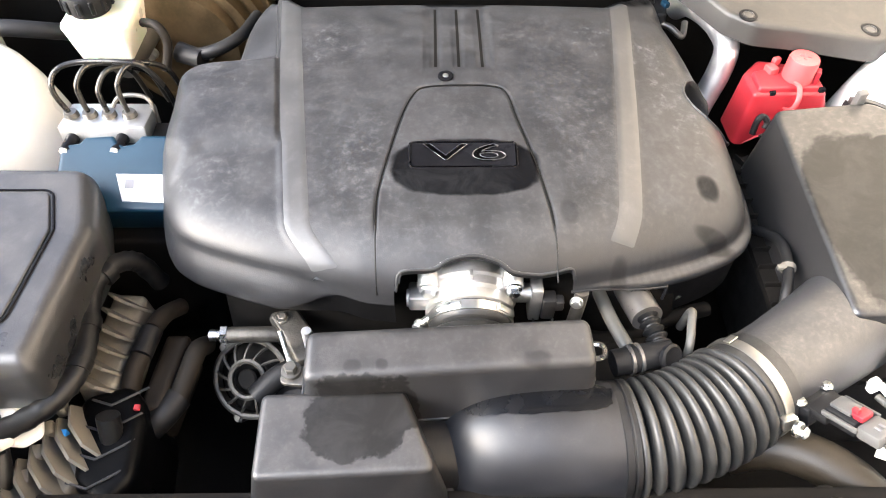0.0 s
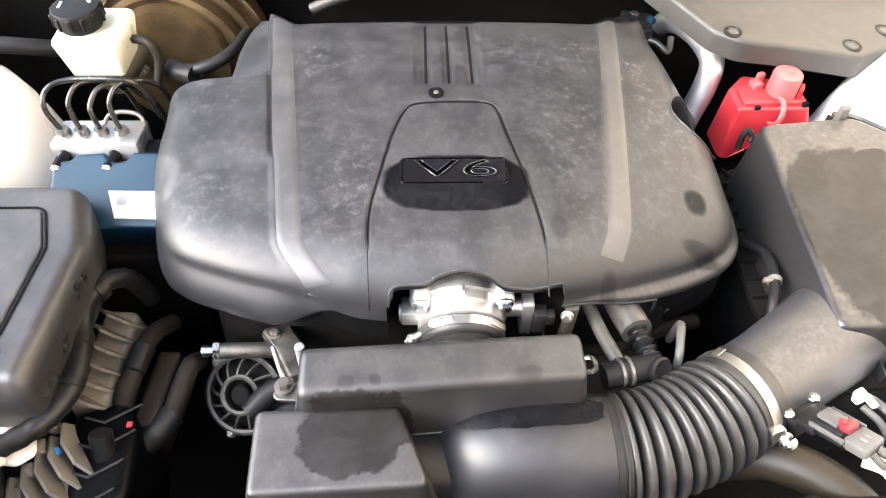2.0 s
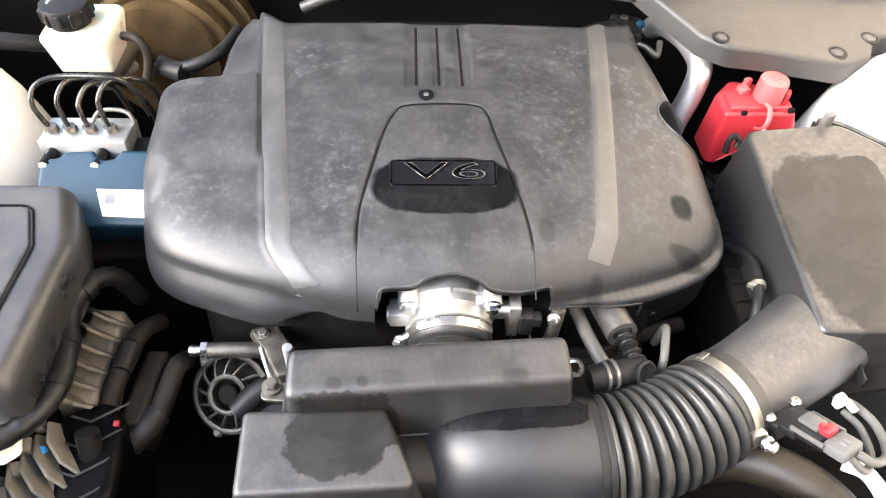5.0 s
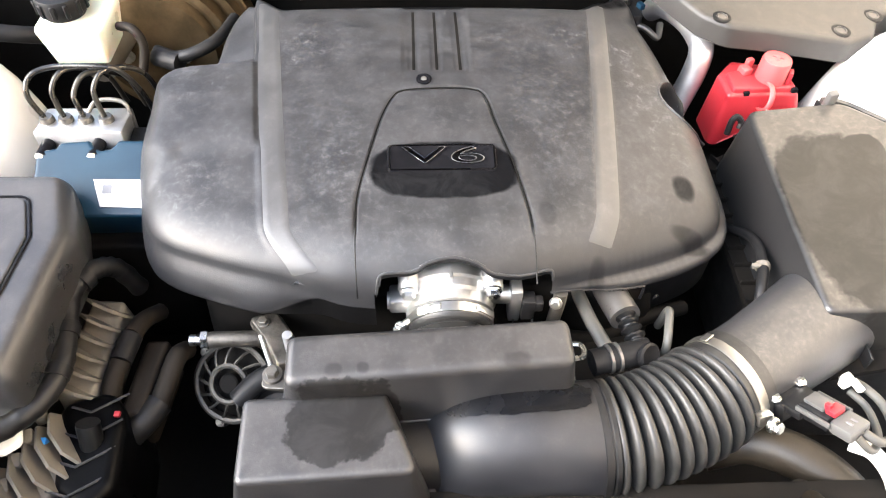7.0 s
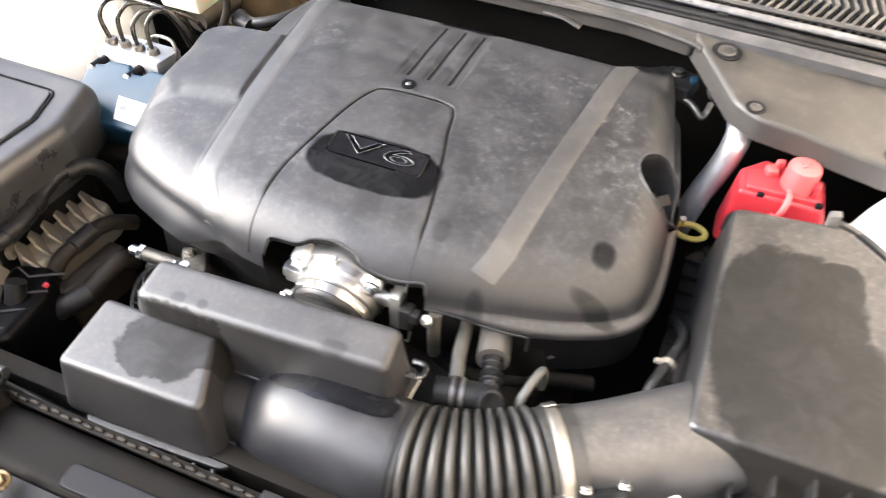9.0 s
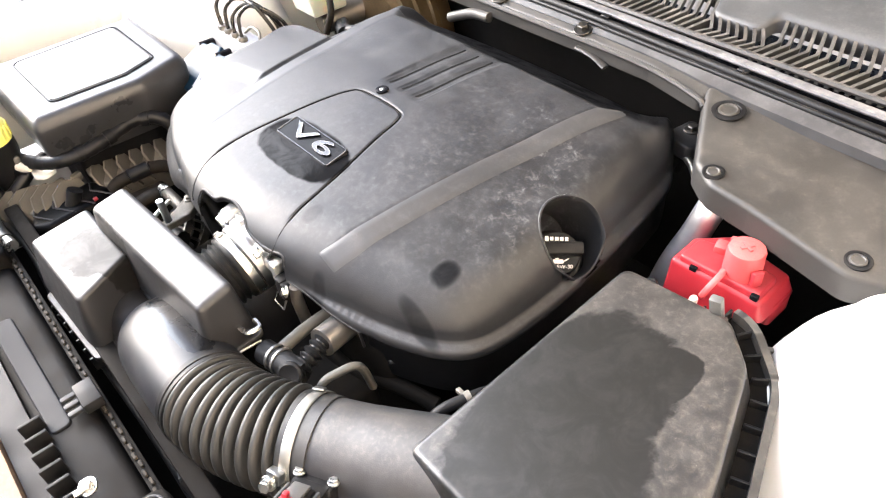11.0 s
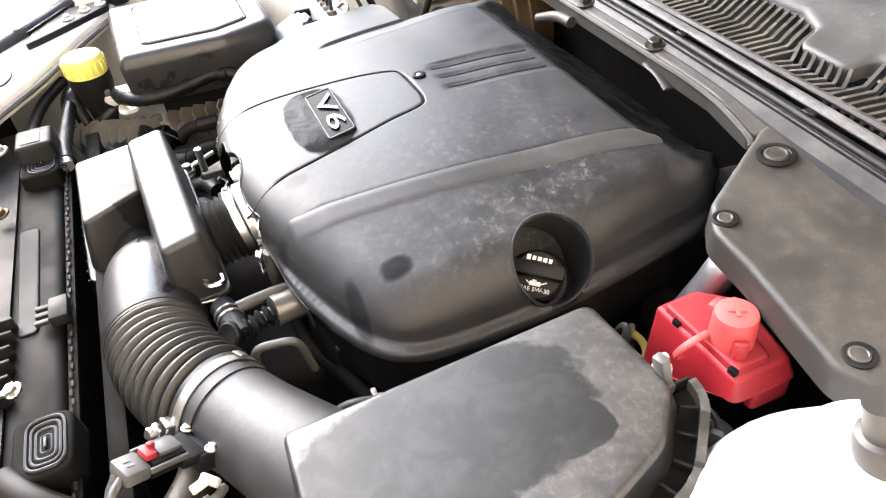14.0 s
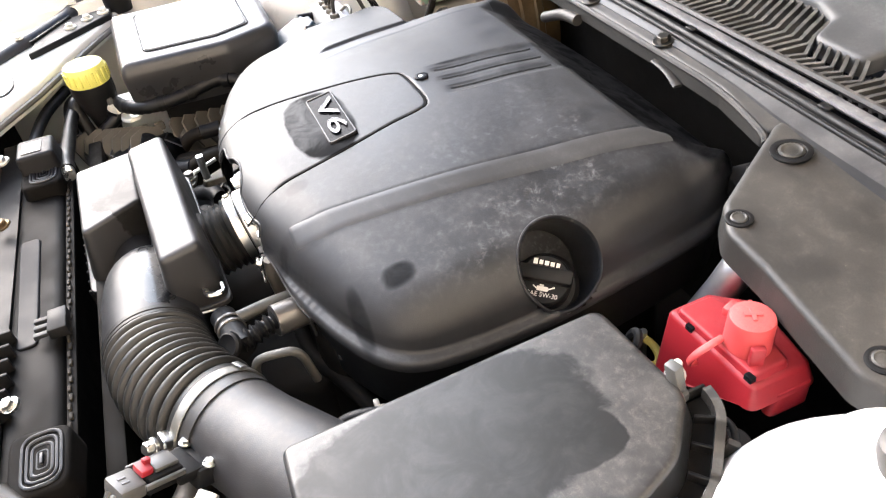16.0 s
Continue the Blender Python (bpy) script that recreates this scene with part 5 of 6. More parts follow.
def build_terminal():
    t = thing("jump_terminal", "red plastic positive terminal box with a round capped post", "terminal box", (0.46, 0.78, 0.82))
    bm = bmesh.new()
    poly = [(0.405, 0.757), (0.506, 0.766), (0.506, 0.826), (0.432, 0.834), (0.404, 0.802)]
    shell(bm, poly, lambda x, y: 0.892 - 0.06 * (x - 0.45), lambda x, y: 0.815 + 0.053 * float(step(np.array(x), 0.455, 0.485)), 0.006, 0.006, [0.006, 0.006, 0.008, 0.008, 0.008], 5)
    part("cover_box", bm, M_RED, t)
    bm = bmesh.new()
    shell(bm, [(0.412, 0.762), (0.500, 0.7705), (0.499, 0.806), (0.452, 0.812), (0.413, 0.798)], lambda x, y: 0.8985 - 0.05 * (x - 0.45), 0.885, 0.003, 0.002, 0.005)
    part("raised_ledge", bm, M_RED, t)
    m = pose(0.469, 0.789, 0, 0, 0, 0)
    bm = bmesh.new()
    lathe(bm, [(0.021, 0.885), (0.0205, 0.893), (0.0195, 0.897), (0.019, 0.924), (0.0178, 0.9275), (0.014, 0.929), (0.007, 0.9295)], m, 40)
    cap = part("post_cap", bm, M_REDCAP, t, "faded pink-red round cap")
    plus = [(4, 1), (1, 1), (1, 4), (-1, 4), (-1, 1), (-4, 1), (-4, -1), (-1, -1), (-1, -4), (1, -4), (1, -1), (4, -1)]
    bm = bmesh.new()
    shell(bm, [(0.0018 * px, 0.0018 * py) for px, py in plus], 0.0012, -0.001, 0.0004, 0, 0)
    bm.transform(pose(0.469, 0.789, 0.9296, 0, 0, 62))
    part("plus_sign", bm, M_REDCAP, cap)
    bm = bmesh.new()
    block(bm, (0.006, 0.012, 0.022), Matrix.Translation((0.4895, 0.780, 0.9035)) @ Matrix.Rotation(-0.4, 4, "Z"), 0.0015)
    part("catch", bm, M_RED, cap)
    bm = bmesh.new()
    block(bm, (0.014, 0.016, 0.012), Matrix.Translation((0.438, 0.800, 0.901)) @ Matrix.Rotation(0.3, 4, "Z"), 0.003)
    block(bm, (0.01, 0.008, 0.014), Matrix.Translation((0.446, 0.811, 0.905)) @ Matrix.Rotation(0.3, 4, "Z"), 0.002)
    part("hinge", bm, M_REDCAP, t)
    tube("strap", [(0.459, 0.772, 0.902), (0.461, 0.760, 0.903), (0.459, 0.747, 0.895), (0.455, 0.744, 0.882), (0.451, 0.755, 0.873)], 0.0036, M_REDCAP, t, n=6, flat=0.5)
    for x, y in ((0.431, 0.7625), (0.497, 0.7685)):
        bm = bmesh.new()
        block(bm, (0.008, 0.006, 0.006), Matrix.Translation((x, y + 0.0005, 0.8925)) @ Matrix.Rotation(0.09, 4, "Z"), 0.0005, 1)
        part("latch_slot", bm, M_GLOSS, t)
    bm = bmesh.new()
    shell(bm, [(0.500, 0.785), (0.511, 0.786), (0.511, 0.826), (0.500, 0.827)], 0.874, 0.846, 0.003, 0, 0.006)
    part("side_skirt", bm, M_RED, t)
    for ob in t.children_recursive:
        if ob.parent is t:
            ob.location.z -= 0.018
    return t


build_terminal()

# ---- cowl: side panel, rail, seal, grille ----


def cowl_z(x, y):
    return 0.944 + 0.09 * (y - 0.83) - 0.10 * max(0.0, x - 0.40)


def build_cowl():
    t = thing("cowl_panel", "dusty grey-black plastic cowl side panel with push fasteners", "cowl panel", (0.5, 0.88, 0.93))
    poly = [(0.372, 0.833), (0.402, 0.812), (0.45, 0.811), (0.56, 0.800), (0.605, 0.820), (0.63, 0.87), (0.82, 0.89), (0.82, 1.0), (0.30, 0.985), (0.306, 0.945)]
    bm = bmesh.new()
    shell(bm, poly, lambda x, y: cowl_z(x, y), lambda x, y: cowl_z(x, y) - 0.030, 0.006, 0.001, [0.025, 0.03, 0.02, 0.03, 0.03, 0.03, 0, 0, 0, 0.006], 5)
    part("panel", bm, M_COWL, t)
    for x, y, r in ((0.349, 0.927, 0.019), (0.396, 0.830, 0.0118), (0.557, 0.823, 0.013), (0.618, 0.862, 0.013)):
        m = pose(x, y, cowl_z(x, y), 5, 0, 0)
        bm = bmesh.new()
        lathe(bm, [(r, -0.001), (r, 0.0006), (r * 0.9, 0.0012), (r * 0.72, 0.0010), (r * 0.68, 0.0002)], m, 28)
        f_ = part("fastener", bm, M_BLACK, t, "black push fastener")
        bm = bmesh.new()
        lathe(bm, [(r * 0.62, 0.0), (r * 0.62, 0.0012), (r * 0.5, 0.0020), (r * 0.42, 0.0010), (r * 0.2, 0.0010)], m, 20)
        part("fastener_pin", bm, M_WORN, f_)
    return t


build_cowl()

t = thing("bulkhead_rail", "dusty grey bulkhead rail with bolts along the cowl", "body rail", (0.0, 0.96, 0.94))
bm = bmesh.new()
shell(bm, [(-0.62, 0.945), (-0.30, 0.955), (0.10, 0.955), (0.22, 0.952), (0.305, 0.934), (0.33, 0.965), (0.33, 0.992), (-0.62, 0.985)], lambda x, y: 0.954 + 0.25 * (y - 0.955), 0.93, 0.004, 0, 0.01)
part("rail", bm, M_COWL, t)
bm = bmesh.new()
sweep(bm, spline([(-0.62, 0.941, 0.948), (-0.30, 0.951, 0.951), (0.10, 0.951, 0.952), (0.22, 0.948, 0.952), (0.302, 0.931, 0.951), (0.318, 0.926, 0.946)], 6), 0.0038, 8)
part("rolled_edge", bm, M_COWL, t)
for x, y in ((-0.06, 0.966), (0.10, 0.966), (-0.26, 0.966), (-0.45, 0.963)):
    bolt_on(t, (x, y, 0.957), (0, -0.2, 1), 0.008, 0.010, M_PIPE, 1.7)
single_tube("bonnet_seal", "black rubber bonnet seal strip with dusty edge", "seal", [(-0.75, 0.955, 0.960), (-0.4, 0.985, 0.965), (0.0, 0.988, 0.967), (0.25, 0.982, 0.966), (0.45, 0.975, 0.965), (0.62, 0.985, 0.955), (0.8, 0.99, 0.94)], 0.0055, M_RUBBER, "strip", 12)
seal = bpy.data.objects["bonnet_seal"]
bm = bmesh.new()
near_edge = spline([(-0.62, 0.958, 0.957), (-0.30, 0.966, 0.958), (0.0, 0.968, 0.9585), (0.20, 0.964, 0.9585), (0.32, 0.952, 0.957), (0.45, 0.946, 0.956), (0.62, 0.955, 0.944), (0.80, 0.965, 0.926)], 8)
far_edge = spline([(-0.62, 0.972, 0.962), (-0.30, 0.983, 0.9655), (0.0, 0.985, 0.967), (0.20, 0.982, 0.9665), (0.32, 0.977, 0.966), (0.45, 0.973, 0.965), (0.62, 0.983, 0.955), (0.80, 0.988, 0.94)], 8)
rings(bm, [[a, c, c - Vector((0, 0, 0.012)), a - Vector((0, 0, 0.012))] for a, c in zip(near_edge, far_edge)])
structure("trim_gutter", bm, M_GUTTER, "smooth bluish-grey gutter strip between rail and bonnet seal", "trim")
tube("lip", [(-0.75, 0.945, 0.9585), (-0.4, 0.975, 0.9635), (0.0, 0.978, 0.9655), (0.25, 0.972, 0.9645), (0.45, 0.965, 0.9635), (0.62, 0.975, 0.9535), (0.8, 0.98, 0.9385)], 0.003, M_RUBBER, seal)
for cx_, cy_, cz_ in ((-0.2, 0.9865, 0.9745), (0.12, 0.987, 0.9755), (0.33, 0.979, 0.974)):
    bm = bmesh.new()
    block(bm, (0.014, 0.008, 0.003), Matrix.Translation((cx_, cy_, cz_)), 0.001, 1)
    part("seal_clip", bm, M_BLACK, seal)
t = thing("seal_trim", "pale weathered trim strip behind the bonnet seal", "trim", (0, 1.0, 0.97))
bm = bmesh.new()
path_ = spline([(-0.75, 0.968, 0.967), (-0.4, 0.998, 0.972), (0.0, 1.001, 0.975), (0.25, 0.996, 0.974), (0.45, 0.990, 0.973), (0.62, 0.999, 0.965), (0.8, 1.004, 0.95)], 10)
sweep(bm, path_, 0.007, 10, flat=0.6)
part("strip", bm, M_TRIMGREY, t)


def grille_front(x):
    return 1.006 + 0.004 * math.cos(4 * x) - 0.02 * max(0.0, abs(x - 0.1) - 0.5)


def build_grille():
    t = thing("scuttle_grille", "dark grey plastic scuttle grille of close chevron slats", "grille", (0.1, 1.05, 0.97))
    slat = bmesh.new()
    pts = [(0.0, 0.0, 0.0), (0.012, 0.024, 0.006), (0.016, 0.030, 0.008), (0.010, 0.050, 0.014), (0.0, 0.078, 0.020)]
    loops = []
    for x, y, z in pts:
        loops.append([(x - 0.0022, y, z - 0.010), (x + 0.0022, y, z - 0.010), (x + 0.0022, y, z), (x - 0.0022, y, z)])
    rings(slat, loops)
    me = bpy.data.meshes.new("slat")
    bmesh.ops.recalc_face_normals(slat, faces=slat.faces)
    slat.to_mesh(me)
    slat.free()
    me.materials.append(M_GRILLE)
    x = -0.60
    while x < 0.66:
        ob = new("slat", me)
        short = 0.235 < x < 0.312
        ob.matrix_world = Matrix.Translation((x, grille_front(x), 0.981)) @ Matrix.Diagonal((1, 0.52 if short else 1.0, 0.6 if short else 1, 1))
        ob.parent, ob.matrix_parent_inverse = t, t.matrix_world.inverted()
        x += 0.0118
    for dy, dz, r in ((0.0, 0.0, 0.004), (0.079, 0.019, 0.003)):
        bm = bmesh.new()
        sweep(bm, [Vector((-0.6 + 0.02 * k, grille_front(-0.6 + 0.02 * k) + dy, 0.979 + dz)) for k in range(64)], r, 6)
        part("cross_bar", bm, M_GRILLE, t)
    bm = bmesh.new()
    block(bm, (1.28, 0.10, 0.01), Matrix.Translation((0.03, 1.05, 0.955)), 0)
    part("plenum", bm, M_GLOSS, t)
    # smooth panel behind the slats, with a tongue between them
    bm = bmesh.new()
    poly = [(0.240, 1.044), (0.308, 1.042), (0.314, 1.072), (0.7, 1.07), (0.7, 1.20), (-0.6, 1.21), (-0.6, 1.085), (0.20, 1.086), (0.232, 1.075)]
    shell(bm, poly, lambda x, y: 0.985 + 0.22 * (y - 1.0) + 0.006 * step(np.array(y), 1.06, 1.10), lambda x, y: 0.965 + 0.22 * (y - 1.0), 0.006, 0, [0.016, 0.016, 0.012, 0, 0, 0, 0, 0.01, 0.012], 4)
    part("smooth_panel", bm, M_SCUTTLE, t)
    return t


M_GRILLE = mat("grille_plastic", (0.022, 0.021, 0.02), 0.55, dust=(0.22, 0.2, 0.18), dust_amount=0.4, mottle_scale=20)
M_SCUTTLE = mat("scuttle_plastic", (0.045, 0.047, 0.05), 0.50, dust=(0.2, 0.2, 0.2), dust_amount=0.3, mottle_scale=6, grain=0.05)
build_grille()
slab("screen_strip", (1.4, 0.02, 0.02), (0.05, 1.215, 1.045), M_SEAL, "black rubber strip at the foot of the windscreen", "trim")
bm = bmesh.new()
block(bm, (1.4, 0.5, 0.006), pose(0.05, 1.42, 1.17, 32), 0)
structure("windscreen", bm, M_GLASS, "dark raked windscreen glass", "windscreen")

# ---- refrigerant pipe, dipstick, small wiring by the terminal ----
t = single_tube("coolant_pipe", "thick silver pipe bending down behind the engine", "pipe",
                [(0.36, 0.985, 0.858), (0.368, 0.962, 0.878), (0.381, 0.925, 0.887), (0.391, 0.885, 0.888), (0.393, 0.85, 0.882), (0.387, 0.836, 0.85), (0.372, 0.825, 0.80), (0.36, 0.815, 0.74)], 0.0165, M_SILVER, seg=20)
tube("thin_pipe", [(0.29, 0.92, 0.88), (0.325, 0.905, 0.88), (0.345, 0.895, 0.87), (0.352, 0.915, 0.88)], 0.0045, M_ALUDULL, t)
t = thing("hinge_bracket", "dark dusty bracket with a bolt and a blue clip", "bracket", (0.31, 0.955, 0.88))
bm = bmesh.new()
shell(bm, [(0.278, 0.915), (0.320, 0.905), (0.330, 0.950), (0.285, 0.962)], 0.897, 0.880, 0.003, 0.002, 0.008)
part("plate", bm, M_BLACK, t)
bolt_on(t, (0.300, 0.940, 0.897), (0, 0, 1), 0.0065, 0.008, M_PIPE, 1.5)
bm = bmesh.new()
block(bm, (0.008, 0.012, 0.008), pose(0.322, 0.928, 0.900, 0, 0, 20), 0.0015)
part("clip", bm, M_BLUE, t, "blue clip")
t = thing("dipstick", "yellow plastic dipstick loop handle", "dipstick", (0.361, 0.781, 0.78))
bm = bmesh.new()
ring = [Vector((0.372 + 0.020 * math.cos(a), 0.764 + 0.010 * math.sin(a), 0.786 + 0.003 * math.sin(a))) for a in (2 * math.pi * k / 24 for k in range(25))]
sweep(bm, ring, 0.0042, 8)
part("loop", bm, M_YELLOWD, t)
tube("rod", [(0.36, 0.77, 0.80), (0.352, 0.78, 0.72)], 0.004, M_STEEL, t, n=1)

M_ORANGE = mat("orange_brown_plastic", (0.5, 0.25, 0.1), 0.45, mottle=0.25)
# Tank colour darkened for the shadow of front panels that are not modelled.
M_TANKBLACK = mat("dusty_shaded_tank", (0.0022, 0.002, 0.0018), 0.6, dust=(0.03, 0.022, 0.015), dust_amount=0.12, mottle_scale=14, spec=0.09)
M_TANKSHEEN = mat("smooth_tank_plastic", (0.006, 0.0065, 0.008), 0.5, dust=(0.04, 0.04, 0.045), dust_amount=0.08, spec=0.14)
M_CRIMP = mat("dusty_crimp_metal", (0.022, 0.019, 0.015), 0.7, metal=0.0, spec=0.2, mottle=0.3)
M_PLUGDARK = mat("dark_grey_plastic", (0.028, 0.028, 0.03), 0.5, spec=0.25, mottle=0.15)
M_RUBBERGREY = mat("worn_rubber", (0.014, 0.014, 0.015), 0.45, mottle=0.2)

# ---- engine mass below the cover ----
t = thing("engine_block", "grimy engine block darkened for the shade under the cover", "engine", (0.02, 0.66, 0.55))
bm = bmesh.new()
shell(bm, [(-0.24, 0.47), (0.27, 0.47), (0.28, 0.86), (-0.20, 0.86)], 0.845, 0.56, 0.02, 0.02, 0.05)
part("block", bm, M_GRIMESHADE, t)
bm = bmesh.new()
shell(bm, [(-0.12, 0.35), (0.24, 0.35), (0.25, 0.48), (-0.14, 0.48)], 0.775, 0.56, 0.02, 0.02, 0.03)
part("front_case", bm, M_GRIMESHADE, t)
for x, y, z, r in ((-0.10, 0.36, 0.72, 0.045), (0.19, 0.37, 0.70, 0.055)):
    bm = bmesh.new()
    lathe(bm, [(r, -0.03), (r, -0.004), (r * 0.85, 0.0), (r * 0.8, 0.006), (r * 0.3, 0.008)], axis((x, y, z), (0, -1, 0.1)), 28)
    part("pulley", bm, M_GRIMESHADE, t)
bm = bmesh.new()
block(bm, (0.03, 0.03, 0.02), pose(0.262, 0.50, 0.81, 10, 20, 30), 0.003)
block(bm, (0.02, 0.014, 0.03), pose(0.285, 0.515, 0.82, 0, 30, 10), 0.002)
part("coil_plug", bm, M_VALVE, t)
tube("harness", [(0.13, 0.48, 0.77), (0.15, 0.46, 0.78), (0.20, 0.46, 0.77), (0.26, 0.48, 0.78), (0.31, 0.50, 0.77)], 0.009, M_GRIMESHADE, t)
tube("stay", [(0.142, 0.452, 0.80), (0.143, 0.448, 0.85), (0.144, 0.45, 0.872)], 0.007, M_ALUDULL, t, n=3)
bolt_on(t, (0.138, 0.441, 0.866), (-0.3, -0.8, 0.4), 0.0045, 0.006)

# ---- mass air flow sensor on the outlet duct ----


def build_sensor():
    t = thing("airflow_sensor", "black airflow sensor with a grey plug and red lock tab", "sensor", (0.355, 0.32, 0.86))
    way = Vector((0.42, -0.78, 0.42)).normalized()
    side = way.cross(Vector((0, 0, 1))).normalized()
    up = side.cross(way)
    m = Matrix.Translation((0.372, 0.291, 0.884)) @ Matrix((way, side, up)).transposed().to_4x4()
    bm = bmesh.new()
    block(bm, (0.022, 0.026, 0.013), m, 0.003)
    plug = part("plug", bm, M_PLUGGREY, t, "grey plug shell")
    for k in (-1, 1):
        bm = bmesh.new()
        block(bm, (0.006, 0.002, 0.001), m @ Matrix.Translation((0.002, 0.003 * k, 0.0068)), 0)
        part("mark_bar", bm, M_INK, plug)
    bm = bmesh.new()
    block(bm, (0.030, 0.024, 0.016), m @ Matrix.Translation((-0.027, 0, -0.001)), 0.002)
    block(bm, (0.022, 0.034, 0.010), m @ Matrix.Translation((-0.047, 0, -0.004)), 0.002)
    part("body", bm, M_BLACK, t)
    bm = bmesh.new()
    block(bm, (0.020, 0.016, 0.004), m @ Matrix.Translation((-0.030, 0, 0.009)), 0.001)
    part("top_plate", bm, M_PLUGGREY, t)
    bm = bmesh.new()
    block(bm, (0.010, 0.014, 0.006), m @ Matrix.Translation((-0.014, 0.0, 0.0095)), 0.0012)
    block(bm, (0.006, 0.005, 0.008), m @ Matrix.Translation((-0.018, 0.003, 0.012)), 0.001)
    part("lock_tab", bm, M_RED, t, "red lock tab")
    for k in (-1, 1):
        bm = bmesh.new()
        block(bm, (0.034, 0.003, 0.005), m @ Matrix.Translation((-0.025, 0.0145 * k, 0.003)), 0.0008)
        part("guide", bm, M_PLUGGREY, t)
    bm = bmesh.new()
    block(bm, (0.03, 0.04, 0.02), m @ Matrix.Translation((-0.066, 0, -0.010)), 0.003)
    part("foot", bm, M_BLACK, t)
    for k in (-1, 1):
        bolt_on(t, m @ Vector((-0.062, 0.017 * k, 0.001)), up, 0.0042, 0.005, M_STEEL, 1.3)
    tube("sleeved_wire", [tuple(m @ Vector((0.010, -0.004, -0.002))), (0.395, 0.276, 0.884), (0.415, 0.288, 0.876), (0.422, 0.32, 0.868), (0.412, 0.345, 0.862), (0.40, 0.352, 0.855)], 0.0042, M_GREYHOSE, t)
    tube("sleeved_wire", [tuple(m @ Vector((0.010, 0.004, -0.002))), (0.388, 0.272, 0.876), (0.405, 0.29, 0.868), (0.412, 0.32, 0.86), (0.405, 0.34, 0.856)], 0.0036, M_GREYHOSE, t)
    bm = bmesh.new()
    block(bm, (0.016, 0.008, 0.010), pose(0.398, 0.345, 0.868, 20, 10, 50), 0.002)
    block(bm, (0.008, 0.014, 0.006), pose(0.403, 0.337, 0.873, 0, 30, 20), 0.0015)
    part("cable_clip", bm, M_TRIMWHITE, t)
    return t


M_PLUGGREY = mat("grey_plug_plastic", (0.075, 0.073, 0.07), 0.45, mottle=0.15)
M_HOSEBROWN = mat("dusty_brown_hose", (0.012, 0.0095, 0.0065), 0.42, spec=0.35, dust=(0.10, 0.07, 0.035), dust_amount=0.10, mottle_scale=18)
build_sensor()
single_tube("coolant_hose", "fat dusty brown-black coolant hose below the sensor", "hose", [(0.285, 0.325, 0.77), (0.325, 0.325, 0.785), (0.365, 0.305, 0.793), (0.40, 0.275, 0.788), (0.425, 0.235, 0.77), (0.43, 0.19, 0.74)], 0.0225, M_HOSEBROWN, seg=20)
t = single_tube("washer_neck", "white plastic washer filler neck", "filler neck", [(0.398, 0.298, 0.835), (0.415, 0.285, 0.838), (0.432, 0.262, 0.82), (0.44, 0.235, 0.78)], 0.0075, M_TRIMWHITE, seg=14)
single_tube("corrugated_hose", "thin ribbed black hose low down by the radiator", "hose", [(0.26, 0.27, 0.77), (0.31, 0.262, 0.775), (0.35, 0.255, 0.772)], lambda u: 0.011 + 0.0018 * math.cos(u * 70), M_RUBBER, seg=16)

# ---- rim fittings between the air box and the terminal ----
t = thing("rim_fittings", "small clips, wires and pale nuts on the air box rim", "fittings", (0.45, 0.73, 0.84))
for x, y, z in ((0.449, 0.737, 0.850), (0.497, 0.727, 0.852)):
    bolt_on(t, (x, y, z - 0.006), (0.15, -0.2, 0.9), 0.0075, 0.010, M_TRIMWHITE, 1.25, "nut")
    bm = bmesh.new()
    lathe(bm, [(0.0045, 0), (0.0045, 0.016), (0.0035, 0.018)], axis((x + 0.001, y - 0.001, z), (0.15, -0.1, 0.95)), 12)
    part("stud", bm, M_TRIMWHITE, t)
bm = bmesh.new()
block(bm, (0.03, 0.014, 0.006), pose(0.484, 0.717, 0.866, 8, 0, 35), 0.002)
part("tab", bm, M_PLUGGREY, t)
bm = bmesh.new()
block(bm, (0.012, 0.009, 0.034), pose(0.497, 0.694, 0.915, 8, -8, 10), 0.002)
block(bm, (0.024, 0.012, 0.010), pose(0.496, 0.693, 0.902, 0, 0, 10), 0.002)
part("post_clip", bm, M_PLUGGREY, t)
bm = bmesh.new()
sweep(bm, spline([(0.402, 0.718, 0.845), (0.404, 0.722, 0.862), (0.410, 0.724, 0.868), (0.416, 0.720, 0.862), (0.414, 0.716, 0.855)], 6), 0.0042, 8)
part("hook", bm, M_BLACK, t)
for pts in ([(0.41, 0.712, 0.845), (0.44, 0.722, 0.85), (0.47, 0.728, 0.846), (0.50, 0.735, 0.85), (0.53, 0.725, 0.855)], [(0.42, 0.705, 0.848), (0.45, 0.715, 0.856), (0.48, 0.72, 0.852), (0.51, 0.715, 0.86)],
            [(0.50, 0.715, 0.855), (0.52, 0.728, 0.872), (0.538, 0.722, 0.868), (0.548, 0.705, 0.85)]):
    tube("wire", pts, 0.0028, M_BLACK, t)
bm = bmesh.new()
lathe(bm, [(0.014, -0.012), (0.014, 0.0), (0.011, 0.004)], axis((0.521, 0.742, 0.835), (0.2, 0, 1)), 18)
part("plug", bm, M_BLACK, t)
t = thing("rim_clip", "grey plastic clip standing on the air box rim", "clip", (0.545, 0.70, 0.86))
bm = bmesh.new()
block(bm, (0.010, 0.006, 0.026), pose(0.543, 0.712, 0.872, 0, 8, 40), 0.002)
block(bm, (0.022, 0.012, 0.006), pose(0.543, 0.712, 0.858, 0, 8, 40), 0.0015)
part("tongue", bm, M_PLUGGREY, t)

# ---- low left corner: finned housing, control box, hoses ----


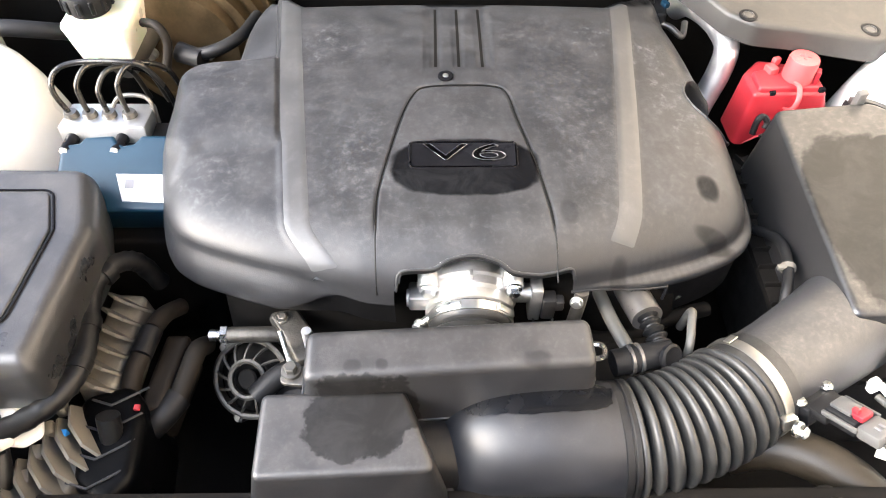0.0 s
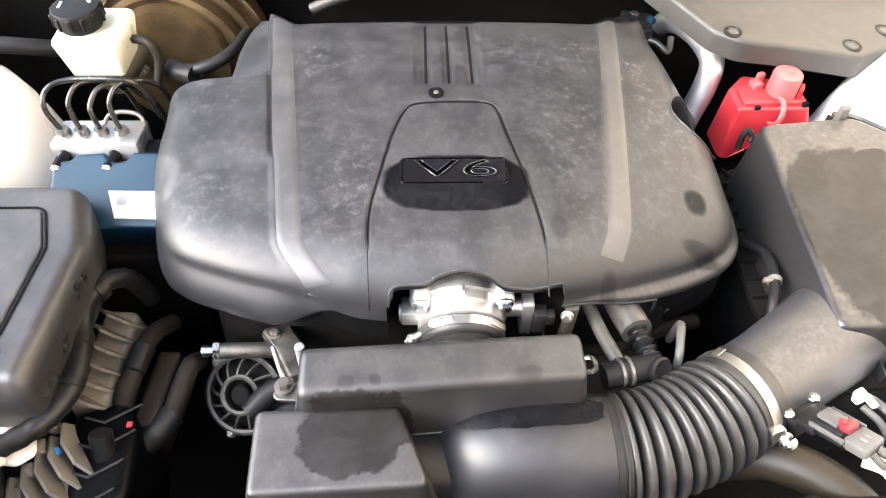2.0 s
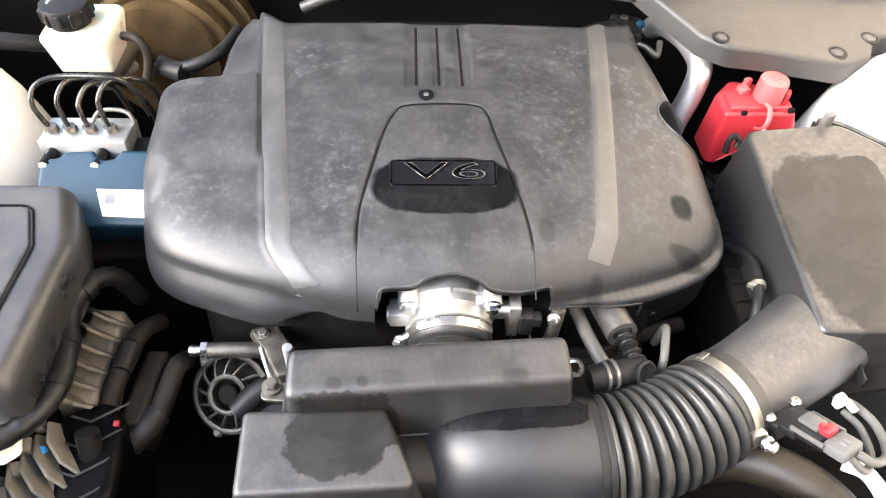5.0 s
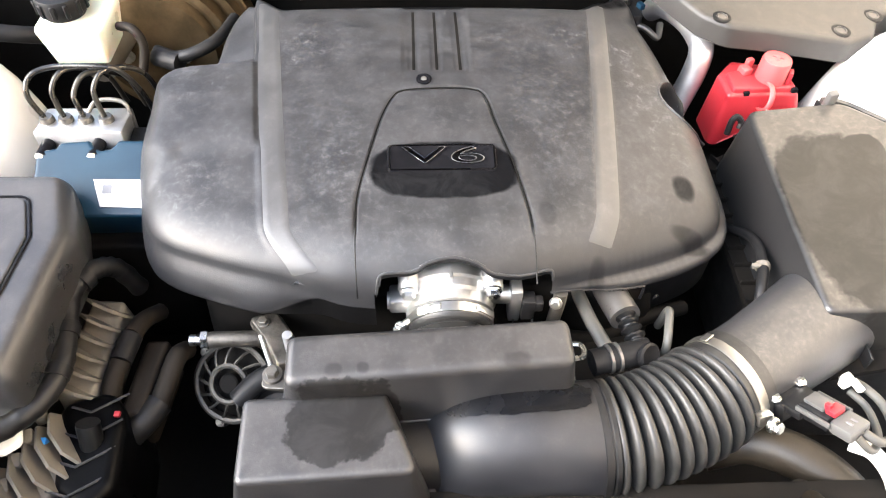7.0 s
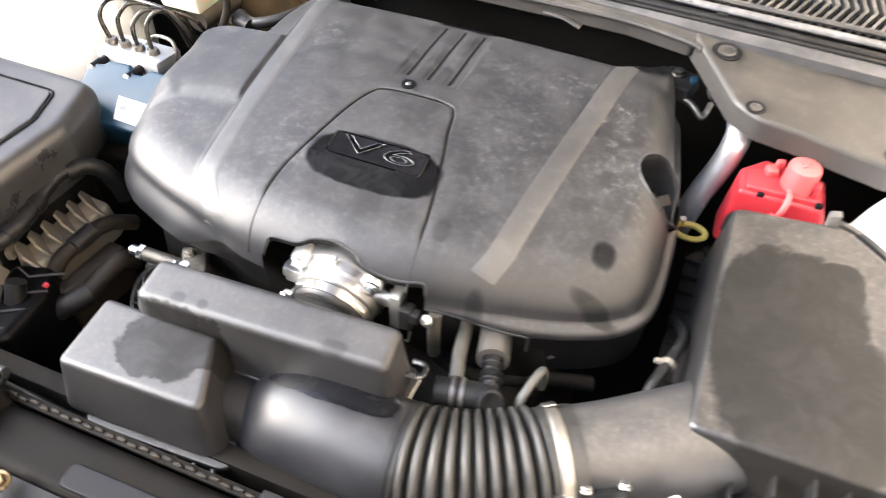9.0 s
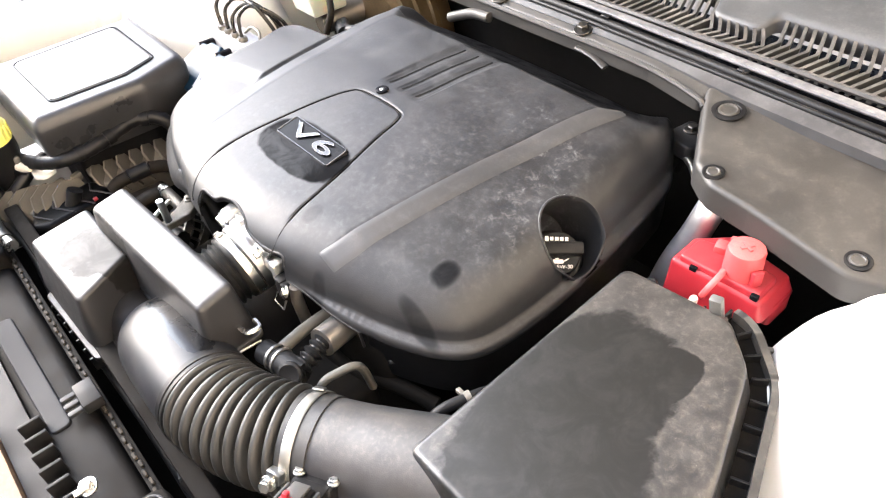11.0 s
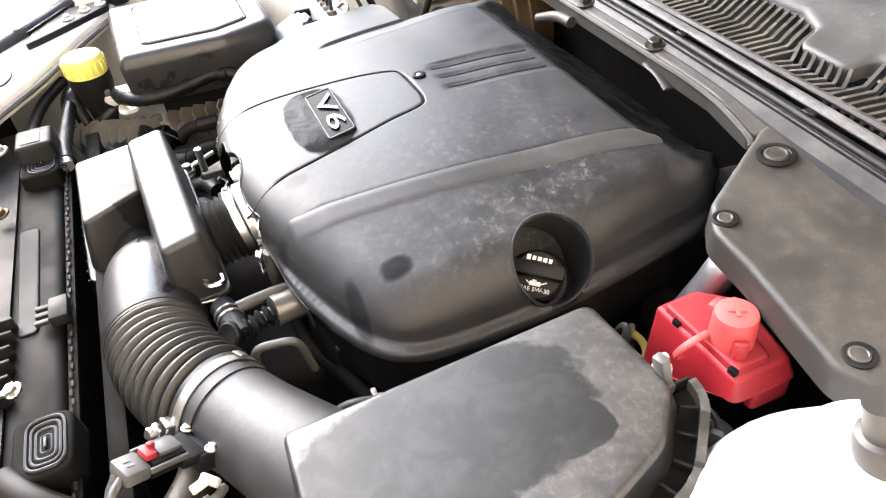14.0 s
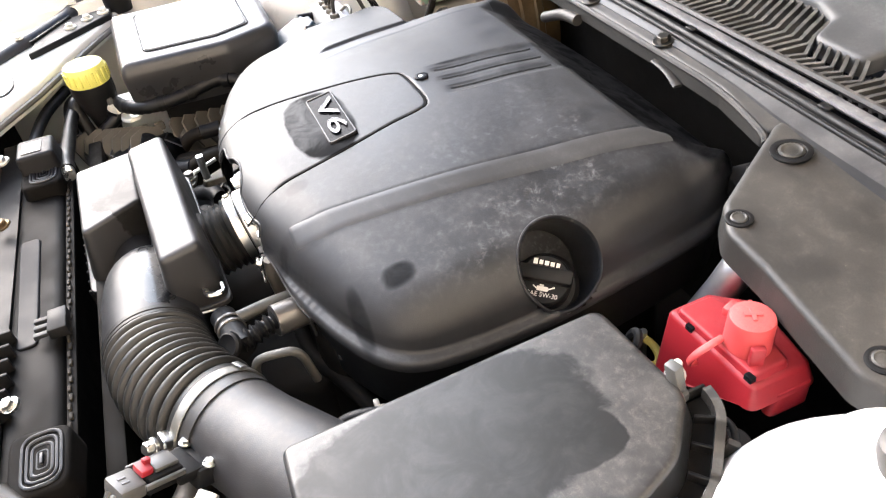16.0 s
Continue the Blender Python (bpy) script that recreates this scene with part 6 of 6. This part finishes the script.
def finned(at, turn, length, width, count, label):
    t = thing("finned_housing", label, "finned housing", at, "finned housings")
    m = pose(*at, 0, 0, turn)
    bm = bmesh.new()
    shell(bm, [(-width / 2, -length / 2), (width / 2, -length / 2), (width / 2 * 0.8, length / 2), (-width / 2, length / 2)], 0.0, -0.05, 0.006, 0.004, 0.01)
    bm.transform(m)
    part("body", bm, M_GREYCAST, t)
    for k in range(count):
        y = -length / 2 + length * (k + 0.4) / count
        leaf = [(-width * 0.50, 0.012), (-width * 0.05, 0.024), (width * 0.36, 0.020), (width * 0.56, 0.004), (width * 0.50, -0.03), (-width * 0.5, -0.03)]
        bm = bmesh.new()
        rings(bm, [[(u, dy, w) for u, w in leaf] for dy in (-0.0016, 0.0016)])
        bm.transform(m @ Matrix.Translation((0, y, 0)) @ Matrix.Rotation(radians(-24), 4, "Z") @ Matrix.Rotation(radians(28), 4, "X"))
        part("fin", bm, M_GREYCAST, t)
    return t


finned((-0.343, 0.444, 0.800), -4, 0.120, 0.042, 6, "grey ribbed resin housing below the fuse box")
finned((-0.360, 0.300, 0.800), -30, 0.11, 0.06, 7, "grey ribbed resin housing by the radiator")


def build_controller():
    t = thing("control_box", "black plastic control box with chevron ribs, below the hoses", "control box", (-0.30, 0.32, 0.75))
    bm = bmesh.new()
    shell(bm, [(-0.341, 0.288), (-0.303, 0.258), (-0.282, 0.292), (-0.288, 0.352), (-0.296, 0.374), (-0.310, 0.392), (-0.358, 0.376)], 0.803, 0.70, 0.012, 0.006, 0.016)
    part("case", bm, M_GLOSSY, t)
    for k in range(4):
        y = 0.280 + 0.028 * k
        tube("rib", [(-0.342, y + 0.006, 0.8045), (-0.322, y, 0.8045), (-0.302, y + 0.012, 0.8045), (-0.292, y + 0.022, 0.800)], 0.0014, M_PLUGDARK, t, n=1, seg=6)
    for k in range(5):
        bm = bmesh.new()
        block(bm, (0.010, 0.016, 0.014), pose(-0.366 - 0.003 * k, 0.385 - 0.024 * k, 0.806, 0, 0, 20), 0.003)
        part("terminal_lug", bm, M_GREYCAST, t)
    bm = bmesh.new()
    block(bm, (0.008, 0.010, 0.012), pose(-0.356, 0.330, 0.808), 0.002)
    part("blue_clip", bm, M_BLUECLIP, t, "blue clip")
    bm = bmesh.new()
    block(bm, (0.006, 0.006, 0.004), pose(-0.297, 0.362, 0.803), 0.001)
    part("red_dot", bm, M_RED, t, "red button")
    return t


# Black plastic taken darker to stand for the deep shade round the box.
M_GLOSSY = mat("shaded_dark_plastic", (0.0018, 0.0018, 0.002), 0.35, mottle=0.1, grain=0.03, spec=0.07)
build_controller()
single_tube("wiring_trunk", "thick taped black wiring trunk along the fuse box", "wiring loom", [(-0.312, 0.52, 0.80), (-0.322, 0.512, 0.845), (-0.336, 0.495, 0.862), (-0.348, 0.465, 0.864), (-0.342, 0.42, 0.858), (-0.338, 0.38, 0.855), (-0.352, 0.345, 0.852), (-0.385, 0.32, 0.848), (-0.43, 0.305, 0.84)], lambda u: 0.0105 + 0.0006 * math.cos(u * 260), M_RUBBER, seg=16)
trunk = bpy.data.objects["wiring_trunk"]
for a_, b_ in (((-0.338, 0.488, 0.863), (-0.343, 0.478, 0.8635)), ((-0.3435, 0.43, 0.859), (-0.342, 0.418, 0.858)), ((-0.339, 0.385, 0.8555), (-0.340, 0.374, 0.8548))):
    tube("tape_band", [a_, b_], 0.0122, M_BLACK, trunk, n=1, seg=16)
t = thing("coolant_union", "dull brown metal coolant pipes with black sleeves", "pipe", (-0.30, 0.44, 0.78))
tube("pipe", [(-0.29, 0.50, 0.78), (-0.297, 0.475, 0.80), (-0.302, 0.45, 0.808)], 0.010, M_BROWN, t)
tube("sleeve", [(-0.302, 0.45, 0.808), (-0.307, 0.42, 0.806)], 0.0115, M_BLACK, t, n=1, seg=16)
tube("pipe", [(-0.307, 0.42, 0.806), (-0.312, 0.40, 0.80), (-0.316, 0.38, 0.78)], 0.010, M_BROWN, t)
bm = bmesh.new()
shell(bm, [(-0.305, 0.37), (-0.282, 0.37), (-0.27, 0.46), (-0.296, 0.46)], 0.785, 0.72, 0.006, 0, 0.006)
part("ribbed_plate", bm, M_BROWN, t)
t = thing("hose_joint", "dusty grey-brown hose joint with a pale shield plate", "hose joint", (-0.265, 0.41, 0.77))
tube("joint", [(-0.255, 0.455, 0.77), (-0.256, 0.435, 0.79), (-0.262, 0.41, 0.785), (-0.272, 0.385, 0.77)], 0.0105, M_BROWN, t, seg=16)
tube("hose", [(-0.27, 0.39, 0.772), (-0.282, 0.37, 0.77), (-0.30, 0.355, 0.76)], 0.014, M_RUBBER, t, seg=16)
bm = bmesh.new()
shell(bm, [(-0.287, 0.40), (-0.272, 0.392), (-0.266, 0.425), (-0.278, 0.435)], 0.778, 0.774, 0.001, 0, 0.004)
part("shield", bm, M_GREYCAST, t)
t = thing("white_bracket", "white painted steel bracket with a flanged nut", "bracket", (-0.41, 0.345, 0.82))
bm = bmesh.new()
shell(bm, [(-0.47, 0.30), (-0.40, 0.312), (-0.378, 0.31), (-0.364, 0.321), (-0.371, 0.341), (-0.396, 0.343), (-0.404, 0.368), (-0.47, 0.37)], 0.832, 0.826, 0.002, 0, 0.008)
part("plate", bm, M_WHITE, t)
bolt_on(t, (-0.391, 0.352, 0.828), (0, -0.1, 1), 0.008, 0.010, M_TRIMWHITE, 1.5, "nut")
single_tube("lower_hose", "black hose dropping beside the white bracket", "hose", [(-0.42, 0.34, 0.83), (-0.405, 0.315, 0.83), (-0.395, 0.285, 0.815), (-0.40, 0.25, 0.79)], 0.010, M_RUBBER)

t = thing("belt_pulley", "black ribbed belt pulley beside the alternator", "pulley", (-0.145, 0.375, 0.75))
bm = bmesh.new()
lathe(bm, [(0.020, -0.06), (0.034, -0.058), (0.034, -0.02), (0.031, -0.017), (0.034, -0.014), (0.034, 0.0), (0.028, 0.003), (0.022, -0.004)], axis((-0.150, 0.378, 0.765), (0.0, -0.35, 0.94)), 32)
part("wheel", bm, M_BLACK, t)
tube("belt", [(-0.19, 0.39, 0.772), (-0.165, 0.408, 0.785), (-0.13, 0.418, 0.79)], 0.012, M_BLACK, t, n=4)
# ---- coolant bottle and hoses at the front ----


def build_bottle():
    c = Vector((-0.425, 0.285, 0))
    t = thing("coolant_bottle", "black coolant bottle with a bright yellow screw cap", "bottle", (c.x, c.y, 0.8))
    bm = bmesh.new()
    lathe(bm, [(0.016, 0.79), (0.022, 0.825), (0.029, 0.846), (0.0325, 0.866), (0.0325, 0.884)], Matrix.Translation(c), 36)
    part("neck", bm, M_BLACK, t)
    bm = bmesh.new()
    lathe(bm, [(0.031, 0.882), (0.0325, 0.886), (0.0315, 0.908), (0.029, 0.913), (0.022, 0.915), (0.01, 0.916)], Matrix.Translation(c), 40)
    cap = part("cap", bm, M_YELLOW, t, "yellow screw cap")
    for k in range(20):
        a = 2 * math.pi * k / 20
        bm = bmesh.new()
        block(bm, (0.003, 0.005, 0.02), Matrix.Translation((c.x + 0.0322 * math.cos(a), c.y + 0.0322 * math.sin(a), 0.897)) @ Matrix.Rotation(a, 4, "Z"), 0.001, 1)
        part("grip", bm, M_YELLOW, cap)
    return t


build_bottle()
for pts, r, what in (([(-0.40, 0.31, 0.83), (-0.425, 0.268, 0.855), (-0.415, 0.25, 0.85), (-0.39, 0.262, 0.80), (-0.35, 0.29, 0.775), (-0.318, 0.325, 0.79), (-0.315, 0.345, 0.82)], 0.011, "black hose looped round the coolant bottle"),
                     ([(-0.415, 0.275, 0.85), (-0.435, 0.255, 0.848), (-0.40, 0.242, 0.845), (-0.33, 0.235, 0.842), (-0.27, 0.232, 0.842), (-0.232, 0.235, 0.845)], 0.010, "black hose with a metal end by the radiator"),
                     ([(-0.50, 0.235, 0.85), (-0.43, 0.205, 0.85), (-0.36, 0.190, 0.848), (-0.30, 0.186, 0.845), (-0.27, 0.19, 0.85)], 0.0085, "thin black hose by the front panel"),
                     ([(-0.51, 0.27, 0.84), (-0.47, 0.235, 0.835), (-0.44, 0.225, 0.80)], 0.009, "short black hose behind the front panel")):
    single_tube("hose", what, "hose", pts, r, M_RUBBER, seg=14)
t = thing("hose_end", "small bright metal hose end", "hose fitting", (-0.226, 0.236, 0.84))
tube("fitting", [(-0.238, 0.234, 0.845), (-0.215, 0.237, 0.845)], 0.0085, M_STEEL, t, n=1, seg=14)
t = thing("level_sensor", "orange-brown sensor strip with a white plug", "sensor", (-0.49, 0.28, 0.79))
bm = bmesh.new()
block(bm, (0.052, 0.007, 0.006), pose(-0.432, 0.282, 0.848, 0, 0, 35), 0.0015)
part("strip", bm, M_ORANGE, t)
bm = bmesh.new()
block(bm, (0.034, 0.018, 0.014), pose(-0.398, 0.306, 0.843, 0, 0, 35), 0.005)
part("plug", bm, M_TRIMWHITE, t)
bm = bmesh.new()
block(bm, (0.012, 0.010, 0.012), pose(-0.402, 0.302, 0.854, 0, 0, 35), 0.003)
part("sensor_head", bm, M_PLUGGREY, t)
# ---- radiator and front panel ----


def build_radiator():
    t = thing("radiator", "dusty black radiator top tank, darkened for shade, with a toothed seam", "radiator", (0.04, 0.2, 0.7))
    bm = bmesh.new()
    shell(bm, [(-0.36, 0.164), (0.46, 0.164), (0.46, 0.224), (-0.36, 0.224)], 0.832, 0.70, 0.012, 0.004, 0.012)
    part("top_tank", bm, M_TANKBLACK, t)
    bm = bmesh.new()
    shell(bm, [(-0.10, 0.172), (0.105, 0.176), (0.105, 0.198), (-0.10, 0.196)], 0.8345, 0.828, 0.002, 0.001, 0.008)
    part("raised_pad", bm, M_TANKSHEEN, t)
    bm = bmesh.new()
    block(bm, (0.80, 0.010, 0.005), Matrix.Translation((0.05, 0.230, 0.8275)), 0.001)
    part("seam_channel", bm, M_GRIMESHADE, t)
    for k in range(64):
        bm = bmesh.new()
        block(bm, (0.009, 0.0035, 0.004), Matrix.Translation((-0.34 + 0.0125 * k, 0.2285 + 0.0015 * (k % 2), 0.831)), 0.0008, 1)
        part("crimp_tooth", bm, M_CRIMP, t)
    bm = bmesh.new()
    block(bm, (0.82, 0.02, 0.14), Matrix.Translation((0.05, 0.262, 0.745)), 0.003)
    part("fan_shroud", bm, M_GRIMESHADE, t)
    for k in range(6):
        bm = bmesh.new()
        block(bm, (0.004, 0.022, 0.02), Matrix.Translation((0.085 + 0.022 * k, 0.165, 0.838)), 0.001)
        part("fin_tab", bm, M_BLACK, t)
    return t


build_radiator()
single_tube("cooler_pipe", "thin black pipe clipped along the fan shroud", "pipe", [(-0.42, 0.235, 0.80), (-0.29, 0.252, 0.787), (-0.15, 0.246, 0.785), (-0.02, 0.254, 0.785), (0.08, 0.268, 0.783), (0.125, 0.276, 0.772), (0.16, 0.29, 0.75)], 0.0048, M_RUBBER)
single_tube("cooler_pipe", "second thin dark pipe behind the radiator seam", "pipe", [(-0.20, 0.250, 0.765), (0.0, 0.252, 0.77), (0.12, 0.254, 0.77), (0.25, 0.252, 0.77), (0.36, 0.25, 0.77)], 0.006, M_BLACK)
t = thing("pipe_clip", "dark grey plastic pipe clip with small teeth", "clip", (0.09, 0.225, 0.84))
bm = bmesh.new()
block(bm, (0.036, 0.020, 0.014), pose(0.092, 0.223, 0.843), 0.002)
part("saddle", bm, M_BLACK, t)
for k in range(3):
    bm = bmesh.new()
    block(bm, (0.006, 0.020, 0.005), pose(0.080 + 0.012 * k, 0.208, 0.843), 0.001)
    part("tooth", bm, M_PLUGDARK, t)


def mount(cx, cy, cz, label):
    t = thing("radiator_mount", label, "radiator mount", (cx, cy, cz), "radiator mounts")
    bm = bmesh.new()
    shell(bm, [(cx - 0.04, cy - 0.03), (cx + 0.036, cy - 0.03), (cx + 0.036, cy + 0.022), (cx - 0.034, cy + 0.024)], cz, cz - 0.03, 0.005, 0.002, 0.014)
    part("bracket", bm, M_GRIMESHADE, t)
    for k, (w, h) in enumerate(((0.029, 0.0165), (0.0235, 0.0125), (0.017, 0.0085), (0.010, 0.0045))):
        bm = bmesh.new()
        ring = [Vector((p.x, p.y, cz + 0.001 - 0.0008 * k)) for p in fillet([(cx - w, cy - h), (cx + w, cy - h), (cx + w, cy + h), (cx - w, cy + h)], h * 0.8, 6)]
        sweep(bm, ring + ring[:1], 0.0017, 8)
        part("rubber_ring", bm, M_RUBBERGREY, t)
    bm = bmesh.new()
    block(bm, (0.012, 0.003, 0.004), Matrix.Translation((cx, cy, cz + 0.001)), 0.001)
    part("bar", bm, M_RUBBERGREY, t)
    return t


mount(0.282, 0.214, 0.852, "black rubber radiator mount with concentric rings")
mount(-0.235, 0.205, 0.852, "black rubber radiator mount with concentric rings")
for at, lab in (((0.205, 0.186, 0.853), "pale zinc bolt on the radiator bracket"), ((0.272, 0.165, 0.868), "pale zinc bolt on the front panel"), ((-0.14, 0.155, 0.842), "brassy bolt on the radiator side"), ((-0.262, 0.160, 0.868), "pale zinc bolt on the front panel")):
    t = thing("flange_bolt", lab, "bolt", at, "front bolts")
    bolt_on(t, at, (0.1, -0.3, 0.9), 0.0065, 0.009, M_STEEL if "pale" in lab else M_ZINC, 1.4, "head")
    tube("shank", [at, (at[0], at[1] - 0.014, at[2] + 0.002)], 0.0035, M_STEEL, t, n=1)
slab("condenser", (0.74, 0.03, 0.2), (0.04, 0.118, 0.74), M_RUST, "dusty brown condenser in front of the radiator", "condenser")
slab("crossmember", (0.9, 0.03, 0.05), (0.06, 0.150, 0.805), M_BLACK, "black crossmember ahead of the radiator", "body panel")
t = thing("relay_box", "small black relay box with a pale label", "relay", (-0.255, 0.2, 0.85))
bm = bmesh.new()
shell(bm, [(-0.292, 0.178), (-0.236, 0.178), (-0.236, 0.228), (-0.292, 0.228)], 0.878, 0.83, 0.006, 0.003, 0.008)
part("case", bm, M_BLACK, t)
bm = bmesh.new()
block(bm, (0.032, 0.026, 0.0012), pose(-0.262, 0.200, 0.8785), 0.0004, 1)
part("label", bm, M_PLUGGREY, t)
t = thing("short_hose", "short hose with a pale sleeve by the radiator mount", "hose", (0.21, 0.26, 0.79))
tube("hose", [(0.176, 0.274, 0.765), (0.186, 0.267, 0.787), (0.200, 0.262, 0.799)], 0.006, M_BLACK, t)
tube("sleeve", [(0.199, 0.2625, 0.799), (0.219, 0.257, 0.798)], 0.0085, M_PLUGGREY, t, n=1, seg=14)
tube("tail", [(0.219, 0.257, 0.798), (0.25, 0.261, 0.79), (0.30, 0.264, 0.782)], 0.0095, M_RUBBER, t, seg=14)
single_tube("front_hose", "brownish dusty hose across the radiator end", "hose", [(0.30, 0.175, 0.845), (0.335, 0.205, 0.838), (0.352, 0.235, 0.82), (0.358, 0.27, 0.79)], 0.014, M_HOSEBROWN, seg=16)

# white front corner of the body with the headlamp bracket
t = thing("headlamp_surround", "white painted headlamp surround at the front corner", "body panel", (-0.6, 0.25, 0.88))
bm = bmesh.new()
shell(bm, [(-0.27, 0.06), (-0.30, 0.128), (-0.351, 0.16), (-0.418, 0.205), (-0.561, 0.282), (-0.653, 0.337), (-0.85, 0.45), (-0.85, 0.06)], 0.90, 0.872, 0.006, 0, 0.012)
part("panel", bm, M_WHITE, t)
bm = bmesh.new()
sweep(bm, [Vector(p) for p in ((-0.30, 0.132, 0.885), (-0.351, 0.165, 0.885), (-0.418, 0.21, 0.885), (-0.561, 0.287, 0.885), (-0.653, 0.342, 0.885))], 0.005, 8)
part("edge_roll", bm, M_RAILEDGE, t)
bm = bmesh.new()
sweep(bm, spline([(-0.50, 0.17, 0.901), (-0.44, 0.178, 0.901), (-0.41, 0.165, 0.901), (-0.43, 0.15, 0.901), (-0.50, 0.145, 0.901)], 6), 0.0022, 6)
part("pressed_line", bm, M_SEAL, t)
t = thing("headlamp_bracket", "black plastic headlamp bracket with pale bolts", "bracket", (-0.60, 0.26, 0.9))
bm = bmesh.new()
shell(bm, [(-0.53, 0.198), (-0.545, 0.22), (-0.598, 0.288), (-0.64, 0.336), (-0.675, 0.338), (-0.668, 0.265), (-0.60, 0.212)], 0.910, 0.899, 0.003, 0, 0.008)
part("plate", bm, M_BLACK, t)
for k in range(10):
    bm = bmesh.new()
    block(bm, (0.005, 0.012, 0.008), pose(-0.585 - 0.0085 * k, 0.208 + 0.0062 * k, 0.910, 0, 0, 33), 0.001, 1)
    part("ridge", bm, M_BLACK, t)
for x, y in ((-0.612, 0.268), (-0.636, 0.297), (-0.652, 0.325)):
    bolt_on(t, (x, y, 0.910), (0, 0, 1), 0.0065, 0.008, M_TRIMWHITE, 1.6)
t = thing("wing_seal", "black rubber seal along the white wing edge", "seal", (-0.66, 0.3, 0.9))
tube("strip", [(-0.50, 0.10, 0.90), (-0.56, 0.15, 0.903), (-0.67, 0.248, 0.906), (-0.73, 0.31, 0.915), (-0.75, 0.5, 0.94)], 0.013, M_SEAL, t)
for p in ((-0.60, 0.187, 0.917), (-0.70, 0.277, 0.923)):
    bolt_on(t, p, (0, 0, 1), 0.006, 0.004, M_TRIMWHITE, 1.3, "clip")
t = thing("bump_stop", "black rubber bonnet bump stop", "bump stop", (-0.68, 0.36, 0.9))
bm = bmesh.new()
lathe(bm, [(0.022, 0.895), (0.024, 0.91), (0.024, 0.935), (0.020, 0.94), (0.01, 0.941)], Matrix.Translation((-0.69, 0.352, 0)), 28)
part("stop", bm, M_BLACK, t)

# ---- behind the cover ----
t = thing("rear_pipes", "dusty pipes and brackets along the bulkhead", "pipe", (-0.1, 0.93, 0.9))
tube("pale_pipe", [(-0.16, 0.948, 0.905), (-0.11, 0.95, 0.925), (-0.07, 0.95, 0.93)], 0.008, M_COWL, t, seg=14)
tube("loom", [(-0.22, 0.94, 0.87), (-0.1, 0.935, 0.86), (0.05, 0.935, 0.86), (0.2, 0.93, 0.855), (0.30, 0.925, 0.85)], 0.010, M_BLACK, t)
tube("flat_stay", [(0.10, 0.955, 0.937), (0.13, 0.952, 0.935), (0.155, 0.948, 0.928)], 0.006, M_COWL, t, n=2, flat=0.4)
